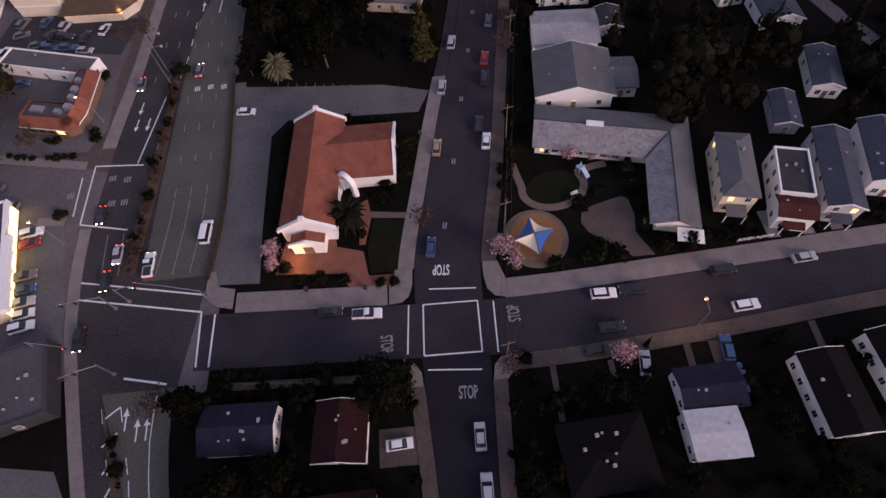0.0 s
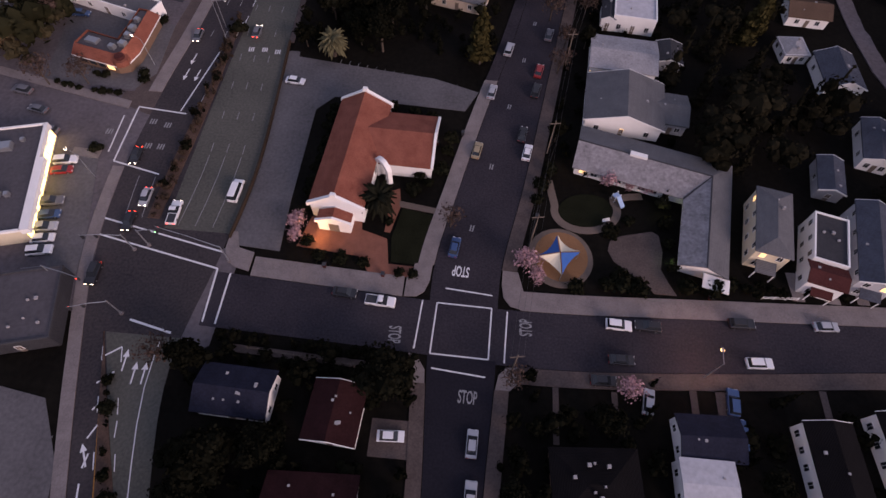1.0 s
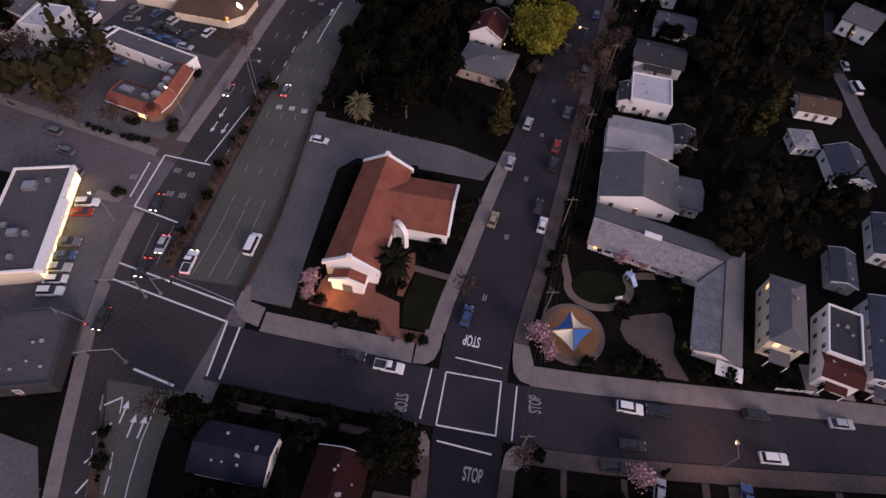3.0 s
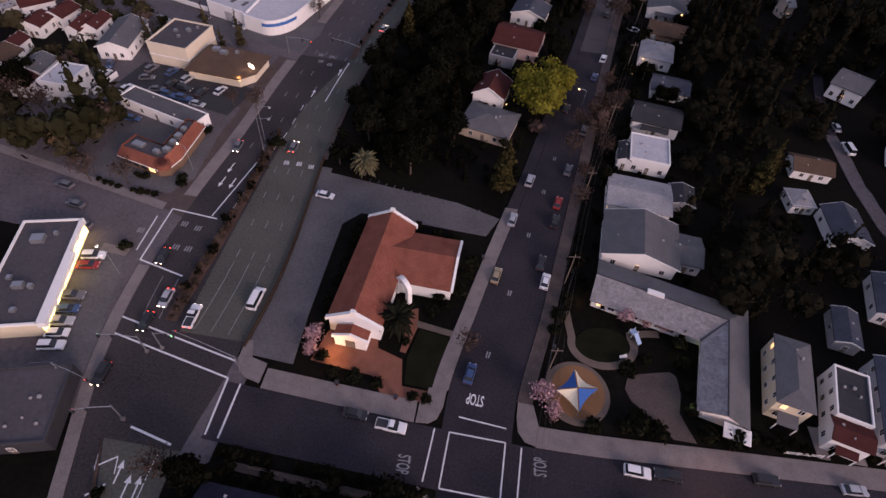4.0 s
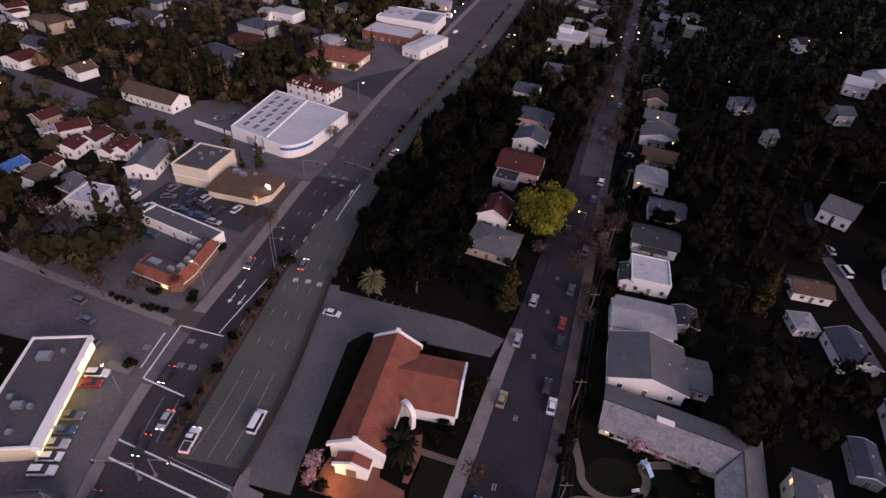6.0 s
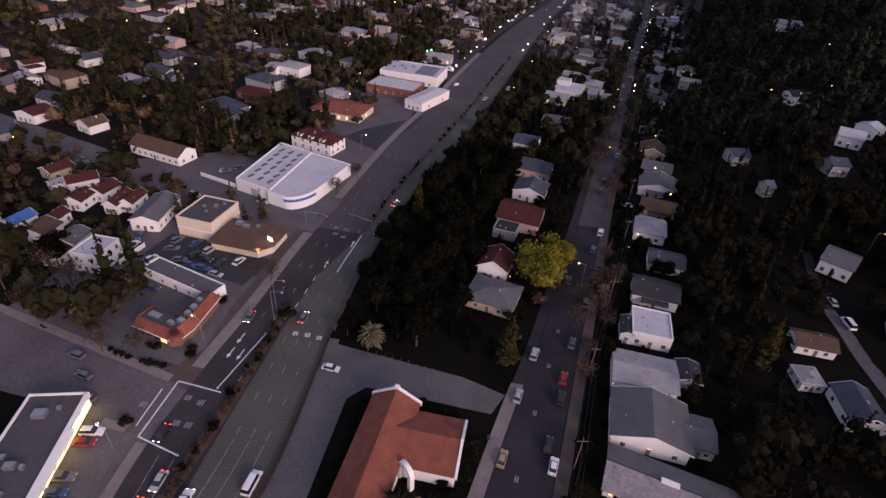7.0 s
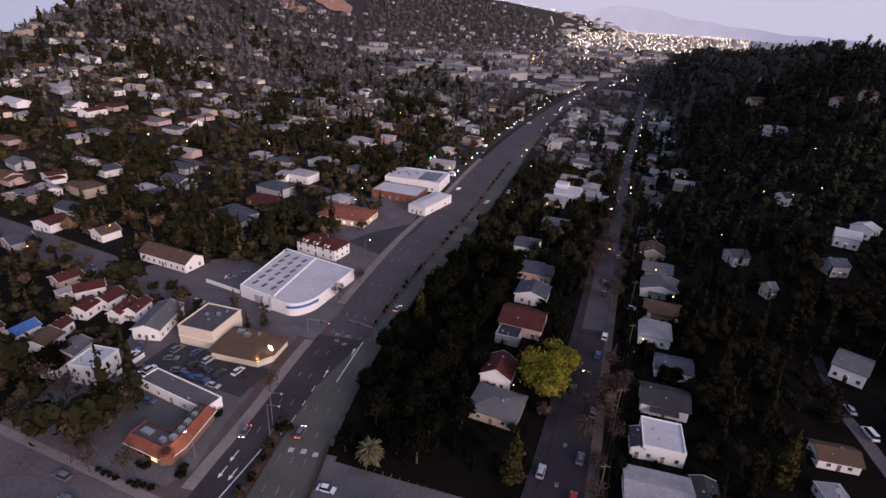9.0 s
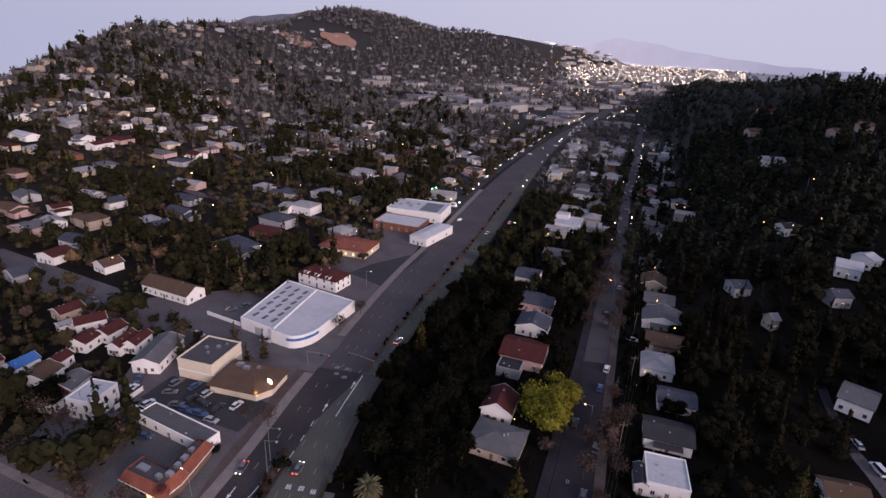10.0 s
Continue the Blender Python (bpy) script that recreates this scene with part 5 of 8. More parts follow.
    rng = np.random.default_rng(seed)
    for yy in np.arange(y0, y1, step_m):
        for xx in np.arange(x0, x1, step_m):
            x, y = xx + rng.uniform(-0.45, 0.45) * step_m, yy + rng.uniform(-0.45, 0.45) * step_m
            kind, s, keep = kinds[rng.choice(len(kinds), p=np.array(weights) / sum(weights))], rng.uniform(lo, hi), rng.uniform()
            if keep < density and free(x, y, gap) and (test is None or test(x, y)):
                plant(kind, x, y, s)


# open ground that stays free of trees
FOOT.extend([(-26.1, 67.4, 8), (-25.9, 75.0, 8), (-25.6, 82.3, 8), (-13.1, 80.1, 8), (-25.7, 59.3, 7), (-39.7, 60.5, 7), (-38.9, 75.0, 7), (-40.4, 90.5, 8), (-29.0, 99.8, 8), (-15.1, 98.9, 8), (-4.7, 96.1, 6), (-9.5, 58.1, 8), (18.6, 59.8, 10), (30.9, 59.9, 10), (25.1, 70.6, 6)])
FOOT.extend([(-81.7, 62.0, 9), (-79.6, 49.2, 7), (-93.4, 102.3, 9), (-96.7, 132.9, 9), (-84.7, 133.0, 8), (-112.6, 134.5, 6), (-84.0, 110.6, 8), (-72.2, 17.6, 10), (-80.2, 6.1, 12), (-113.9, 181.5, 10), (-120.5, 189.8, 10), (-81.7, 245.6, 10), (-68.8, 280.0, 10), (-53.3, 360.8, 12), (-32.6, 395.2, 12), (-128.4, 193.4, 8), (-110.2, 190.6, 8), (-12.0, 20.1, 3.5)])

# named trees
plant(LIME, 6.2, 146.0, 1.25)
plant(LIME, 11.6, 157.5, 1.0)
FOOT.extend([(6.5, 146.0, 6.0), (13.3, 168.0, 5.0)])
plant(PALM[1], -18.2, 64.2)
plant(PALM[0], -36.0, 108.6)
for x, y, q in ((15.2, 216.7, 1.1), (11.6, 231.0, 1.0), (20.1, 258.6, 1.1), (24.3, 278.8, 1.0), (6.9, 189.6, 0.8), (-14.0, 153.2, 0.9), (-16.4, 180.2, 1.1)):
    plant(BROAD[2], x, y, q)
plant(CONES[0], -0.6, 109.6, 1.2)
plant(CONES[0], 65.4, 123.6, 1.15)
plant(CONES[0], 68.6, 128.4, 1.05)
FOOT.extend([(-36.0, 108.6, 3.5), (-0.6, 109.6, 2.5), (69.0, 124.0, 3.5), (97.9, 117.2, 3), (96.0, 131.0, 3), (103.1, 101.5, 3), (95.0, 144.5, 3), (96.0, 124.1, 3), (100.6, 108.5, 3), (95.5, 172.5, 2), (79.0, 123.3, 5), (81.7, 125.1, 4), (75.9, 114.4, 4), (83.6, 103.4, 4), (87.7, 105.4, 4)])
for x, y, s in ((-33.8, 59.3, 0.8), (-33.7, 56.3, 0.6), (11.2, 54.5, 1.0), (13.2, 51.7, 0.7), (27.9, 75.6, 0.85), (32.5, 75.1, 0.6), (36.1, 74.3, 0.6), (28.9, 31.7, 0.9)):
    plant(PINK, x, y, s)
for x, y, s in ((-3.8, 62.0, 0.8), (19.3, 138.6, 1.0), (16.8, 127.7, 1.0), (28.0, 147.1, 1.1), (31.0, 153.7, 0.9), (32.8, 215.0, 1.0), (29.6, 236.5, 1.2), (35.2, 249.4, 1.2), (39.3, 264.1, 1.2), (45.3, 305.3, 1.2), (25.7, 130.1, 0.9), (-24.8, 172.7, 1.0), (-50.6, 30.3, 0.9), (9.0, 40.5 - 9, 0.7), (-91.0, 92.9, 0.9), (-99.7, 91.6, 1.0), (-124.6, 112.6, 1.1), (-134.4, 116.5, 1.2), (-140.7, 106.9, 1.2), (-127.4, 100.5, 1.0), (-71.9, 128.0, 0.9), (-78.9, 128.4, 0.7), (-71.1, 184.7, 0.9), (-67.8, 200.0, 0.8)):
    plant(BARE[0], x, y, s)
# church garden
for x, y, k, s in ((-33.1, 63.5, 0, 0.88), (-33.3, 66.7, 0, 1.02), (-33.3, 69.9, 1, 0.95), (-33.1, 72.9, 0, 1.02), (-32.8, 75.7, 0, 1.02), (-32.7, 78.5, 1, 0.95), (-32.6, 81.2, 0, 1.02), (-32.6, 84.2, 0, 1.22), (-32.5, 87.5, 0, 1.29), (-32.2, 90.5, 0, 1.02), (-12.3, 70.1, 1, 1.1), (-9.1, 71.9, 0, 1.0), (-6.9, 75.7, 1, 1.2), (-5.7, 80.4, 0, 1.2), (-5.6, 84.7, 1, 1.1), (-11.2, 73.8, 0, 1.2), (-28.5, 52.6, 1, 0.9), (-24.2, 52.6, 1, 1.0), (-19.8, 52.0, 1, 0.8), (-31.3, 55.7, 1, 0.9), (-12.6, 50.6, 1, 0.7), (-10.1, 50.6, 1, 0.7), (-16.1, 61.6, 0, 0.8), (-18.1, 68.3, 0, 1.1), (-14.1, 90.6, 0, 1.2), (-10.3, 89.8, 1, 1.2), (-19.5, 92.1, 0, 1.2)):
    plant(BUSH[k], x, y, s)
# school garden
for x, y, k, s in ((13.5, 69.8, 0, 1.2), (14.3, 73.7, 1, 1.2), (16.0, 77.5, 0, 1.3), (27.9, 63.8, 1, 1.2), (31.6, 66.4, 0, 1.0), (29.4, 52.3, 1, 1.7), (32.4, 51.5, 1, 1.4), (26.3, 51.6, 0, 1.2), (20.6, 50.8, 1, 1.1), (39.1, 66.7, 0, 1.3), (39.1, 61.8, 0, 1.0), (39.4, 56.8, 0, 1.2), (39.2, 71.0, 0, 1.4), (41.6, 52.3, 0, 1.6), (45.8, 52.2, 0, 1.7), (49.5, 53.8, 0, 1.5)):
    plant(BUSH[k], x, y, s)
# avenue verges
plant(BUSH[0], -60.6, 114.5, 1.6)
for i, (x, y) in enumerate([(-58.6, 25.6), (-57.3, 21.1), (-53.5, 11.1), (-52.0, 7.6)]):
    plant(BUSH[i % 2], x, y, 0.9)
for i, y in enumerate((108, 117, 133, 142, 151, 163, 208, 226, 240, 258, 276, 300)):
    plant(BARE[i % 2], ss_r(y) + 1.8 + (i % 3) * 0.5, y + (i * 5 % 4), 0.9 + 0.12 * (i % 4))
for i, y in enumerate((214, 231, 246, 258, 270, 284, 298, 312, 330, 350, 372, 398)):
    plant(BARE[(i + 1) % 2], ss_l(y) - 1.6 - (i % 2) * 0.6, y, 0.95 + 0.12 * (i % 3))

# planted islands before the red-roofed restaurant and the lit shop
for i, (x, y, q) in enumerate(((-89.9, 95.7, 0.7), (-87.9, 95.8, 0.8), (-98.1, 92.4, 0.6), (-96.2, 91.9, 0.55), (-94.3, 91.5, 0.6), (-92.5, 91.1, 0.55), (-88.4, 90.7, 0.6), (-86.6, 90.6, 0.7), (-84.8, 90.5, 0.6), (-83.0, 90.5, 0.6), (-78.8, 97.0, 1.1), (-78.4, 95.1, 0.9), (-80.5, 73.7, 1.2), (-81.1, 116.2, 0.9))):
    plant(BUSH[i % 2], x, y, q)
plant(BROAD[1], -134.0, 119.0, 1.1)
plant(BROAD[0], -139.0, 126.0, 0.9)
FOOT.extend([(-124.0, 117.0, 6.0), (-121.0, 111.0, 5.0), (-116.0, 122.0, 5.0), (-132.0, 126.0, 4.0), (-146.0, 131.0, 4.5), (-159.0, 135.0, 4.0), (-134.0, 147.0, 4.5), (-148.0, 150.5, 4.5), (-162.0, 159.0, 4.5), (-119.0, 137.0, 4.0), (-112.0, 146.0, 4.0), (-151.0, 189.0, 5.0), (-141.0, 187.0, 5.0), (-160.0, 191.0, 5.0), (-93.0, 216.0, 5.0)])
W4, W6 = (4, 3, 3, 2), (4, 3, 3, 2, 0.5, 1.2)
KINDS6 = BROAD + CONES
scatter(101, -46, 20, 112, 236, 7.0, KINDS6, W6, test=lambda x, y: av_r(y) + 3.5 < x < ss_l(y) - 5 and (x < ss_l(y) - 30 or (int(x * 7) + int(y * 3)) % 3 == 0), density=0.97, gap=2.4)
scatter(102, -43, -7, -30, 34, 6.4, BROAD, W4, test=lambda x, y: x > av_r(y) + 3.5, gap=2.8, lo=0.7, hi=1.05)
scatter(103, 10, 95, -20, 33, 7.6, BROAD, W4, lo=0.5, hi=0.85, density=0.7, gap=2.2)
scatter(105, 12, 60, 84, 240, 7.4, BROAD, W4, lo=0.45, hi=0.75, density=0.7, test=lambda x, y: ss_r(y) + 4.5 < x < ss_r(y) + 26, gap=1.6)
for ob in PROTO:
    if ob.name not in USED:
        plant(ob, -112.0 + 2 * PROTO.index(ob), 95.0, 0.6)


# ---- woods too many to count ----
def variants(seed, detail, cones=2):
    """Low and high leafed crowns as arrays, broad ones and narrow ones."""
    rng = np.random.default_rng(seed)
    out = []
    for i in range(8):
        if i < 8 - cones:
            r, h = rng.uniform(3.2, 5.0), rng.uniform(6.5, 10.5)
            lobes = crown_lobes(rng, r, h * 0.85, h * 0.12, 5 if detail > 60 else 2)
        else:
            r, h = rng.uniform(1.8, 2.6), rng.uniform(10, 14)
            lobes = [(rng.uniform(-0.3, 0.3), rng.uniform(-0.3, 0.3), h * (0.14 + 0.19 * k), r * (1.05 - 0.23 * k), r * (1.05 - 0.23 * k), h * 0.13) for k in range(5 if detail > 60 else 4)]
        out.append(leaf_arrays(rng, lobes, detail, 0.30 if detail > 180 else 0.46 if detail > 60 else 0.7 if detail > 30 else 0.9, 0.74, jitter=0.42))
    return out


def woods(name, label, spots, seed, detail, material, cones=2):
    """Joins many trees into one object; spots are x, y, scale."""
    rng = np.random.default_rng(seed)
    kinds = variants(seed, detail, cones)
    vs, fs, k = [], [], 0
    for x, y, s in spots:
        v, f = kinds[int(rng.integers(len(kinds)))]
        a = rng.uniform(0, 6.28)
        c, q = math.cos(a) * s, math.sin(a) * s
        p = v @ np.array([[c, q, 0], [-q, c, 0], [0, 0, s]]) + np.array([x, y, land(x, y) - 0.4])
        vs.append(p)
        fs.extend(tuple(i + k for i in face) for face in f)
        k += len(p)
    return tagged(part(name, geo_of(np.concatenate(vs), fs), M[material]), label, "trees", kind="stuff")


def spots_in(seed, x0, x1, y0, y1, step_m, test, density=1.0, lo=0.75, hi=1.2, gap=1.0):
    rng = np.random.default_rng(seed)
    out = []
    for yy in np.arange(y0, y1, step_m):
        for xx in np.arange(x0, x1, step_m):
            x, y = xx + rng.uniform(-0.48, 0.48) * step_m, yy + rng.uniform(-0.48, 0.48) * step_m
            if rng.uniform() < density and test(x, y) and free(x, y, gap):
                out.append((x, y, rng.uniform(lo, hi)))
    return out


# ---- road markings ----
def line(path, width, z=0.02):
    """A painted line along points."""
    g = Geo()
    for (x0, y0), (x1, y1) in zip(path, path[1:]):
        d = Vector((x1 - x0, y1 - y0, 0)).normalized()
        s = Vector((-d.y, d.x, 0)) * width / 2
        a, b = Vector((x0, y0, z)) , Vector((x1, y1, z))
        g.face(a - s, b - s, b + s, a + s)
    return g


def marking(path, width=0.3, material="paint", label="white painted road line"):
    return structure("road_marking", line(path, width), M[material], label, "road marking")


def avenue_line(y0, y1, off, width=0.16, dash=0, gap=0, side="r", material="paint"):
    at = (lambda y: av_r(y) - off) if side == "r" else (lambda y: av_l(y) + off)
    g, y = Geo(), y0
    while y < y1:
        e = min(y1, y + (dash or 6))
        h = line([(at(y), y), (at(e), e)], width)
        k = len(g.v)
        g.v.extend(h.v)
        g.f.extend(tuple(i + k for i in f) for f in h.f)
        y = e + gap
    return tagged(structure("road_marking", g, M[material], "dashed white lane line" if gap else "white painted lane line", "road marking"))


for off in (3.9, 7.4, 10.8):
    avenue_line(76, 150, off, 0.13, 2.4, 7.0, material="paint_worn")
    avenue_line(57, 75, off, 0.13, material="paint_worn")
    avenue_line(160, 420, off, 0.15, 2.4, 10.0, material="paint_worn")
for off in (3.8, 7.2):
    avenue_line(-40, 34, off, 0.17, 2.6, 6.0, "l")
    avenue_line(112, 420, off, 0.15, 2.4, 10.0, "l", "paint_worn")
    avenue_line(58, 68, off, 0.14, 0, 0, "l", "paint_worn")
avenue_line(90, 118, 10.0, 0.32, 0, 0, "l")
avenue_line(137, 159, 16.0, 0.3, 0, 0, "l")
avenue_line(118, 137, 10.6, 0.18, 2.6, 4.0, "l")
marking([(-73.3, 57.3), (-47.0, 51.8)], 0.35)
marking([(-72.6, 53.5), (-47.0, 48.2)], 0.35)
marking([(-47.0, 48.2), (-46.6, 37.4)], 0.35)
marking([(-44.3, 47.5), (-44.2, 37.2)], 0.35)
marking([(-59.5, 36.6), (-51.4, 34.8)], 0.4)
marking([(-76.8, 87.0), (-65.6, 86.0)], 0.35)
marking([(-76.8, 87.0), (-76.4, 71.3)], 0.35)
marking([(-76.4, 71.3), (-65.7, 68.8)], 0.35)
marking([(-79.1, 84.1), (-78.5, 73.6)], 0.3)
marking([(-63.5, 110.6), (-67.1, 86.7)], 0.3)
# crossing beside the school
for a, b in (((-4.9, 45.2), (5.2, 45.0)), ((5.2, 45.0), (5.0, 35.2)), ((5.0, 35.2), (-5.3, 35.4)), ((-5.3, 35.4), (-4.9, 45.2)), ((-7.6, 45.4), (-8.2, 36.0)), ((8.1, 44.6), (7.8, 34.8)), ((-3.6, 48.3), (5.2, 47.6)), ((-4.8, 32.8), (4.6, 32.0))):
    marking([a, b], 0.26)
for k in range(7):
    marking([(-58.9 + k * 1.12 * 0.5 - k * 0.2, 31.5 - k * 4.4), (-61.8 + k * 1.05, 29.3 - k * 4.4)], 0.28)
avenue_line(-35, 33, 3.3, 0.16)
avenue_line(-35, 22, 6.6, 0.16, 2.6, 6.0)


def word(text, x, y, rz, size, stretch=1.0, material="paint"):
    """Letters painted on the road, laid flat."""
    cu = bpy.data.curves.new("lettering", "FONT")
    cu.offset = 0.025
    cu.body, cu.size, cu.align_x, cu.align_y = text, size, "CENTER", "CENTER"
    tmp = bpy.data.objects.new("lettering", cu)
    scene.collection.objects.link(tmp)
    me = bpy.data.meshes.new_from_object(tmp.evaluated_get(bpy.context.evaluated_depsgraph_get()))
    bpy.data.objects.remove(tmp)
    me.materials.clear()
    me.materials.append(M[material])
    ob = new("road_lettering", me)
    ob.matrix_basis = pose(x, y, 0.024, 0, 0, rz) @ Matrix.Diagonal((1, stretch, 1, 1))
    return tagged(ob, "white letters painted on the asphalt: " + text, "road marking", kind="structure")


word("STOP", -1.0, 52.2, 176, 1.35, 2.3)
word("STOP", -12.0, 38.3, -88, 1.35, 2.3, "paint_worn")
word("STOP", 11.6, 41.8, 92, 1.35, 2.3, "paint_worn")
word("STOP", 1.8, 28.2, -2, 1.35, 2.3, "paint_worn")


def bars(x, y, rz, n=3, w=1.8, material="paint_worn"):
    """Worn pavement words that cannot be read, as plain bars."""
    c = Matrix.Rotation(radians(rz), 3, "Z")
    for i in range(n):
        p = c @ Vector(((i - (n - 1) / 2) * w / n, 0, 0))
        d = c @ Vector((0.05 * (i % 2), 0.75, 0))
        marking([(x + p.x - d.x, y + p.y - d.y), (x + p.x + d.x, y + p.y + d.y)], w / n * 0.55, material, "worn white pavement lettering")


for x, y in ((-56.7, 108.5), (-53.4, 108.7), (-50.1, 108.3)):
    bars(x, y, 4, 3, 1.5, "paint")
for x, y in ((-72.0, 83.0), (-68.5, 82.3), (-70.7, 76.1), (-67.9, 76.1), (-80.5, 79.2), (-62.5, 157.9), (-59.3, 156.6), (-63.6, 161.6), (-59.9, 161.4)):
    bars(x, y, 0, 3, 1.7)
for y in (62.0, 78.0, 96.0, 112.0, 126.0):
    bars(0.5 * (ss_l(y) + ss_r(y)) - 1.3, y, -8, 2, 1.0)


def arrow(x, y, rz, s=1.0, material="paint"):
    g = Geo().face((-0.12, -1.6, 0.022), (0.12, -1.6, 0.022), (0.12, 0.6, 0.022), (-0.12, 0.6, 0.022)).face((-0.5, 0.6, 0.022), (0.5, 0.6, 0.022), (0, 1.8, 0.022))
    ob = structure("road_marking", g, M[material], "white painted lane arrow", "road marking")
    ob.matrix_basis = pose(x, y, 0, 0, 0, rz) @ Matrix.Scale(s, 4)


for x, y, r in ((-69.6, 98.4, 176), (-66.9, 98.3, 176), (-69.5, 103.7, 176), (-57.5, 29.1, 4), (-55.2, 27.1, 4), (-53.5, 27.2, 4), (-58.0, 13.5, 30), (-59.5, 140.0, 0), (-55.0, 153.0, 0)):
    arrow(x, y, r, 1.15)

# medians with planting soil
strip("median_south", lambda y: av_l(y) + 4.3 - max(0, y - 10) * 0.02, lambda y: av_l(y) + 7.6 - max(0, y - 6) * 0.14, span(-50, 34, 3), 0.16, M["soil"], "narrow planted median with brown soil", "median", thick=0.2)
strip("median_middle", lambda y: -63.6 + 0.6 * math.sin(y / 13), lambda y: -61.4 + 0.4 * math.sin(y / 11), span(58, 119, 3), 0.16, M["soil"], "narrow planted median with brown soil", "median", thick=0.2)
strip("median_north", lambda y: av_l(y) + 0.69 * (av_r(y) - av_l(y)), lambda y: av_l(y) + 0.77 * (av_r(y) - av_l(y)), span(162, 420, 4), 0.16, M["soil"], "narrow planted median with brown soil", "median", thick=0.2)

# gardens and yards
def patch(name, ring, z, material, label, category="ground", low=-0.06):
    return structure(name, Geo().slab(ring, low, z), M[material], label, category)


patch("ground_lawn", [(-14.6, 52.8), (-7.4, 52.6), (-5.7, 64.0), (-13.9, 65.4), (-15.2, 58.3)], 0.09, "lawn", "dark clipped lawn beside the church", "lawn")
patch("pavement_brick_court", [(-33.3, 54.6), (-20.9, 53.5), (-18.4, 49.9), (-10.4, 49.9), (-10.2, 52.2), (-15.0, 52.4), (-16.0, 57.9), (-21.2, 59.5), (-21.6, 61.8), (-31.7, 61.7)], 0.06, "brick", "red brick paved court before the church", "pavement")
patch("pavement_brick_path", [(-16.8, 59.5), (-15.6, 59.4), (-14.3, 65.9), (-15.0, 70.3), (-16.5, 69.5)], 0.07, "brick", "brick garden path", "pavement")
patch("pavement_cross_path", [(-14.5, 65.7), (-6.1, 64.6), (-5.8, 65.9), (-14.7, 67.2)], 0.08, "path", "narrow paved garden path", "pavement")
structure("pavement_play_ring", Geo().disc(18.0, 57.0, -0.06, 0.05, 6.4, 6.6, k=40), M["path"], "pale path ringing the play surface", "path")
structure("ground_play_circle", Geo().disc(18.2, 57.3, -0.05, 0.075, 5.2, 5.5, k=40), M["sand"], "round tan play surface under the shade sail", "playground")
def ribbon(name, pts, width, z, material, label, category):
    """A flat winding band along points, with mitred joints."""
    g = Geo()
    for i, (x, y) in enumerate(pts):
        a, b = Vector(pts[max(i - 1, 0)]), Vector(pts[min(i + 1, len(pts) - 1)])
        d = (b - a).normalized()
        sx, sy = -d.y * width / 2, d.x * width / 2
        g.v.extend([(x - sx, y - sy, z), (x + sx, y + sy, z), (x + sx, y + sy, -0.06), (x - sx, y - sy, -0.06)])
    for i in range(len(pts) - 1):
        for j in range(4):
            e = (j + 1) % 4
            g.f.append((4 * i + j, 4 * i + 4 + j, 4 * i + 4 + e, 4 * i + e))
    g.f.extend([(0, 1, 2, 3), (4 * len(pts) - 1, 4 * len(pts) - 2, 4 * len(pts) - 3, 4 * len(pts) - 4)])
    return structure(name, g, M[material], label, category)


def oval(cx, cy, rx, ry, tilt, a0, a1, k=28):
    c, q = math.cos(radians(tilt)), math.sin(radians(tilt))
    out = []
    for i in range(k + 1):
        a = radians(a0 + (a1 - a0) * i / k)
        u, v = rx * math.cos(a), ry * math.sin(a)
        out.append((cx + c * u - q * v, cy + q * u + c * v))
    return out


ribbon("pavement_school_path", [(16.0, 75.6), (16.4, 73.2)] + oval(23.5, 68.7, 6.5, 4.9, 11, 160, 385) + [(32.6, 73.0), (35.4, 73.4)], 1.6, 0.05, "path", "winding tan garden path round an oval lawn", "path")
structure("ground_oval_lawn", Geo().slab(oval(23.5, 68.7, 5.6, 4.0, 11, 0, 350, 27), -0.06, 0.06), M["lawn"], "dark oval lawn ringed by a garden path", "lawn")
patch("ground_school_court", [(27.4, 59.5), (28.4, 57.2), (31.4, 54.6), (33.6, 53.4), (35.6, 50.9), (39.8, 50.9), (38.6, 53.4), (37.4, 56.2), (38.2, 60.2), (37.8, 64.0), (36.6, 64.8), (30.4, 63.2), (28.0, 61.8)], 0.05, "concrete_old", "grey paved school court", "court")
for i, (x, y) in enumerate([(61.7, 52.0), (68.3, 52.0), (73.8, 52.4)]):
    patch("ground_drive", [(x, y), (x + 2.2, y), (x + 2.0, y + 6.0), (x - 0.2, y + 6.0)], 0.05, "concrete", "concrete front drive", "drive")
for x0, x1, y0, y1 in ((16.2, 17.2, 22, 32), (39.6, 40.8, 24, 34), (26.2, 27.2, 26, 31.5), (44.0, 46.8, 22, 34), (-13.6, -7.0, 17.5, 23.5), (35.0, 47.5, 33.2, 34.0), (62.0, 63.2, 18, 35)):
    patch("ground_garden_path", [(x0, y0), (x1, y0), (x1, y1), (x0, y1)], 0.04, "concrete_old", "narrow concrete garden path", "path")
patch("ground_paved_yard", [(-134.1, 98.3), (-104.1, 90.1), (-79.6, 91.7), (-77.0, 128.2), (-113.6, 147.2), (-133.1, 134.8)], 0.02, "street_pink", "worn paved yards and alleys behind the shops", "yard")
patch("ground_paved_back", [(-129.6, 148.1), (-109.9, 160.5), (-85.4, 154.2), (-78.4, 160.7), (-105.6, 173.5), (-134.9, 178.8)], 0.02, "street_pink", "worn paved back yards", "yard")
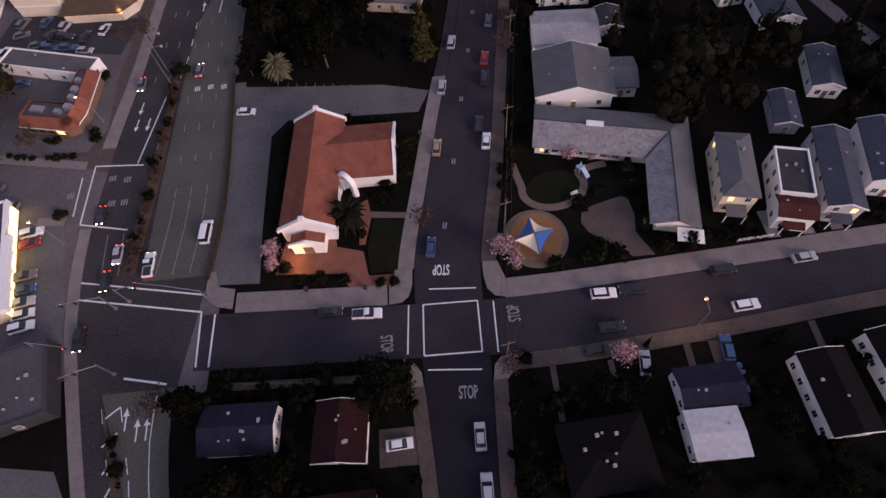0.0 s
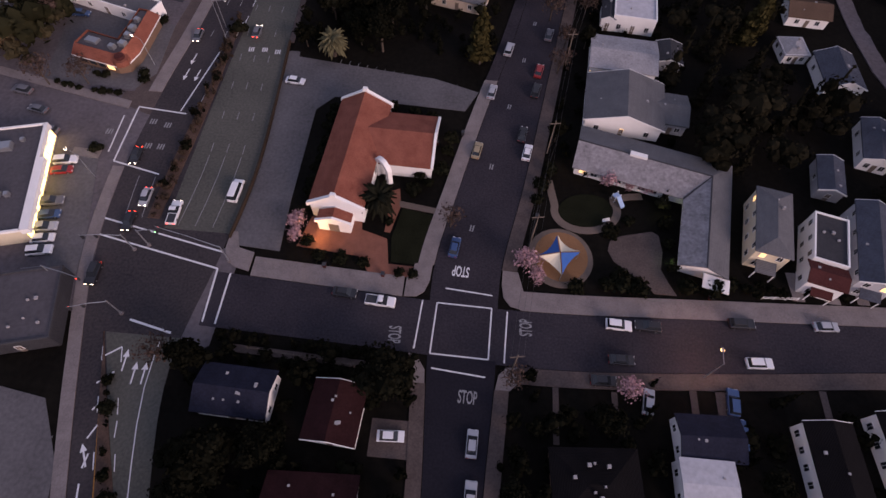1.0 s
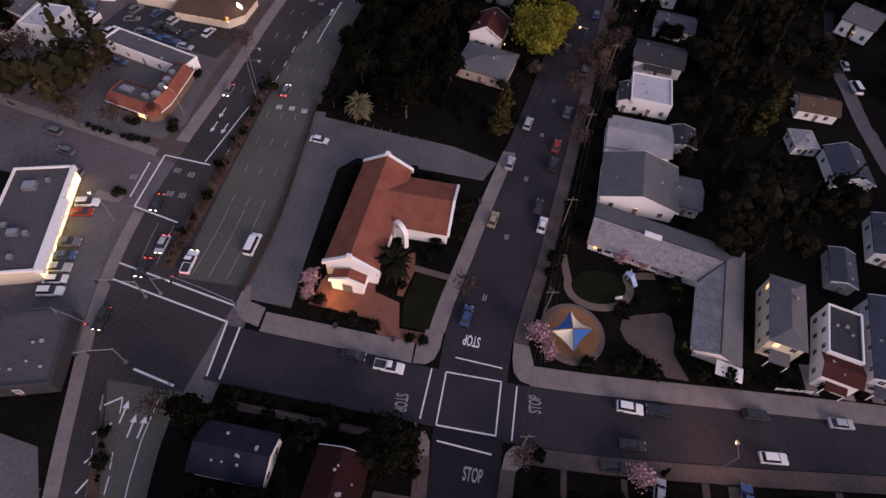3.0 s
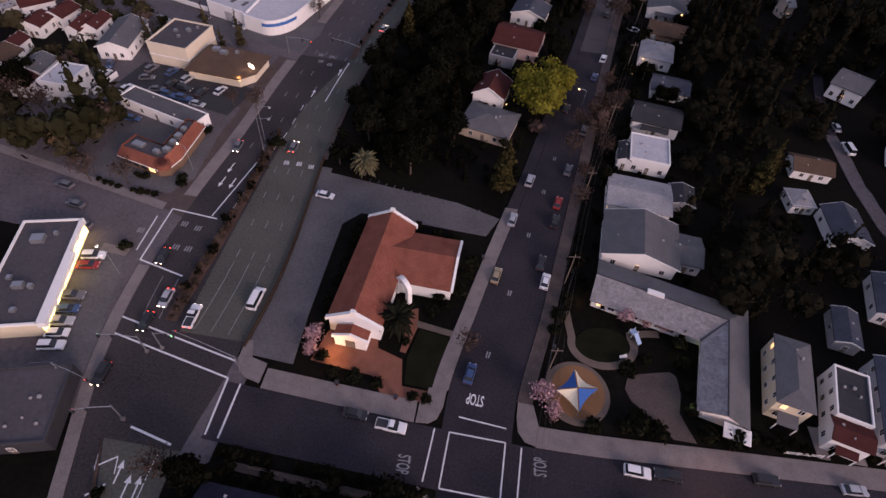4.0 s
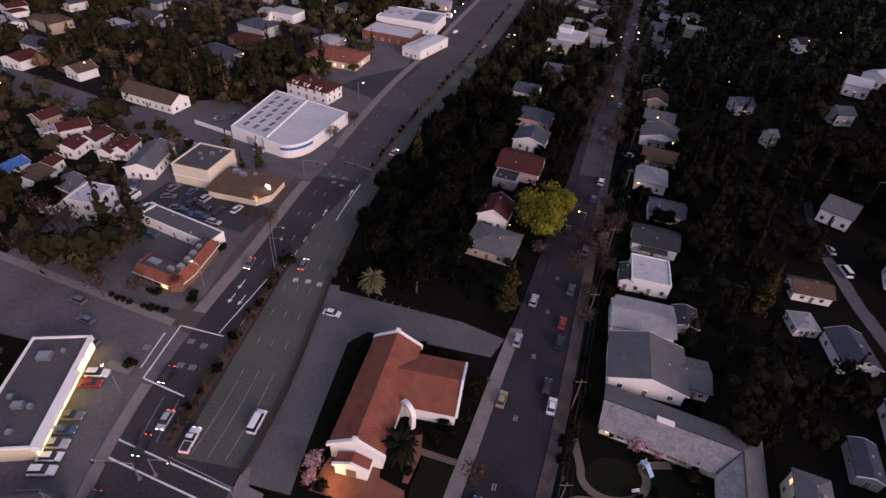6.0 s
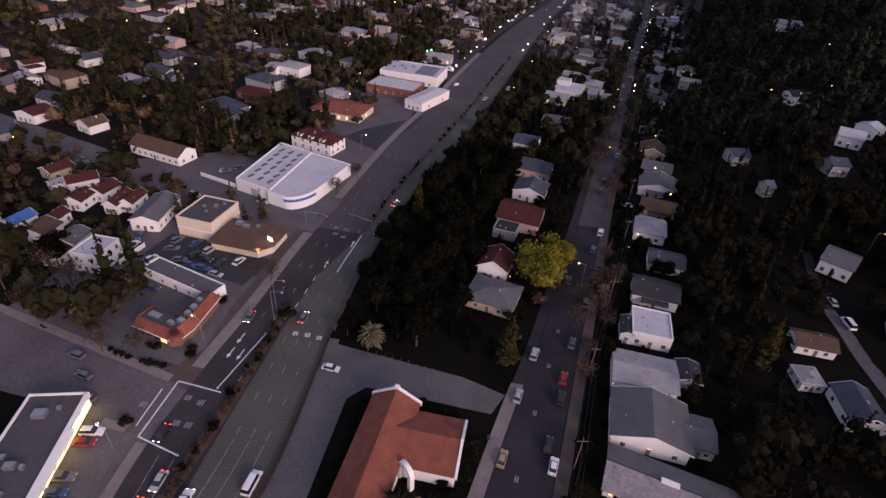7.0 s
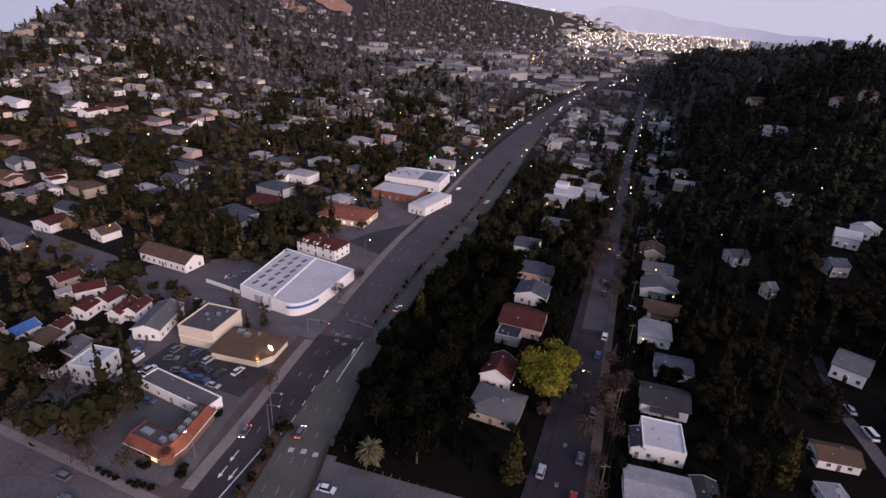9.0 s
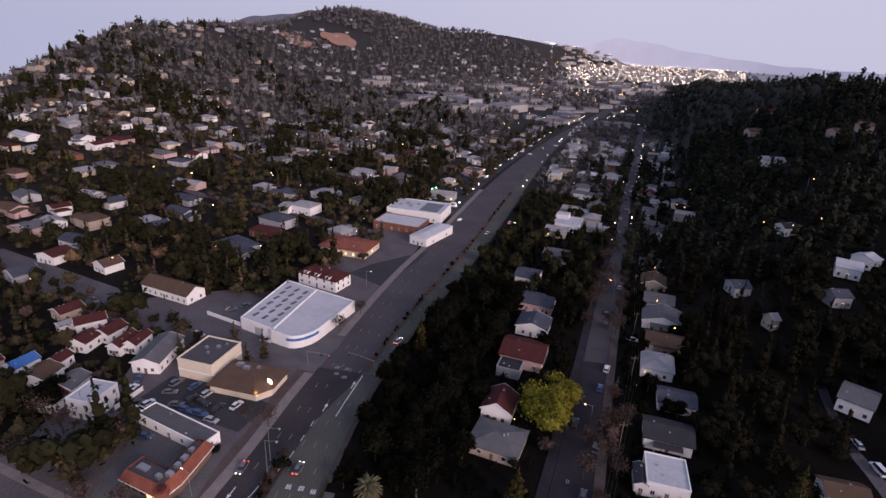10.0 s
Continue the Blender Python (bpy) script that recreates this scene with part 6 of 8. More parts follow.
patch("ground_store_apron", [(-105.6, 169.2), (-71.3, 161.0), (-67.8, 172.5), (-67.8, 200.0), (-74.3, 205.4), (-78.3, 174.1), (-105.7, 180.1)], 0.028, "lot", "paved apron round the white store", "yard")
patch("ground_paved_corner", [(-114, 157), (-92, 154), (-70, 150), (-67, 168), (-70, 186), (-84, 169), (-112, 180)], -0.008, "street_pink", "worn asphalt at the mouth of a side road", "ground")
patch("ground_paved_square", [(-176, 176), (-128, 158), (-112, 152), (-72, 140), (-66, 152), (-64, 190), (-76, 212), (-100, 214), (-132, 206), (-160, 190)], -0.014, "street_pink", "broad worn asphalt where the side road meets the yards", "ground")
patch("ground_small_lawn", [(-176, 196), (-168, 190), (-160, 193), (-163, 203), (-174, 203)], 0.03, "lawn", "small dark lawn beside the long white building", "lawn")
patch("ground_paved_verge", [(-82, 88), (-71.5, 84), (-70.5, 104), (-70.0, 140), (-68.5, 160), (-76, 160), (-79, 120)], -0.002, "concrete_old", "worn paving beside the avenue", "ground")
patch("ground_paved_alley", [(-122, 112), (-116, 110), (-103, 137), (-112, 160), (-118, 160), (-110, 138)], 0.015, "street_pink", "worn asphalt alley between cottages and shops", "ground")
patch("car_park_shop", [(-87.8, 72.0), (-80.0, 72.1), (-74.8, 54.1), (-72.8, 44.4), (-78.0, 43.7), (-86.0, 57.4)], 0.04, "lot", "paved forecourt of the lit shop", "car park")
patch("car_park_south_shop", [(-90.1, -29.4), (-52.0, -29.8), (-62.0, 12.0), (-68.1, 21.7), (-92.5, 25.4)], 0.04, "lot", "grey car park beside the avenue", "car park")
patch("car_park_restaurant", [(-101.8, 93.2), (-80.0, 92.0), (-76.6, 97.9), (-78.0, 115.1), (-106.2, 118.7)], 0.04, "lot", "grey car park round the red-roofed restaurant", "car park")
patch("car_park_yellow", [(-115.7, 131.6), (-79.2, 124.0), (-76.6, 137.9), (-94.2, 143.1), (-113.7, 143.8)], 0.04, "lot_dark", "dark car park beside the yellow building", "car park")
patch("car_park_north", [(-86.2, 239.0), (-67.3, 228.5), (-57.6, 262.8), (-55.1, 278.8), (-79.3, 252.3)], 0.04, "lot_dark", "dark car park by the avenue", "car park")
strip("car_park_avenue_shops", lambda y: av_l(y) - 34, lambda y: av_l(y) - 3.4, span(345, 700, 8), 0.03, M["lot_dark"], "dark paved yards before the avenue shops", "car park")
patch("car_park_store", [(-130.8, 180.9), (-101.7, 180.6), (-107.7, 206.6), (-125.5, 206.3)], 0.04, "lot", "paved yard beside the white store", "yard")


# ---- shade sail ----
def shade_sail():
    ob = thing("shade_sail", 17.3, 56.1, 0, 4, "four-pointed blue and cream shade sail on posts", "shade sail")
    tips = [(0.0, 4.1, 2.6), (3.8, 0.5, 3.0), (0.1, -4.1, 2.6), (-3.8, -0.5, 3.0)]
    for k in range(4):
        a, b = Vector(tips[k]), Vector(tips[(k + 1) % 4])
        c, d = Vector((0, 0, 3.5)), (a + b) * 0.03
        edge = [a.lerp(b, u) - (a + b) * 0.36 * u * (1 - u) for u in (0, 0.2, 0.4, 0.6, 0.8, 1)]
        ring = [c + d] + [p + d for p in edge]
        part("sail_panel", Geo().hull([(p.x, p.y, p.z - 0.03) for p in ring][::-1], [tuple(p) for p in ring][::-1]), M["sail_cream" if k % 2 == 0 else "sail_blue"], ob)
        part("post", Geo().rod((a.x, a.y, 0), (a.x, a.y, a.z + 0.1), 0.07, 0.06, 8), M["metal"], ob)


shade_sail()


# ---- vehicles ----
PAINTS = {}


def paint_of(name, col, rough=0.3):
    if name not in PAINTS:
        PAINTS[name] = mat(name + "_car_paint", col, rough=rough, var=0.06, metal=0.1)
    return PAINTS[name]


COLOURS = {"white": (0.72, 0.72, 0.74), "silver": (0.36, 0.37, 0.40), "black": (0.018, 0.018, 0.022), "red": (0.28, 0.02, 0.02), "blue": (0.03, 0.07, 0.17), "grey": (0.12, 0.12, 0.135), "gold": (0.30, 0.24, 0.15)}
wheel_g = Geo().rod((0, -0.11, 0), (0, 0.11, 0), 0.33, 0.33, 12)
TYRE = wheel_g.mesh("tyre", M["tyre"])
RIM = Geo().rod((0, -0.125, 0), (0, 0.125, 0), 0.2, 0.2, 10).mesh("rim", M["chrome"])
LAMP_OFF = Geo().box(-0.03, -0.2, -0.07, 0.03, 0.2, 0.07).mesh("car_lamp", M["trim"])
LAMP_ON = Geo().box(-0.03, -0.2, -0.07, 0.03, 0.2, 0.07).mesh("car_lamp_lit", M["lit_w"])
TAIL_OFF = Geo().box(-0.03, -0.2, -0.07, 0.03, 0.2, 0.07).mesh("tail_lamp", mat("tail_lamp_plastic", (0.22, 0.02, 0.02), rough=0.3))
TAIL_ON = Geo().box(-0.03, -0.2, -0.07, 0.03, 0.2, 0.07).mesh("tail_lamp_lit", M["lit_r"])
CARS = {}
KINDS = {"car": (4.5, 1.8, 0.78, 1.42, -0.95, 1.25, -1.75, 0.55), "suv": (4.7, 1.9, 0.95, 1.72, -1.0, 1.0, -2.15, 0.65), "van": (5.6, 2.0, 1.05, 2.1, 0.0, 1.7, -2.7, 1.3), "pickup": (5.6, 1.95, 0.95, 1.8, -0.2, 1.35, -0.45, 0.75)}


def car(x, y, rz, colour="silver", kind="car", on=False, label="", z=0.02):
    key = (colour, kind, on)
    if key in CARS:
        ob = copy_thing(CARS[key], pose(x, y, z, 0, 0, rz))
        return tagged(ob, label)
    length, width, waist, top, _, ws, rs, rf = KINDS[kind]
    nm = {"suv": "car", "car": "car", "van": "van", "pickup": "pickup_truck"}[kind]
    ob = thing(nm, x, y, z, rz, label or "parked %s %s with dark windows" % (colour, nm.replace("_", " ")), nm.replace("_", " "))
    a, w = length / 2, width / 2
    pm = paint_of(colour, COLOURS[colour])
    ring = [(-a, 0.32), (-a + 0.1, 0.25), (a - 0.1, 0.25), (a, 0.34), (a, 0.62), (a - 0.2, waist - 0.1), (ws, waist), (rs, waist), (-a + 0.08, waist - 0.04), (-a, waist - 0.2)]
    g = Geo()
    rings = []
    for s, inset in ((-w, 0.08), (-w + 0.1, 0.0), (w - 0.1, 0.0), (w, 0.08)):
        rings.append([(px_ * (1 - inset * 0.25), s, 0.25 + (pz - 0.25) * (1 - inset)) for px_, pz in ring])
    n = len(ring)
    for r in rings:
        g.v.extend(r)
    g.f.append(tuple(range(n)))
    g.f.append(tuple(range(4 * n - 1, 3 * n - 1, -1)))
    for i in range(3):
        for j in range(n):
            q = (j + 1) % n
            g.f.append((i * n + q, i * n + j, (i + 1) * n + j, (i + 1) * n + q))
    body = part("body", g, pm, ob)
    lo = [(ws, -w + 0.1, waist - 0.02), (ws, w - 0.1, waist - 0.02), (rs, w - 0.1, waist - 0.02), (rs, -w + 0.1, waist - 0.02)]
    fx, bx = ws - 0.75 if kind != "van" else ws - 0.5, (rs + 0.55 if kind == "car" else rs + 0.2)
    hi = [(fx, -w + 0.3, top - 0.06), (fx, w - 0.3, top - 0.06), (bx, w - 0.3, top - 0.06), (bx, -w + 0.3, top - 0.06)]
    part("cabin_glass", Geo().hull(lo[::-1], hi[::-1]), M["glass"], body)
    part("roof", Geo().hull([(p[0], p[1], top - 0.058) for p in hi][::-1], [(p[0] * 0.97, p[1] * 0.94, top) for p in hi][::-1]), pm, body)
    if kind == "pickup":
        part("bed", Geo().box(-a + 0.15, -w + 0.2, waist - 0.04, rs - 0.15, w - 0.2, waist + 0.012), M["dark_metal"], body)
    for sx in (-1, 1):
        for sy in (-1, 1):
            wh = part("wheel", TYRE, None, ob, m=pose(sx * length * 0.3, sy * (w - 0.1), 0.33))
            part("rim", RIM, None, wh)
    for sy in (-1, 1):
        part("headlight", LAMP_ON if on else LAMP_OFF, None, body, m=pose(a - 0.02, sy * (w - 0.34), 0.62))
        part("tail_light", TAIL_ON if on else TAIL_OFF, None, body, m=pose(-a + 0.0, sy * (w - 0.34), 0.68))
    CARS[key] = ob
    return ob


AVE = 92
car(-43.4, 98.5, -5, "white", "car", label="white saloon car parked in the church car park")
car(-15.3, 44.3, -3, "white", "pickup", label="white pickup truck parked by the church kerb")
car(-22.1, 45.4, -3, "black", "car", label="black car parked in the shade by the kerb")
car(28.2, 43.7, -2, "white", "suv", label="white car parked by the school kerb")
car(33.5, 44.0, 178, "black", "suv", label="black car parked by the school kerb")
car(28.2, 37.2, 2, "black", "car", label="black car parked opposite the school")
car(24.8, 33.2, 2, "black", "car", label="dark car standing on a front drive")
car(32.2, 30.2, 80, "silver", "car", label="silver car on a garden drive")
car(46.5, 31.5, 84, "blue", "suv", label="blue car on a garden drive")
car(46.6, 26.0, 84, "blue", "van", label="blue van on a garden drive")
car(52.4, 38.8, 4, "white", "suv", label="white car parked opposite the tall houses")
car(66.0, 47.0, 4, "silver", "car", label="silver car parked before the white house")
car(50.7, 46.1, 2, "black", "suv", label="black car parked under the trees")
car(-2.6, 57.0, 82, "blue", "car", label="dark blue car parked beneath a bare tree")
car(-10.2, 20.8, 3, "white", "car", label="white car parked on a concrete drive")
car(3.0, 20.8, 88, "silver", "car", label="silver car parked in the lower side street")
car(3.2, 13.0, 88, "silver", "suv", label="silver car parked in the lower side street")
for x, y, r, c, k in ((0.4, 81.8, 80, "gold", "car"), (2.9, 99.8, 80, "silver", "car"), (6.5, 114.9, 78, "silver", "suv"), (13.9, 108.0, 78, "red", "car"), (13.2, 101.3, 78, "black", "suv"), (10.2, 87.4, 80, "black", "car"), (11.3, 82.3, 80, "white", "car"), (16.5, 121.4, 78, "grey", "car"), (21.2, 140.2, 76, "grey", "suv"), (25.3, 170.1, 76, "blue", "car"), (28.8, 182.7, 76, "white", "suv"), (31.7, 216.3, 78, "black", "car"), (33.2, 227.0, 78, "grey", "car"), (40.9, 206.8, 170, "white", "car"), (42.3, 256.6, 78, "silver", "car"), (49.8, 316.9, 78, "grey", "car"), (16.0, 150.1, 76, "black", "car"), (66.9, 392.5, 78, "white", "car")):
    car(x, y, r, c, k)
for x, y, r, c, k in ((-59.0, 59.5, 92, "white", "pickup"), (-66.0, 62.6, -88, "silver", "car"), (-67.2, 56.6, -88, "black", "car"), (-71.8, 72.8, -88, "black", "car"), (-69.3, 44.7, -88, "black", "suv"), (-70.8, 111.4, -88, "grey", "car"), (-56.7, 114.4, 90, "grey", "car"), (-47.5, 182.9, 75, "silver", "car"), (-26.8, 316.9, 72, "white", "car"), (-14.6, 341.0, 72, "white", "suv")):
    car(x, y, r, c, k, True, "%s %s on the avenue with lamps lit" % (c, k.replace("_", " ") if k != "suv" else "car"))
for i, (x, y) in enumerate([(-85.9, 70.1), (-85.7, 67.5), (-84.2, 59.7), (-83.4, 56.6), (-82.8, 53.7), (-82.1, 51.2), (-81.4, 48.5)]):
    car(x, y, 12, ("white", "red", "grey", "blue", "silver", "white", "white")[i], ("suv", "car")[i % 2], label="%s car parked at the lit shop front" % ("white", "red", "grey", "blue", "silver", "white", "white")[i])
rng = np.random.default_rng(7)
for i, (x, y, r) in enumerate([(-103.1, 140, 70), (-109.6, 140.4, 75), (-103, 130.7, 10), (-93.7, 128.3, -5), (-108.6, 135.6, 15), (-95.7, 132.9, -10), (-90.3, 132, 75), (-97, 137.6, 75), (-85.5, 134.3, 75), (-100, 134, 75), (-89, 126.6, -8), (-98.5, 128.9, -8), (-122.3, 139.6, -70), (-121, 134.4, 80), (-119.6, 128, 75), (-113.2, 119.4, 60), (-112.6, 126, 70), (-112.4, 123, 65), (-111.4, 129, 75), (-175.5, 182.6, -30), (-169.8, 180.8, -30), (-158.9, 178.3, -30), (-163.2, 175.4, -30), (-94.6, 171.1, -12), (-108.5, 174.2, -12), (-120.2, 168.8, -12), (-102.6, 116.4, 0), (-104.5, 88.8, 170), (-98.3, 83.5, 170), (-93.3, 77.8, 170), (-115.6, 194.5, 70), (-119.5, 189.8, 40)]):
    car(x, y, r, ("white", "silver", "black", "grey", "grey", "black", "blue")[int(rng.integers(7))], ("car", "suv")[i % 2], z=0.05)
car(-48.3, 65.9, 88, "white", "van", False, "white van standing at the avenue kerb")
car(96.6, 146.0, 95, "white", "van", False, "white van parked on a lane among trees", z=land(96.6, 146.0) + 0.08)
car(95.6, 155.0, 92, "silver", "car", False, "silver car parked on a lane among trees", z=land(95.6, 155.0) + 0.08)


# ---- poles, lamps and wires ----
def street_lamp(x, y, rz, h=7.5, reach=2.0, glow="lit_w", label="tall street lamp with a lit head", size=0.3):
    ob = thing("street_lamp", x, y, land(x, y), rz, label, "street lamp")
    part("pole", Geo().rod((0, 0, -0.1), (0, 0, h), 0.1, 0.06, 8), M["metal"], ob)
    arm = part("arm", Geo().rod((0, 0, h - 0.1), (reach, 0, h + 0.3), 0.05, 0.04, 6), M["metal"], ob)
    head = part("head", Geo().box(reach - 0.1, -0.16, h + 0.22, reach + 0.6, 0.16, h + 0.4), M["metal"], arm)
    part("lens", Geo().rod((reach + 0.25, 0, h + 0.24), (reach + 0.25, 0, h + 0.24 - size), size, size * 0.55, 10), M[glow], arm)
    return ob


def utility_pole(x, y, rz, h=10.0):
    ob = thing("utility_pole", x, y, land(x, y), rz, "weathered wooden utility pole with a cross-arm", "utility pole")
    part("pole", Geo().rod((0, 0, -0.1), (0, 0, h), 0.16, 0.11, 8), M["wood"], ob)
    part("cross_arm", Geo().box(-1.2, -0.07, h - 0.9, 1.2, 0.07, h - 0.75), M["wood"], ob)
    return ob


def signal_mast(x, y, rz, reach, glow="lit_r"):
    ob = thing("traffic_signal", x, y, 0, rz, "traffic signal on a long curved mast arm", "traffic signal")
    part("pole", Geo().rod((0, 0, 0), (0, 0, 5.6), 0.14, 0.1, 8), M["metal"], ob)
    g = Geo().rod((0, 0, 5.2), (reach * 0.5, 0, 6.0), 0.09, 0.07, 6).rod((reach * 0.5, 0, 6.0), (reach, 0, 6.1), 0.07, 0.05, 6)
    arm = part("mast_arm", g, M["metal"], ob)
    for u in (0.62, 0.97):
        box_ = part("signal_head", Geo().box(reach * u - 0.18, -0.16, 5.0, reach * u + 0.18, 0.16, 6.0), M["dark_metal"], arm)
    part("lamp", Geo().rod((reach * 0.97, -0.17, 5.8), (reach * 0.97, -0.24, 5.8), 0.12, 0.12, 8), M[glow], arm)
    part("foot", Geo().disc(0, 0, 0, 0.25, 0.4, k=10), M["concrete"], ob)


signal_mast(-45.3, 50.0, 168, 13.0)
signal_mast(-64.0, 50.7, 190, 7.0, "lit_g")
signal_mast(-61.4, 37.6, 200, 6.0)
signal_mast(-75.4, 43.1, -14, 8.0)
signal_mast(-61.6, 51.9, 0, 4.0, "lit_g")
signal_mast(-73.9, 160.5, -10, 9.0)
signal_mast(-49.9, 160.4, 170, 10.0)
for x, y, r, g in ((-78.1, 100.6, 160, "lit_w"), (-78.5, 66.8, 160, "lit_w"), (-73.8, 226.7, 0, "lit_w"), (20.4, 150.1, 180, "lit_o"), (38.7, 247.7, 180, "lit_o"), (51.4, 340.3, 180, "lit_w"), (-204.9, 181.2, 0, "lit_o"), (-190.8, 209.7, 0, "lit_o"), (-135.4, 242.3, 0, "lit_w"), (114.9, 180.4, 0, "lit_o"), (154.0, 348.7, 0, "lit_o"), (41.2, 173.1, 180, "lit_o"), (42.5, 35.6, 90, "lit_o"), (87.7, 479.0, 180, "lit_w"), (103.3, 544.7, 180, "lit_w"), (98.4, 538.0, 180, "lit_w")):
    street_lamp(x, y, r, glow=g, label="tall street lamp with a lit %s head" % ("orange" if g == "lit_o" else "white"))
for x, y in ((-63.6, 111.1), (-65.1, 115.7)):
    street_lamp(x, y, 0, 11.0, 3.0, "trim", "tall unlit lamp standard on the median")
POLES = [(8.9, 33.0), (12.2, 59.8), (15.7, 83.1), (20.3, 111.1), (27.7, 140.9), (36.3, 177.9), (42.3, 212.1), (48.1, 252.0), (57.9, 308.3)]
for x, y in POLES:
    utility_pole(x, y, 10)
for (x0, y0), (x1, y1) in zip(POLES, POLES[1:]):
    for s in (-1.0, 0.0, 1.0):
        g = Geo()
        for k in range(7):
            u = k / 6
            x, y, z = x0 + (x1 - x0) * u + s, y0 + (y1 - y0) * u, 9.3 - 2.4 * u * (1 - u)
            g.v.extend([(x - 0.02, y, z - 0.012), (x + 0.02, y, z - 0.012), (x, y, z + 0.023)])
        g.f = [(3 * k + j, 3 * k + (j + 1) % 3, 3 * k + 3 + (j + 1) % 3, 3 * k + 3 + j) for k in range(6) for j in range(3)]
        tagged(part("cable", g, M["dark_metal"]), "thin black overhead cable between utility poles", "cable")


# ---- small lights that the place has ----
def glow(name, x, y, z, watts, col, size=0.4):
    li = bpy.data.lights.new(name, "POINT")
    li.energy, li.color, li.shadow_soft_size = watts, col, size
    new(name, li).location = (x, y, z)


glow("porch_light", -29.4, 56.2, 2.4, 520, (1.0, 0.55, 0.16))
glow("garden_light", 38.5, 68.1, 2.2, 90, (0.75, 0.9, 0.35))
glow("school_light", 38.8, 57.2, 2.0, 70, (0.55, 1.0, 0.5))
glow("school_end_light", 18.6, 78.7, 2.2, 90, (1.0, 0.62, 0.15))
glow("restaurant_light", -82.5, 97.0, 3.0, 260, (1.0, 0.5, 0.18))
glow("shop_light", -84.4, 53.7, 3.2, 1900, (1.0, 0.80, 0.25))
glow("shop_light_north", -87.5, 65.9, 3.2, 1400, (1.0, 0.80, 0.25))
glow("cross_street_lamp", 41.7, 39.6, 6.6, 1100, (1.0, 0.5, 0.2))
glow("yellow_restaurant_light", -84.6, 256.3, 3.2, 900, (1.0, 0.72, 0.2))
glow("corner_lamp", -80.2, 100.4, 7.0, 300, (1.0, 0.85, 0.6))
glow("forecourt_lamp", -80.4, 67.4, 7.0, 300, (1.0, 0.9, 0.7))
glow("side_street_lamp", 18.2, 150.0, 6.8, 260, (1.0, 0.6, 0.3))
glow("diner_light", -80.8, 138.0, 3.4, 260, (1.0, 0.62, 0.22))

# parking bays and forecourt lines
for i in range(9):
    marking([(-84.0 + i * 2.3, 15.5 - i * 0.5), (-82.6 + i * 2.3, 20.0 - i * 0.5)], 0.14, "paint_worn", "thin white parking bay line")
for i in range(8):
    marking([(-86.5 + i * 2.4, -2.0 - i * 0.5), (-85.2 + i * 2.4, 3.0 - i * 0.5)], 0.14, "paint_worn", "thin white parking bay line")
for i in range(9):
    marking([(-80.0 + 0.62 * i - 3.6, 44.6 + i * 2.75), (-80.0 + 0.62 * i + 0.6 - i * 1.2, 45.6 + i * 2.75)], 0.12, "paint_worn", "thin white parking bay line")
for i in range(12):
    marking([(-110.0 + i * 2.6, 136.6 - i * 0.6), (-109.2 + i * 2.6, 141.0 - i * 0.6)], 0.12, "paint_worn", "thin white parking bay line")
for i in range(14):
    marking([(-34.0 + i * 2.2, 107.4 - i * 0.42), (-34.6 + i * 2.2, 103.0 - i * 0.42)], 0.1, "paint_worn", "faint parking bay line")
avenue_line(-40, 30, 4.1, 0.16, 0, 0, "l", "yellow_paint")


# ---- small things beside the streets ----
def bin_cart(x, y, rz, col, label):
    ob = thing("waste_bin", x, y, 0.14, rz, label, "bin")
    part("body", Geo().hull([(-0.26, -0.28, 0.05), (0.26, -0.28, 0.05), (0.26, 0.28, 0.05), (-0.26, 0.28, 0.05)], [(-0.33, -0.36, 1.0), (0.33, -0.36, 1.0), (0.33, 0.36, 1.0), (-0.33, 0.36, 1.0)]), M[col], ob)
    part("lid", Geo().box(-0.35, -0.38, 1.0, 0.35, 0.4, 1.08), M["dark_metal"], ob)
    for s in (-1, 1):
        part("wheel", Geo().rod((s * 0.3 - 0.04, 0.3, 0.12), (s * 0.3 + 0.04, 0.3, 0.12), 0.12, 0.12, 8), M["tyre"], ob)


for x, y, c in ((-26.9, 50.5, "tile_dark"), (-15.6, 49.7, "tile_dark"), (45.7, 50.7, "tile_dark"), (-8.4, 82.9, "tile_dark"), (-3.0, 86.3, "dark_metal"), (13.4, 65.8, "dark_metal")):
    bin_cart(x, y, 0, c, "waste bin with a dark lid on the pavement")


def picket_fence(x0, y0, x1, y1, h, material, label):
    ob = thing("fence", x0, y0, 0, math.degrees(math.atan2(y1 - y0, x1 - x0)), label, "fence")
    n = math.hypot(x1 - x0, y1 - y0)
    k = max(2, round(n / 2.2))
    for i in range(k + 1):
        part("post", Geo().box(n * i / k - 0.06, -0.06, 0, n * i / k + 0.06, 0.06, h + 0.1), M[material], ob)
    for z in (h * 0.35, h * 0.9):
        part("rail", Geo().box(0, -0.03, z - 0.06, n, 0.03, z + 0.06), M[material], ob)


picket_fence(55.6, 51.8, 62.3, 52.2, 1.0, "trim", "low white rail fence before a house")
picket_fence(11.0, 53.9, 15.0, 75.6, 1.5, "dark_metal", "dark metal railing along the school garden")
picket_fence(15.0, 75.6, 18.4, 88.6, 1.5, "dark_metal", "dark metal railing along the school garden")
picket_fence(-37.1, 33.2, -9.5, 31.2, 1.2, "wood", "weathered wooden garden fence")


def board_fence(x0, y0, x1, y1, h, material, label):
    ob = thing("fence", x0, y0, 0, math.degrees(math.atan2(y1 - y0, x1 - x0)), label, "fence")
    n = math.hypot(x1 - x0, y1 - y0)
    k = max(2, round(n / 2.4))
    for i in range(k + 1):
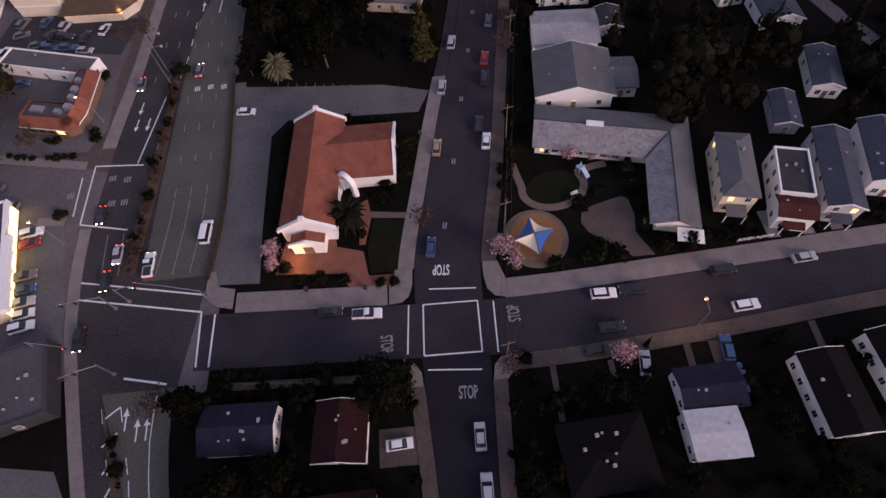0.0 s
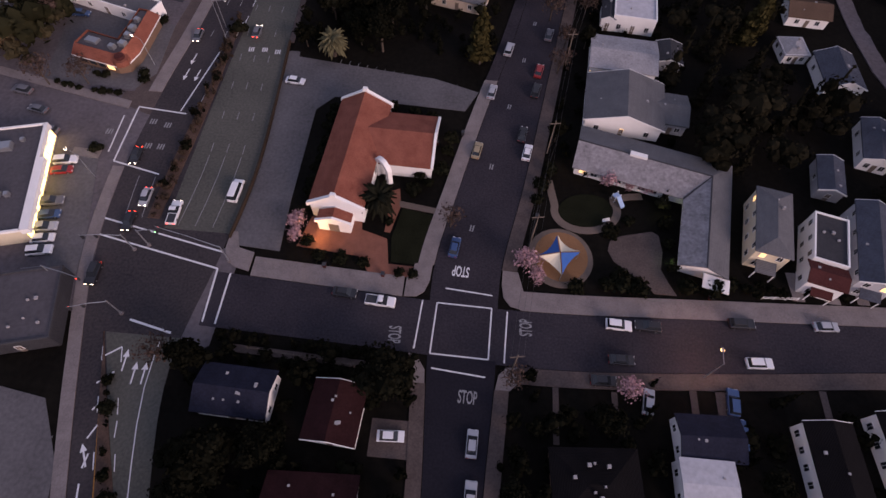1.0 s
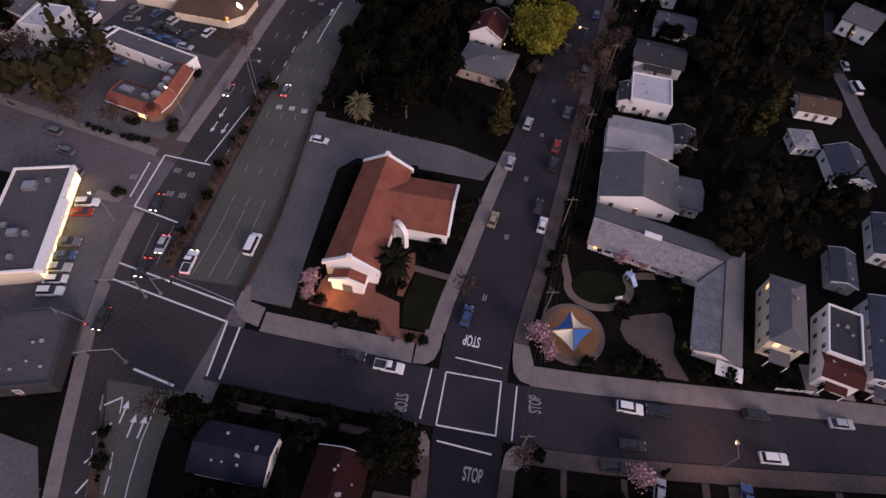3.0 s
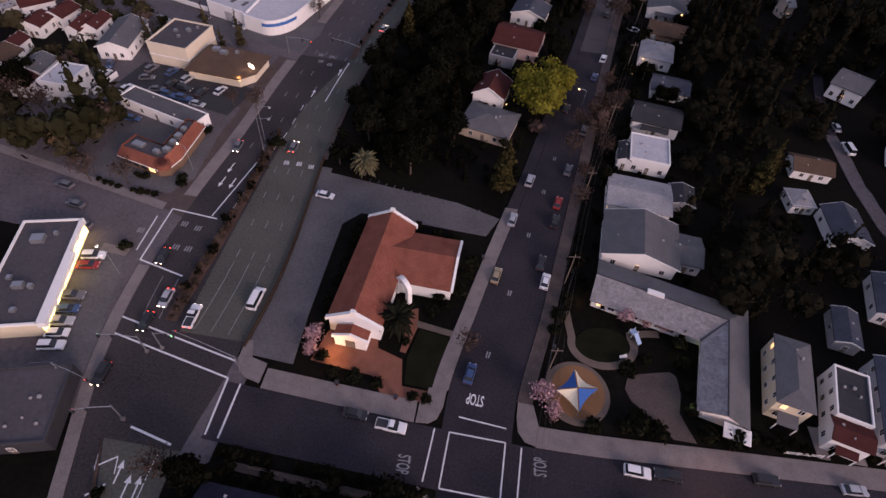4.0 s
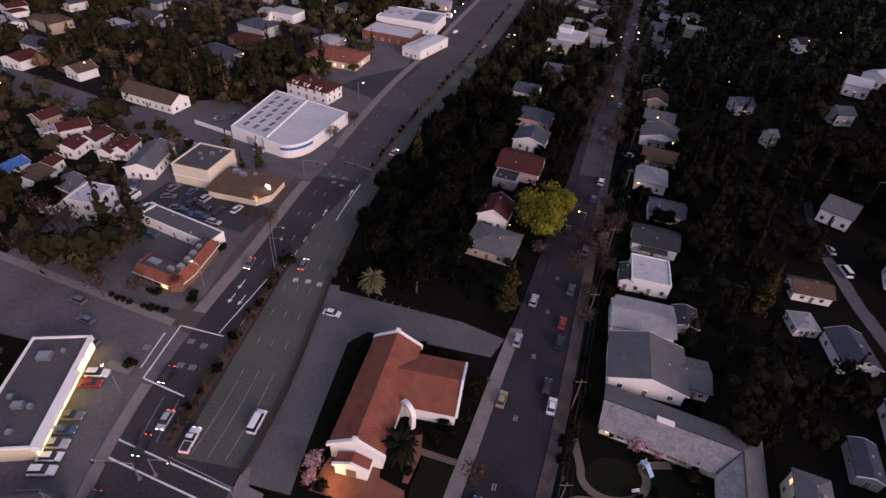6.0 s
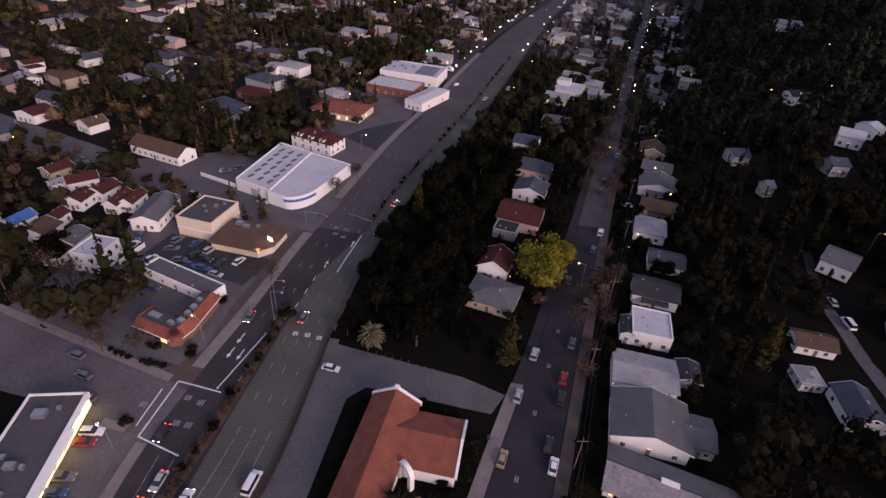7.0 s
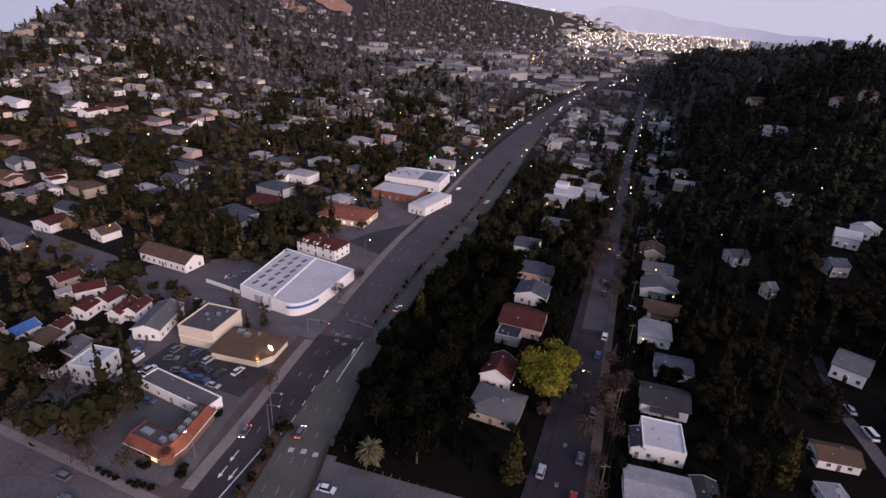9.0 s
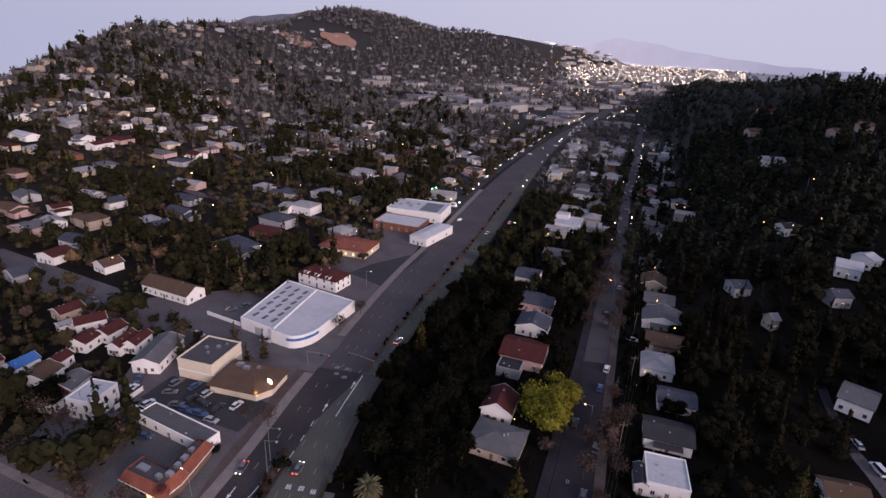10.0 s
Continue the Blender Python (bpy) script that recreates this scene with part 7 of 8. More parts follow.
        part("post", Geo().box(n * i / k - 0.07, -0.07, 0, n * i / k + 0.07, 0.07, h + 0.12), M[material], ob)
    for i in range(k):
        part("panel", Geo().box(n * i / k + 0.07, -0.03, 0.08, n * (i + 1) / k - 0.07, 0.03, h), M[material], ob)


board_fence(-118.6, 124.6, -117.2, 134.8, 1.7, "stucco", "white board fence along the alley")
board_fence(-111.0, 126.4, -101.0, 123.6, 1.4, "stucco", "low white board fence behind the long shop")


def garden_lamp(x, y, h=2.2):
    ob = thing("garden_lamp", x, y, 0, 0, "small lit lamp on a post beside a house", "lamp", "garden lamps")
    part("post", Geo().rod((0, 0, -0.05), (0, 0, h), 0.05, 0.04, 6), M["dark_metal"], ob)
    part("globe", Geo().rod((0, 0, h), (0, 0, h + 0.34), 0.13, 0.2, 8), M["lit"], ob, "glowing lamp head")


for x, y in ((25.7, 107.3), (33.2, 107.6), (37.1, 172.3), (38.5, 91.2), (-2.1, 145.0), (54.7, 202.4)):
    garden_lamp(x, y)


def bench(x, y, rz):
    ob = thing("bench", x, y, 0.06, rz, "small pale garden bench on the school court", "bench")
    part("seat", Geo().box(-0.8, -0.22, 0.40, 0.8, 0.22, 0.46), M["trim"], ob)
    part("backrest", Geo().box(-0.8, 0.2, 0.5, 0.8, 0.26, 0.85), M["trim"], ob)
    for s in (-0.65, 0.65):
        part("leg", Geo().box(s - 0.04, -0.2, 0, s + 0.04, 0.2, 0.4), M["dark_metal"], ob)


bench(27.4, 66.3, 20)


def slide(x, y, rz):
    ob = thing("play_slide", x, y, 0.06, rz, "pale blue plastic play slide in the school garden", "slide")
    part("chute", Geo().hull([(-0.4, -1.4, 0.2), (0.4, -1.4, 0.2), (0.4, 0.6, 1.4), (-0.4, 0.6, 1.4)], [(-0.5, -1.4, 0.45), (0.5, -1.4, 0.45), (0.5, 0.6, 1.65), (-0.5, 0.6, 1.65)]), M["play_blue"], ob)
    part("platform", Geo().box(-0.7, 0.6, 1.2, 0.7, 1.8, 1.35), M["play_blue"], ob)
    for u in (-0.6, 0.6):
        for v in (0.7, 1.7):
            part("leg", Geo().box(u - 0.06, v - 0.06, 0, u + 0.06, v + 0.06, 1.9), M["trim"], ob)


slide(30.3, 71.1, 30)


# ---- houses of the wider valley ----
def bearing(x, y):
    return math.degrees(math.atan2(x + 9, y - 13)), math.hypot(x + 9, y - 13)


rng = np.random.default_rng(77)
WALLS = ("stucco", "tan_wall", "cream", "grey_wall", "tan_wall", "pink_wall", "stucco")
COVERS = ("shingle", "shingle_l", "shingle_l", "brown_roof", "tile_dark", "shingle_l", "shingle")
WALL_WORDS = {"brick": "brick", "brown_wall": "brown", "stucco": "white", "cream": "cream", "tan_wall": "tan", "grey_wall": "grey", "pink_wall": "pinkish"}
COVER_WORDS = {"shingle": "grey shingle", "shingle_l": "pale weathered", "shingle_d": "dark shingle", "brown_roof": "brown", "tile_dark": "dark red", "shingle_b": "blue-grey", "tile": "red tile", "white_roof": "white", "grey_roof": "grey flat"}


# lanes of the western suburb
for k, pts in enumerate(([(-96, 300), (-130, 312), (-170, 326), (-220, 336), (-280, 352)], [(-70, 400), (-110, 412), (-160, 430), (-220, 440), (-300, 462)], [(-40, 480), (-90, 500), (-150, 520), (-230, 540)])):
    fine = [tuple(Vector(a).lerp(Vector(b), i / 6)) for a, b in zip(pts, pts[1:]) for i in range(6)] + [pts[-1]]
    hill_lane("road_suburb_lane", fine, 6.5, "street_pink", "narrow asphalt street between suburban gardens", 0.06 + 0.02 * k)
    FOOT.extend((x, y, 2.6) for x, y in fine)


def valley_house(x, y, rz, w, d, h, roof, wall, cover, storeys=1):
    """A suburban house, often with a lower wing set at right angles."""
    lab = "%s house with a %s roof among garden trees" % (WALL_WORDS[wall], COVER_WORDS[cover])
    ob = house(x, y, rz, w, d, h, lab, roof, rng.uniform(1.2, 2.2), wall, cover, 0.45, storeys=storeys, wins=(2 + (w > 11), 0), lit=(int(rng.integers(14)),), group="valley houses", vents=0, faces=1)
    if rng.uniform() < 0.55:
        q, ww, wd = (-1, 1)[int(rng.integers(2))], rng.uniform(5, 7.5), rng.uniform(7, 11)
        m = pose(q * (w / 2 + ww * 0.3), -d * rng.uniform(0.0, 0.35), 0.0)
        kind = int(rng.integers(3))
        part("wing", walls(ww, wd, h * 0.78, 1.1 if kind else 0, kind == 1), M[wall], ob, m=m)
        part("wing_roof", gable_roof(ww, wd, h * 0.78, 1.1, 0.4, kind == 1) if kind else hip_roof(ww, wd, h * 0.78, 0.8, 0.4), M[cover], ob, m=m)
    return ob


def west_side(x, y):
    az, d = bearing(x, y)
    return -49 < az < 0 and x < av_l(y) - 24


# streets of the western suburb run in loose rows, with gaps where tall trees stand
def grove(x, y):
    return noise.noise(Vector((x / 55, y / 70, 3.1)))


def suburb_house(x, y, rz, w, d, h, roof, wall, cover):
    """A house of the western suburb, with a hole in the trees on the side towards the avenue."""
    if free(x, y, 4.0, 0.5):
        valley_house(x, y, rz, w, d, h, roof, wall, cover)
        FOOT.append((x + 0.5 * w, y - 0.7 * d, 4.0))


suburb_house(-231.2, 234.7, -14, 13, 10, 3.6, "gable_x", "stucco", "shingle_b")
suburb_house(-244.7, 261.2, -20, 15, 12, 5.6, "hip", "tan_wall", "brown_roof")
suburb_house(-224.4, 215.4, -9, 11, 11, 4.2, "gable_y", "stucco", "tile_dark")
suburb_house(-261.7, 252.4, -26, 12, 10, 3.6, "gable_x", "stucco", "shingle_l")
suburb_house(-262.3, 239.7, -14, 13, 10, 5.6, "gable_y", "pink_wall", "shingle")
suburb_house(-257.2, 291.7, -20, 13, 11, 4.2, "gable_y", "stucco", "shingle_b")
suburb_house(-276.1, 296.3, -9, 11, 9, 3.6, "gable_x", "cream", "shingle_l")
suburb_house(-274.5, 271.1, -26, 9, 10, 3.9, "gable_y", "stucco", "tile_dark")
suburb_house(-226.4, 317.8, -14, 20, 11, 4.2, "hip", "grey_wall", "shingle_b")
suburb_house(-211.7, 292.5, -20, 17, 10, 3.6, "gable_x", "grey_wall", "shingle_b")
suburb_house(-242.4, 347.5, -9, 20, 10, 3.9, "gable_x", "pink_wall", "shingle_l")
suburb_house(-206.8, 264.9, -26, 11, 10, 4.2, "gable_y", "stucco", "shingle_b")
suburb_house(-308.1, 326.2, -14, 15, 10, 3.6, "gable_y", "cream", "shingle_l")
suburb_house(-149.3, 293.8, -20, 18, 13, 5.6, "hip", "grey_wall", "shingle_b")
suburb_house(-147.9, 275.7, -9, 15, 10, 4.2, "hip", "brick", "tile_dark")
suburb_house(-152.6, 252.3, -26, 20, 15, 3.6, "hip", "grey_wall", "shingle_b")
suburb_house(-145.0, 323.5, -14, 16, 12, 5.6, "hip", "stucco", "shingle_l")
suburb_house(-144.5, 358.8, -20, 19, 12, 4.2, "gable_y", "stucco", "shingle_l")
suburb_house(-171.8, 355.8, -9, 14, 12, 3.6, "hip", "grey_wall", "shingle_b")
suburb_house(-140.1, 433.6, -26, 19, 14, 3.9, "hip", "stucco", "shingle_l")
suburb_house(-265.0, 587.3, -14, 20, 14, 4.2, "hip", "grey_wall", "shingle_b")
suburb_house(-247.9, 528.7, -20, 13, 10, 3.6, "gable_x", "tan_wall", "shingle")
suburb_house(-263.8, 492.0, -9, 13, 11, 3.9, "gable_y", "stucco", "shingle_b")
suburb_house(-222.6, 453.2, -26, 12, 11, 4.2, "hip", "grey_wall", "shingle")
suburb_house(-295.8, 391.3, -14, 21, 14, 3.6, "hip", "pink_wall", "shingle")
suburb_house(-276.6, 409.9, -20, 13, 11, 3.9, "gable_x", "stucco", "tile_dark")
suburb_house(-275.1, 386.3, -9, 15, 11, 4.2, "hip", "grey_wall", "shingle_b")
suburb_house(-305.3, 345.1, -26, 14, 12, 3.6, "hip", "grey_wall", "shingle")
suburb_house(-337.2, 442.8, -14, 18, 10, 3.9, "gable_x", "stucco", "shingle_l")
suburb_house(-390.6, 366.6, -20, 24, 10, 4.2, "gable_x", "stucco", "white_roof")
suburb_house(-343.8, 311.2, -9, 14, 11, 3.6, "hip", "pink_wall", "brown_roof")
suburb_house(-304.5, 279.2, -26, 15, 10, 3.9, "gable_x", "grey_wall", "shingle")
suburb_house(-295.4, 260.1, -14, 15, 10, 4.2, "gable_x", "pink_wall", "brown_roof")
suburb_house(-221.1, 193.9, -20, 9, 10, 3.6, "gable_y", "grey_wall", "shingle_b")
suburb_house(-214.3, 196.0, -9, 10, 11, 3.9, "gable_y", "stucco", "brown_roof")
suburb_house(-254.8, 219.7, -26, 12, 11, 4.2, "hip", "grey_wall", "shingle_b")
suburb_house(-215.5, 183.0, -14, 11, 10, 3.6, "hip", "brown_wall", "brown_roof")
suburb_house(-193.5, 212.1, -20, 9, 9, 3.9, "gable_y", "stucco", "brown_roof")
suburb_house(-332.1, 515.5, -9, 14, 12, 4.2, "hip", "stucco", "shingle_l")
suburb_house(-324.4, 486.8, -26, 15, 12, 3.6, "hip", "grey_wall", "shingle")
suburb_house(-358.4, 484.9, -14, 14, 10, 3.9, "hip", "pink_wall", "shingle_l")
suburb_house(-383.0, 398.7, -20, 22, 11, 4.2, "gable_x", "grey_wall", "shingle_l")
suburb_house(-333.0, 394.1, -9, 19, 13, 3.6, "hip", "pink_wall", "tile_dark")
suburb_house(-338.6, 349.1, -26, 20, 12, 3.9, "hip", "brick", "brown_roof")
for yy in np.arange(196, 720, 25.0):
    for xx in np.arange(-640, -60, 24.0):
        x, y = xx + rng.uniform(-9, 9) + 0.25 * (yy - 200), yy + rng.uniform(-8, 8)
        az, d = bearing(x, y)
        u, i, j = rng.uniform(), int(rng.integers(len(WALLS))), int(rng.integers(len(COVERS)))
        if d < 720 and west_side(x, y) and free(x, y, 7.0, 6) and u < (0.16 if d < 330 else 0.34 if d < 480 else 0.72) and grove(x, y) < 0.26:
            s = rng.choice((0.8, 0.9, 1.0, 1.25))
            valley_house(x, y, -14 + 90 * int(rng.integers(2)) + rng.uniform(-14, 14), rng.uniform(9.5, 14) * s, rng.uniform(8.5, 11.5), rng.uniform(3.2, 4.6) + (2.0 if rng.uniform() < 0.22 else 0), ("gable_y", "gable_x", "hip", "hip")[int(rng.integers(4))], WALLS[i], COVERS[j])
# beside the far side street and the avenue
for k in range(26):
    y = 345 + k * 15.5
    for side in (-1, 1):
        x = (ss_l(y) - 15 if side < 0 else ss_r(y) + 14) + rng.uniform(-2, 2)
        if y < 735 and rng.uniform() < 0.8 and free(x, y, 5.0, 3) and x > av_r(y) + 12:
            valley_house(x, y, -12 + rng.uniform(-6, 6), rng.uniform(8, 12), rng.uniform(8.5, 13), rng.uniform(3.4, 4.6), ("gable_y", "gable_x", "hip")[int(rng.integers(3))], WALLS[int(rng.integers(5))], COVERS[int(rng.integers(len(COVERS)))])
for k in range(22):
    y = 352 + k * 27 + rng.uniform(-7, 7)
    x = av_l(y) - 20 + rng.uniform(-4, 3)
    if rng.uniform() < 0.8 and free(x, y, 6.0, 2):
        kind = ("flat", "hip", "hip", "gable_x", "flat")[int(rng.integers(5))]
        w, d = rng.uniform(9, 20), rng.uniform(8, 18)
        ob = house(x - rng.uniform(0, 14), y, -14 + rng.uniform(-12, 12), w, d, rng.uniform(3.2, 5.6), "pale shop building beside the avenue", kind, 1.5, ("stucco", "tan_wall", "pink_wall", "cream", "grey_wall")[int(rng.integers(5))], ("white_roof", "grey_roof", "shingle_l")[int(rng.integers(3))] if kind == "flat" else ("tile_dark", "brown_roof", "shingle", "shingle_l")[int(rng.integers(4))], wins=(4, 0), lit=(int(rng.integers(12)), int(rng.integers(12))), faces=1, vents=3, name="shop", category="shop", group="avenue shops")
        if rng.uniform() < 0.5:
            m = pose(-w * 0.5, d * 0.28, 0)
            part("wing", walls(w * 0.6, d * 0.6, 3.0), M["tan_wall"], ob, m=m)
            part("wing_roof", hip_roof(w * 0.6, d * 0.6, 3.0, 0.7, 0.3), M["shingle_l"], ob, m=m)
    x = av_r(y) + 16
    if k > 3 and y < 690 and rng.uniform() < 0.6 and x < ss_l(y) - 26 and free(x, y, 6.0, 2):
        valley_house(x, y, -16, 12, 11, 4.2, "hip", "stucco", "shingle_l")
for y0, off, east in [(y, 33, False) for y in range(262, 700, 23)] + [(y, 56, False) for y in range(470, 720, 24)] + [(y, 30, True) for y in range(330, 690, 26)] + [(y, 15, False) for y in range(300, 345, 19)]:
    y = y0 + rng.uniform(-4, 4)
    x = (ss_r(y) + off if east else ss_l(y) - off) + rng.uniform(-3, 3)
    if (east or x > av_r(y) + 13) and rng.uniform() < 0.75 and free(x, y, 5.0, 2):
        valley_house(x, y, -13 + rng.uniform(-6, 6), rng.uniform(9, 13), rng.uniform(8.5, 12), rng.uniform(3.6, 5.0), ("gable_y", "gable_x", "hip", "flat")[int(rng.integers(4))], WALLS[int(rng.integers(5))], ("shingle_l", "shingle", "white_roof", "shingle_l")[int(rng.integers(4))])
# white houses on the wooded east slope
for x, y, rz, w, d, wl_, cv in ((133.0, 251.0, -25, 9, 13, "stucco", "white_roof"), (143.0, 258.0, 40, 7, 9, "stucco", "white_roof"), (102.0, 171.0, -35, 9, 12, "stucco", "shingle"), (89.0, 244.0, 10, 7, 9, "grey_wall", "shingle_b"), (118.0, 226.0, 10, 7, 8, "grey_wall", "shingle_b"), (91.0, 212.5, 20, 3.2, 5, "tan_wall", "shingle_l"), (197.0, 544.0, -5, 17, 10, "pink_wall", "tile_dark"), (195.0, 417.0, 10, 9, 10, "pink_wall", "brown_roof"), (202.0, 402.0, -10, 8, 9, "tan_wall", "brown_roof"), (157.0, 412.0, 0, 14, 10, "stucco", "shingle_l"), (171.0, 494.0, 10, 11, 9, "tan_wall", "brown_roof"), (127.0, 300.0, 15, 7, 8, "stucco", "shingle_d"), (110.0, 143.0, -20, 8, 9, "stucco", "shingle_d")):
    FOOT.append((x - 3, y - 8, 5.5))
    house(x, y, rz, w, d, 4.6, "%s house with a %s roof on the wooded slope" % (WALL_WORDS[wl_], COVER_WORDS[cv]), "gable_x", 1.8, wl_, cv, 0.4, wins=(3, 2), lit=(1,))

# distant houses and town, too small and many to tell apart
def far_blocks(name, label, n, seed, where, wall, cover, size, height):
    r = np.random.default_rng(seed)
    g, t = Geo(), Geo()
    k = tries = 0
    while k < n and tries < n * 40:
        tries += 1
        x, y = where(r)
        if x is None or on_road(x, y, 4):
            continue
        z, a = land(x, y) - 1.0, r.uniform(0, 3.14)
        w, d, h = r.uniform(*size) / 2, r.uniform(*size) / 2, r.uniform(*height)
        c, s = math.cos(a), math.sin(a)
        ring = [(x + c * u - s * v, y + s * u + c * v) for u, v in ((-w, -d), (w, -d), (w, d), (-w, d))]
        g.slab(ring, z, z + h)
        top = [(x + c * u - s * v, y + s * u + c * v, z + h + (2.0 if size[0] < 15 else 0.6)) for u, v in ((-w * 0.3, -d * 0.1), (w * 0.3, -d * 0.1), (w * 0.3, d * 0.1), (-w * 0.3, d * 0.1))]
        if size[0] >= 15:
            top = [(u, v, z + h + 0.6) for u, v in ring]
        t.hull([(u, v, z + h) for u, v in ring], top)
        k += 1
    tagged(part(name + "_walls", g, M[wall]), label + ", pale walls", "buildings", kind="stuff")
    tagged(part(name + "_roofs", t, M[cover]), label + ", roofs", "buildings", kind="stuff")


def sector(a0, a1, d0, d1):
    def where(r):
        az, d = radians(r.uniform(a0, a1)), math.sqrt(r.uniform(d0 * d0, d1 * d1))
        x, y = -9 + d * math.sin(az), 13 + d * math.cos(az)
        return (x, y) if y > 0 else (None, None)
    return where


far_blocks("hill_houses", "distant hillside houses", 46, 201, sector(-48, -8, 690, 1150), "tan_wall", "shingle", (8, 15), (4.5, 7))
far_blocks("slope_houses", "distant houses among trees", 120, 202, sector(-34, 4, 800, 1900), "grey_wall", "shingle", (9, 20), (5, 8))
far_blocks("peak_houses", "scattered houses on the far hill", 40, 205, sector(-30, -6, 1300, 2300), "grey_wall", "shingle", (7, 15), (4.5, 8))
far_blocks("crest_houses", "distant houses along the low crest", 60, 207, sector(-9, 3, 1600, 2900), "grey_wall", "shingle", (9, 20), (7, 12))
far_blocks("terrace_blocks", "long pale buildings before the far hill", 26, 206, sector(-17, -1, 900, 1500), "town_wall", "town_roof", (22, 60), (10, 15))
far_blocks("town_blocks", "pale buildings of the distant town", 800, 203, sector(2, 18, 1500, 4500), "town_wall", "town_roof", (18, 56), (6, 16))
far_blocks("midtown_blocks", "pale shops along the distant avenue", 110, 204, sector(-5, 10, 850, 1700), "town_wall", "town_roof", (15, 36), (4, 8))


def far_lamps(name, label, n, seed, where, radius, height, material):
    r = np.random.default_rng(seed)
    vs, fs, k = [], [], 0
    oct_v = np.array([(1, 0, 0), (-1, 0, 0), (0, 1, 0), (0, -1, 0), (0, 0, 1), (0, 0, -1)], float)
    oct_f = ((0, 2, 4), (2, 1, 4), (1, 3, 4), (3, 0, 4), (2, 0, 5), (1, 2, 5), (3, 1, 5), (0, 3, 5))
    for _ in range(n):
        x, y = where(r)
        if x is None:
            continue
        vs.append(oct_v * r.uniform(*radius) + np.array([x, y, land(x, y) + r.uniform(*height)]))
        fs.extend(tuple(i + k for i in f) for f in oct_f)
        k += 6
    tagged(part(name, geo_of(np.concatenate(vs), fs), M[material]), label, "lamps", kind="stuff")


def along(x0, y0, x1, y1, spread):
    def where(r):
        u = r.uniform()
        return x0 + (x1 - x0) * u + r.normal() * spread, y0 + (y1 - y0) * u + r.normal() * spread
    return where


far_lamps("town_lamps", "white lights of the distant town", 1300, 301, sector(2.5, 18.5, 1900, 4600), (0.5, 1.6), (8, 20), "lit_w")
far_lamps("town_orange_lamps", "orange lights of the distant town", 420, 302, sector(-4, 15, 1000, 4200), (0.4, 0.9), (6, 14), "lit_o")
far_lamps("main_road_lamps", "bright lamps along the distant main road", 90, 303, along(112, 1400, 300, 4300, 5), (0.6, 1.5), (7, 12), "lit_w")
far_lamps("second_road_lamps", "bright lamps along a further street", 36, 311, along(8, 2300, 50, 3900, 9), (0.8, 1.4), (7, 12), "lit_w")
far_lamps("headlights", "headlights of distant queueing traffic", 80, 304, along(112, 965, 186, 1190, 3), (0.45, 0.9), (0.6, 1.2), "lit_w")
far_lamps("brake_lights", "red tail lamps of distant traffic", 14, 305, along(42, 618, 56, 668, 2.0), (0.2, 0.4), (0.7, 1.2), "lit_r")
far_lamps("queue_lamps", "headlights of cars waiting on the avenue", 14, 312, along(40, 610, 64, 700, 2.0), (0.2, 0.45), (0.7, 1.2), "lit_w")
far_lamps("valley_lamps", "scattered street lamps of the valley", 70, 306, sector(-47, 8, 260, 900), (0.18, 0.34), (5, 8), "lit_w")
far_lamps("hill_lamps", "scattered orange street lamps on the hills", 60, 307, sector(-46, 0, 350, 1600), (0.25, 0.6), (5, 8), "lit_o")
far_lamps("side_street_lamps", "white street lamps along the far side street", 26, 313, lambda r: (lambda y: (ss_r(y) + 1.2 if r.uniform() < 0.6 else ss_l(y) - 1.2, y))(r.uniform(300, 860)), (0.25, 0.42), (6.5, 7.5), "lit_w")
far_lamps("avenue_lamps", "white street lamps along the far avenue", 46, 314, lambda r: (lambda y: (av_l(y) - 1.5 if r.uniform() < 0.6 else av_r(y) + 1.5, y))(r.uniform(330, 930)), (0.3, 0.5), (7, 8), "lit_w")
far_lamps("slope_lamps", "lamps among the trees of the east slope", 14, 308, sector(15, 29, 170, 420), (0.15, 0.3), (7, 10), "lit_o")
far_lamps("green_light", "green lit canopy by the avenue", 6, 309, along(-82, 392, -72, 398, 1.0), (0.5, 0.8), (3, 4), "lit_g")
far_lamps("bay_lamps", "bright lamps on the far shore", 20, 310, along(1180, 4300, 1330, 4230, 10), (1.4, 2.4), (10, 16), "lit_w")

# parked cars too far off and too many to tell apart
def far_cars(name, label, n, seed, where, material):
    r = np.random.default_rng(seed)
    g = Geo()
    for _ in range(n):
        x, y = where(r)
        z, a = land(x, y) + 0.2, radians(72 + 90 * int(r.integers(2)) + r.uniform(-6, 6))
        c, s = math.cos(a), math.sin(a)
        at = lambda u, v, h: (x + c * u - s * v, y + s * u + c * v, z + h)
        g.hull([at(u, v, 0) for u, v in ((-2.2, -0.85), (2.2, -0.85), (2.2, 0.85), (-2.2, 0.85))], [at(u, v, 0.6) for u, v in ((-2.1, -0.82), (2.0, -0.82), (2.0, 0.82), (-2.1, 0.82))])
        g.hull([at(u, v, 0.6) for u, v in ((-1.9, -0.78), (1.0, -0.78), (1.0, 0.78), (-1.9, 0.78))], [at(u, v, 1.15) for u, v in ((-1.4, -0.6), (0.3, -0.6), (0.3, 0.6), (-1.4, 0.6))])
    tagged(part(name, g, M[material]), label, "cars", kind="stuff")


def lot_spot(r):
    y = r.uniform(348, 660)
    return av_l(y) - r.uniform(6, 32), y


def street_spot(r):
    y = r.uniform(330, 720)
    return (ss_l(y) + 1.3, y) if r.uniform() < 0.5 else (ss_r(y) - 1.3, y)


def avenue_spot(r):
    y = r.uniform(330, 900)
    return av_l(y) + (av_r(y) - av_l(y)) * (0.12, 0.3, 0.82)[int(r.integers(3))], y


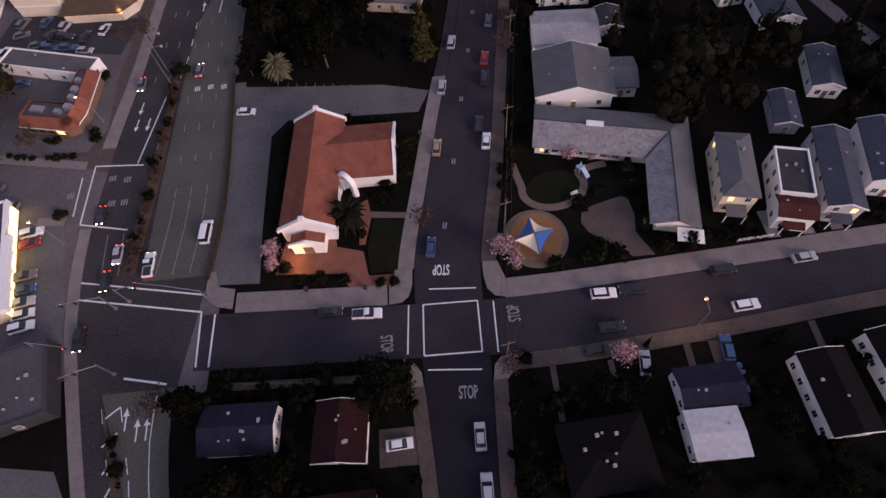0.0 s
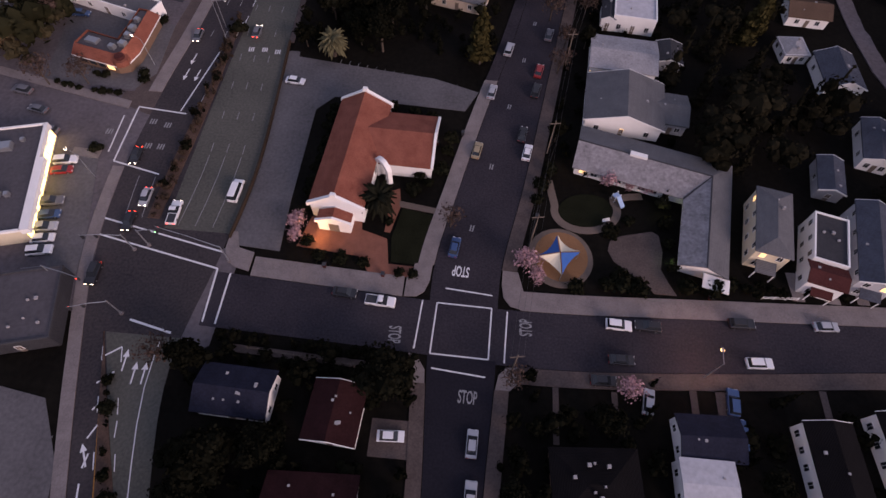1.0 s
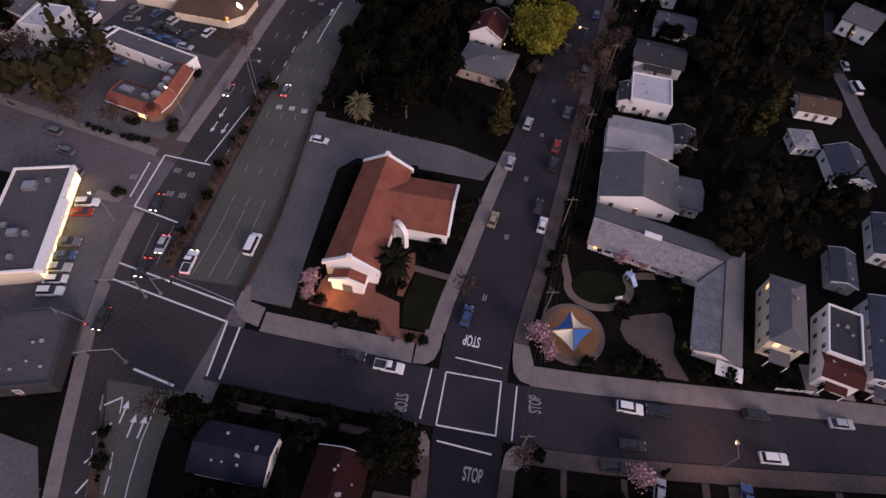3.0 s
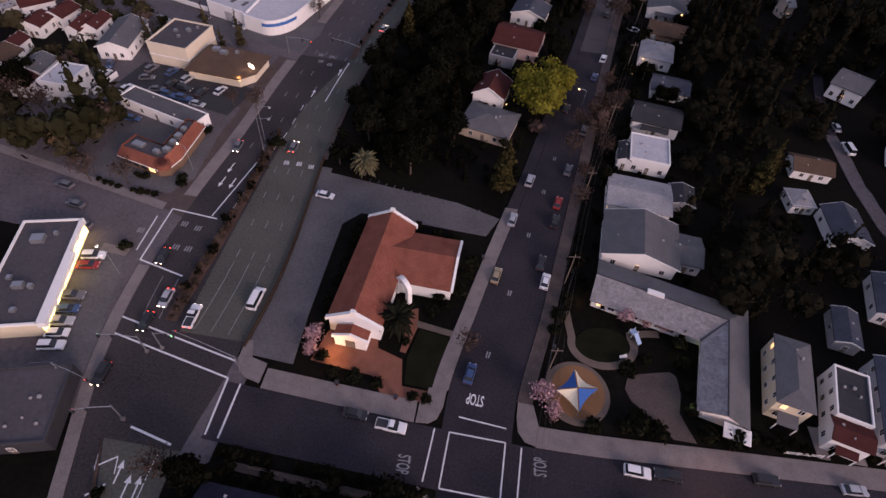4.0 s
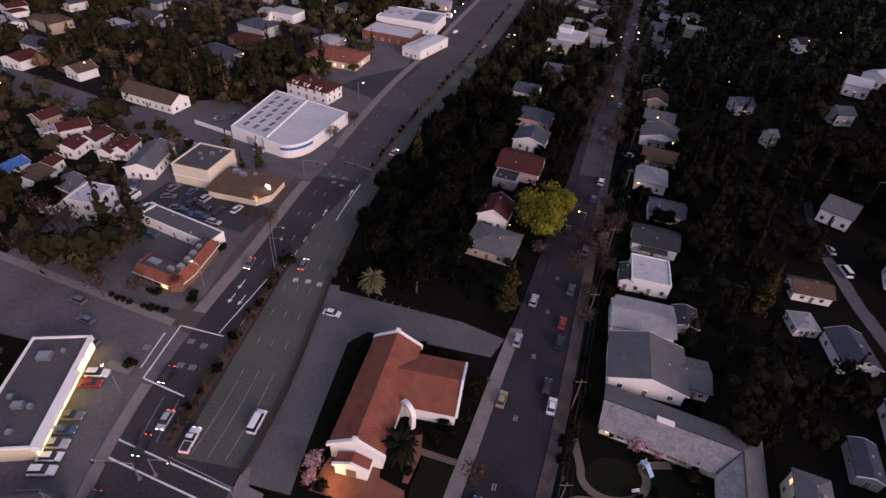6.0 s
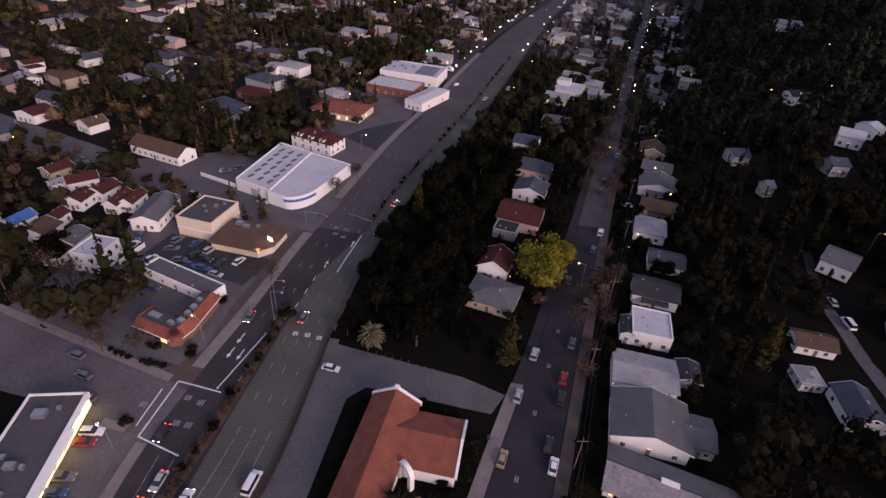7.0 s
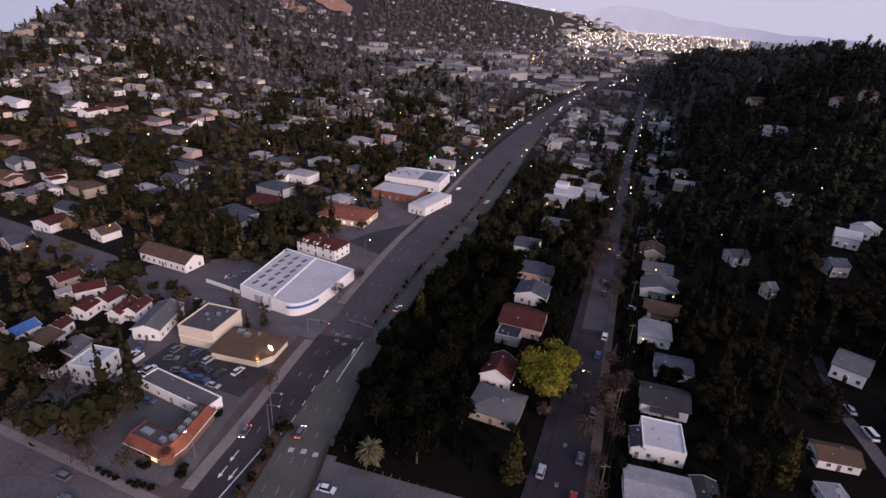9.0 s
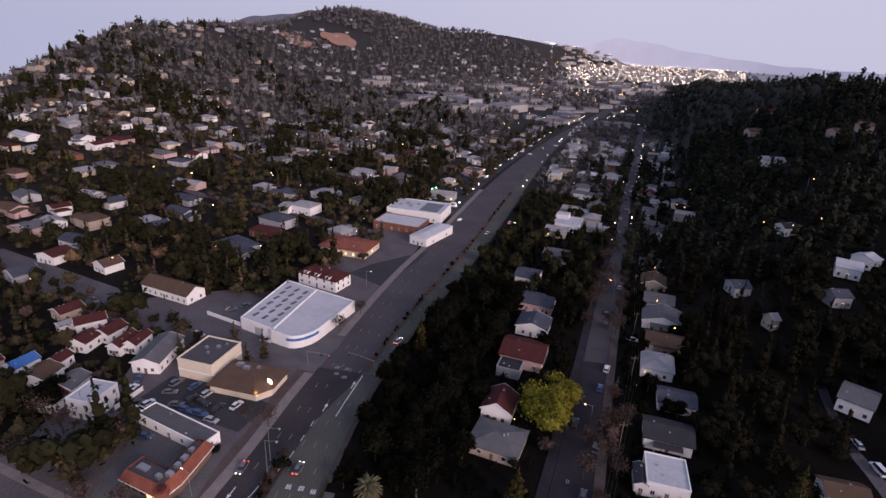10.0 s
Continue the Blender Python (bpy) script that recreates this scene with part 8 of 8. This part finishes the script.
far_cars("far_parked_cars", "pale cars parked before the distant avenue shops", 30, 501, lot_spot, "stucco")
far_cars("far_dark_cars", "dark cars parked before the distant avenue shops", 40, 502, lot_spot, "shingle_d")
far_cars("far_street_cars", "cars parked along the distant side street", 26, 503, street_spot, "shingle_l")
far_cars("far_avenue_cars", "cars driving far along the avenue", 9, 504, avenue_spot, "stucco")

# woods; the far ones use foliage colours with haze painted in
in_east = lambda x, y: (x > ss_r(y) + 27 or (y > 90 and x > 46)) and bearing(x, y)[0] < 72
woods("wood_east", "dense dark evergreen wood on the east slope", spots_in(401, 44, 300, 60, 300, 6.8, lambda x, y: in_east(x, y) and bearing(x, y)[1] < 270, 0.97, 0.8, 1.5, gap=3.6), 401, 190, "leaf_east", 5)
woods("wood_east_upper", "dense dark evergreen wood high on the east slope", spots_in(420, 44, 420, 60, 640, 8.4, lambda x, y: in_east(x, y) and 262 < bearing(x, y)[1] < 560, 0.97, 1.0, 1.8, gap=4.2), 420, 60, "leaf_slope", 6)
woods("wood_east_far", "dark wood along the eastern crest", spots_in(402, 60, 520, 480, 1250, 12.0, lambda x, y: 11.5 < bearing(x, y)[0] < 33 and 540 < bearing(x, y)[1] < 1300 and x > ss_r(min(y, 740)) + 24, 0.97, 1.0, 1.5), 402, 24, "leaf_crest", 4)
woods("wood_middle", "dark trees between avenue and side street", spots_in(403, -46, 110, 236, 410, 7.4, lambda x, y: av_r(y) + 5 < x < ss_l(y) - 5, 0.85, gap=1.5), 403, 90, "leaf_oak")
woods("wood_middle_far", "trees between the far avenue and side street, greyed by painted haze", spots_in(427, -20, 130, 412, 740, 8.4, lambda x, y: av_r(y) + 5 < x < ss_l(y) - 5, 0.72, 0.6, 1.1, gap=1.5), 427, 70, "leaf_far")
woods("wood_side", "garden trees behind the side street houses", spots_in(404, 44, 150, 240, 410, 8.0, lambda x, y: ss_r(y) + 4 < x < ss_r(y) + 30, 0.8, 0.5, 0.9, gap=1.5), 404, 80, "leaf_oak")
woods("wood_side_far", "garden trees along the far side street, greyed by painted haze", spots_in(428, 44, 180, 412, 760, 9.0, lambda x, y: ss_r(y) + 4 < x < ss_r(y) + 34, 0.7, 0.5, 0.9, gap=1.5), 428, 70, "leaf_far")
woods("street_trees", "leafless reddish trees along the side street", spots_in(429, 8, 130, 124, 560, 7.0, lambda x, y: -4.5 < x - ss_l(y) < -0.5 or 0.5 < x - ss_r(y) < 4.5, 0.5, 0.5, 0.85, gap=0.2), 429, 190, "leaf_bare")
in_west = lambda x, y: x < av_l(y) - 17 and bearing(x, y)[0] > -54
woods("wood_west", "garden trees of the western valley", spots_in(405, -420, -82, 88, 520, 7.9, in_west, 0.78, 0.5, 1.0, gap=1.5), 405, 84, "leaf_west")
woods("wood_west_oak", "tall dark oaks and evergreens of the western valley", spots_in(421, -460, -82, 100, 640, 9.6, lambda x, y: in_west(x, y) and grove(x, y) > 0.10, 0.9, 1.0, 1.9, gap=3.4), 421, 100, "leaf_oak")
woods("wood_west_near", "dark garden trees round the red-roofed cottages", spots_in(426, -235, -104, 92, 215, 6.0, in_west, 0.62, 0.45, 0.95, gap=1.6), 426, 260, "leaf_oak")
woods("wood_west_rust", "russet winter trees of the western valley", spots_in(422, -460, -82, 100, 640, 19.0, in_west, 0.5, 0.5, 1.0, gap=2.2), 422, 80, "leaf_rust")
woods("wood_west_ochre", "olive yellow trees of the western valley", spots_in(423, -460, -82, 180, 640, 30.0, in_west, 0.6, 0.6, 1.2, gap=2.4), 423, 80, "leaf_ochre")
woods("wood_west_bare", "leafless reddish trees of the western valley", spots_in(406, -420, -95, 88, 520, 16.0, lambda x, y: x < av_l(y) - 20 and bearing(x, y)[0] > -54, 0.6, 0.5, 0.9, gap=1.0), 406, 80, "leaf_bare")
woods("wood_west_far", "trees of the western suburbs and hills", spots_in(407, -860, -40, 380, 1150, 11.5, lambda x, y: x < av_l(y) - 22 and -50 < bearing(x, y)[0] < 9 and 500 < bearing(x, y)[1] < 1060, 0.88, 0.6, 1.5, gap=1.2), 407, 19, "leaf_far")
woods("wood_avenue_side", "dark trees between the avenue shops", spots_in(424, -90, 80, 335, 800, 9.0, lambda x, y: av_l(y) - 48 < x < av_l(y) - 5, 0.62, 0.7, 1.4, gap=1.4), 424, 70, "leaf_west")
woods("wood_hill_oak", "dark clumps of oaks on the western hills", spots_in(425, -800, -60, 480, 1150, 24.0, lambda x, y: x < av_l(y) - 40 and -48 < bearing(x, y)[0] < 0 and bearing(x, y)[1] > 520 and grove(x * 0.5, y * 0.5) > 0.05, 0.7, 1.2, 2.2, gap=2.5), 425, 40, "leaf_oak")
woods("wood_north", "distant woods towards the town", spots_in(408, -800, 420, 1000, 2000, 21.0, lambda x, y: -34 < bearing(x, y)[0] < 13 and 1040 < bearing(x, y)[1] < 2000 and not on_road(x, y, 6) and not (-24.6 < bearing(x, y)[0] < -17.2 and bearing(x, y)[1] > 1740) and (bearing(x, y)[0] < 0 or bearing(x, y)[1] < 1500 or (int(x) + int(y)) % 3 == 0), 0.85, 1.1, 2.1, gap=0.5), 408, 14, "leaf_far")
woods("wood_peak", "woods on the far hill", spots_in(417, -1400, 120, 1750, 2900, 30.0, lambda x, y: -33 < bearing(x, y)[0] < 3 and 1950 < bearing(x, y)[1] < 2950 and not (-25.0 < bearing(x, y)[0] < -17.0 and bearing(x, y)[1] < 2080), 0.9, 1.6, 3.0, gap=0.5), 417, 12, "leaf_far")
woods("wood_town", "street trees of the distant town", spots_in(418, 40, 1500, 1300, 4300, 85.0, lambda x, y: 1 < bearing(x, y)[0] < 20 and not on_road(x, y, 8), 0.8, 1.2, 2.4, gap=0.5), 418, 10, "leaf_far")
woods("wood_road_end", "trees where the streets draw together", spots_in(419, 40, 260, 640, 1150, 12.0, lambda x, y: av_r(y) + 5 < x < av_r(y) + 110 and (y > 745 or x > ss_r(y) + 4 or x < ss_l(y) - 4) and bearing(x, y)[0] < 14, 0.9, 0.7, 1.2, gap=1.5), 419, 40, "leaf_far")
woods("wood_south_west", "dark trees behind the shops", spots_in(409, -150, -98, -30, 74, 8.0, lambda x, y: x < -99, 0.6, 0.6, 1.0), 409, 70, "leaf_west")


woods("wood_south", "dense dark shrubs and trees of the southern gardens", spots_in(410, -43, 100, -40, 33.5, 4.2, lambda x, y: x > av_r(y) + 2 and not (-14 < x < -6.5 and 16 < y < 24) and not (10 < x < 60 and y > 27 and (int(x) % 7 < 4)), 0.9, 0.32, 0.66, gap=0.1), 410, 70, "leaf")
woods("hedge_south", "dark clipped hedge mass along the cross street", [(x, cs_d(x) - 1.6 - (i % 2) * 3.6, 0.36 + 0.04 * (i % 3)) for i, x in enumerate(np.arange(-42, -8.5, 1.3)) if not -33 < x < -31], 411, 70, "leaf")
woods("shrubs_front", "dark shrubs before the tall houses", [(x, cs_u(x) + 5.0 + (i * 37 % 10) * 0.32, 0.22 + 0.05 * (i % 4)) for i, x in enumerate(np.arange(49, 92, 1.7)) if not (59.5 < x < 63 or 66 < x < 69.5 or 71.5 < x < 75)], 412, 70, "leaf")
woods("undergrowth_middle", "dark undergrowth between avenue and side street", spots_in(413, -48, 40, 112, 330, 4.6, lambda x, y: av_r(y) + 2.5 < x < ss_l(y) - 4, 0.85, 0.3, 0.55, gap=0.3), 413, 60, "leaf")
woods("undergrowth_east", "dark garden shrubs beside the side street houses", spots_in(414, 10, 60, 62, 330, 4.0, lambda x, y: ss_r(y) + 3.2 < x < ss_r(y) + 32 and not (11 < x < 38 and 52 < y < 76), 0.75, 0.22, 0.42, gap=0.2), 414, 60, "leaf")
rm = np.random.default_rng(9)
woods("median_shrubs", "low brownish shrubs on the avenue median", [(-62.5 + rm.normal() * 0.7, rm.uniform(58, 120), rm.uniform(0.10, 0.26)) for _ in range(80)], 415, 60, "leaf_median")
woods("median_dark_shrubs", "dark shrubs on the avenue median", [(-62.5 + rm.normal() * 0.6, rm.uniform(58, 120), rm.uniform(0.14, 0.36)) for _ in range(20)] + [(av_l(y) + 0.73 * (av_r(y) - av_l(y)), y, rm.uniform(0.1, 0.3)) for y in rm.uniform(164, 420, 60)] + [(av_l(y) + 5.6, y, rm.uniform(0.1, 0.25)) for y in rm.uniform(-30, 26, 26)], 416, 60, "leaf")
# bare red earth high on the far hill
def scar(a0, a1, d0, d1):
    g, n = Geo(), 10
    for j in range(n + 1):
        for i in range(n + 1):
            u, v = i / n * 2 - 1, j / n * 2 - 1
            k = (1 + 0.3 * noise.noise(Vector((u * 1.6 + a0, v * 1.6, 0.5)))) / max(1.0, math.hypot(u, v) / max(abs(u), abs(v), 1e-6))
            az, d = radians((a0 + a1) / 2 + (a1 - a0) / 2 * u * k), (d0 + d1) / 2 + (d1 - d0) / 2 * v * k
            x, y = -9 + d * math.sin(az), 13 + d * math.cos(az)
            g.v.append((x, y, land(x, y) + 4))
    g.f = [(j * (n + 1) + i, j * (n + 1) + i + 1, (j + 1) * (n + 1) + i + 1, (j + 1) * (n + 1) + i) for j in range(n) for i in range(n)]
    structure("ground_bare_slope", g, M["scar"], "bare red earth slope on the far hill", "hillside")


scar(-25.7, -22.2, 1560, 1700)
scar(-22.0, -18.4, 1760, 1960)

# hill behind the near crest, its blue being haze put into the colour
blue = Geo()
for i in range(25):
    az = radians(-32 + 14 * i / 24)
    hgt = 106 + 4300 * math.tan(radians(float(np.interp(-32 + 14 * i / 24, (-32, -30, -28, -25.4, -22.3, -18), (0.5, 0.85, 1.5, 1.75, 2.3, 1.9))) + 0.05 * math.sin(i * 1.3)))
    x, y = -9 + 4300 * math.sin(az), 13 + 4300 * math.cos(az)
    blue.v.extend([(x, y, -30), (x, y, hgt), (x * 1.02, y * 1.02, -30)])
for i in range(24):
    a = 3 * i
    blue.f.extend([(a, a + 3, a + 4, a + 1), (a + 1, a + 4, a + 5, a + 2)])
structure("backdrop_hill", blue, M["far_haze_hill"], "hill beyond the near crest, painted haze blue", "hills")

# water of the bay before the ridge
bay = Geo()
for i in range(17):
    az = radians(10.5 + 26 * i / 16)
    for d in (2600 - 500 * math.sin(i / 16 * math.pi), 4690):
        bay.v.append((-9 + d * math.sin(az), 13 + d * math.cos(az), 0.6))
bay.f = [(2 * i, 2 * i + 2, 2 * i + 3, 2 * i + 1) for i in range(16)]
structure("water_bay", bay, M["water"], "calm pale water of the bay", "water")

# ridge across the bay, haze painted into its pale colour
ridge = Geo()
n = 60
for i in range(n + 1):
    az = radians(1.5 + 35 * i / n)
    hgt = 106 + 4700 * math.tan(radians(float(np.interp(1.5 + 35 * i / n, (1.5, 4.6, 7.2, 9.8, 12.3, 14.8, 17.2, 21.6, 36.5), (0.2, 0.7, 1.15, 0.9, 0.4, 0.05, -0.2, -0.6, -0.9))) + 0.05 * math.sin(i * 0.9)))
    x, y = -9 + 4700 * math.sin(az), 13 + 4700 * math.cos(az)
    ridge.v.extend([(x, y, -30), (x, y, max(28, hgt)), (x * 1.015, y * 1.015, -30)])
for i in range(n):
    a = 3 * i
    ridge.f.extend([(a, a + 3, a + 4, a + 1), (a + 1, a + 4, a + 5, a + 2)])
structure("backdrop_ridge", ridge, M["haze_hill"], "ridge across the bay, painted pale blue with haze", "hills")
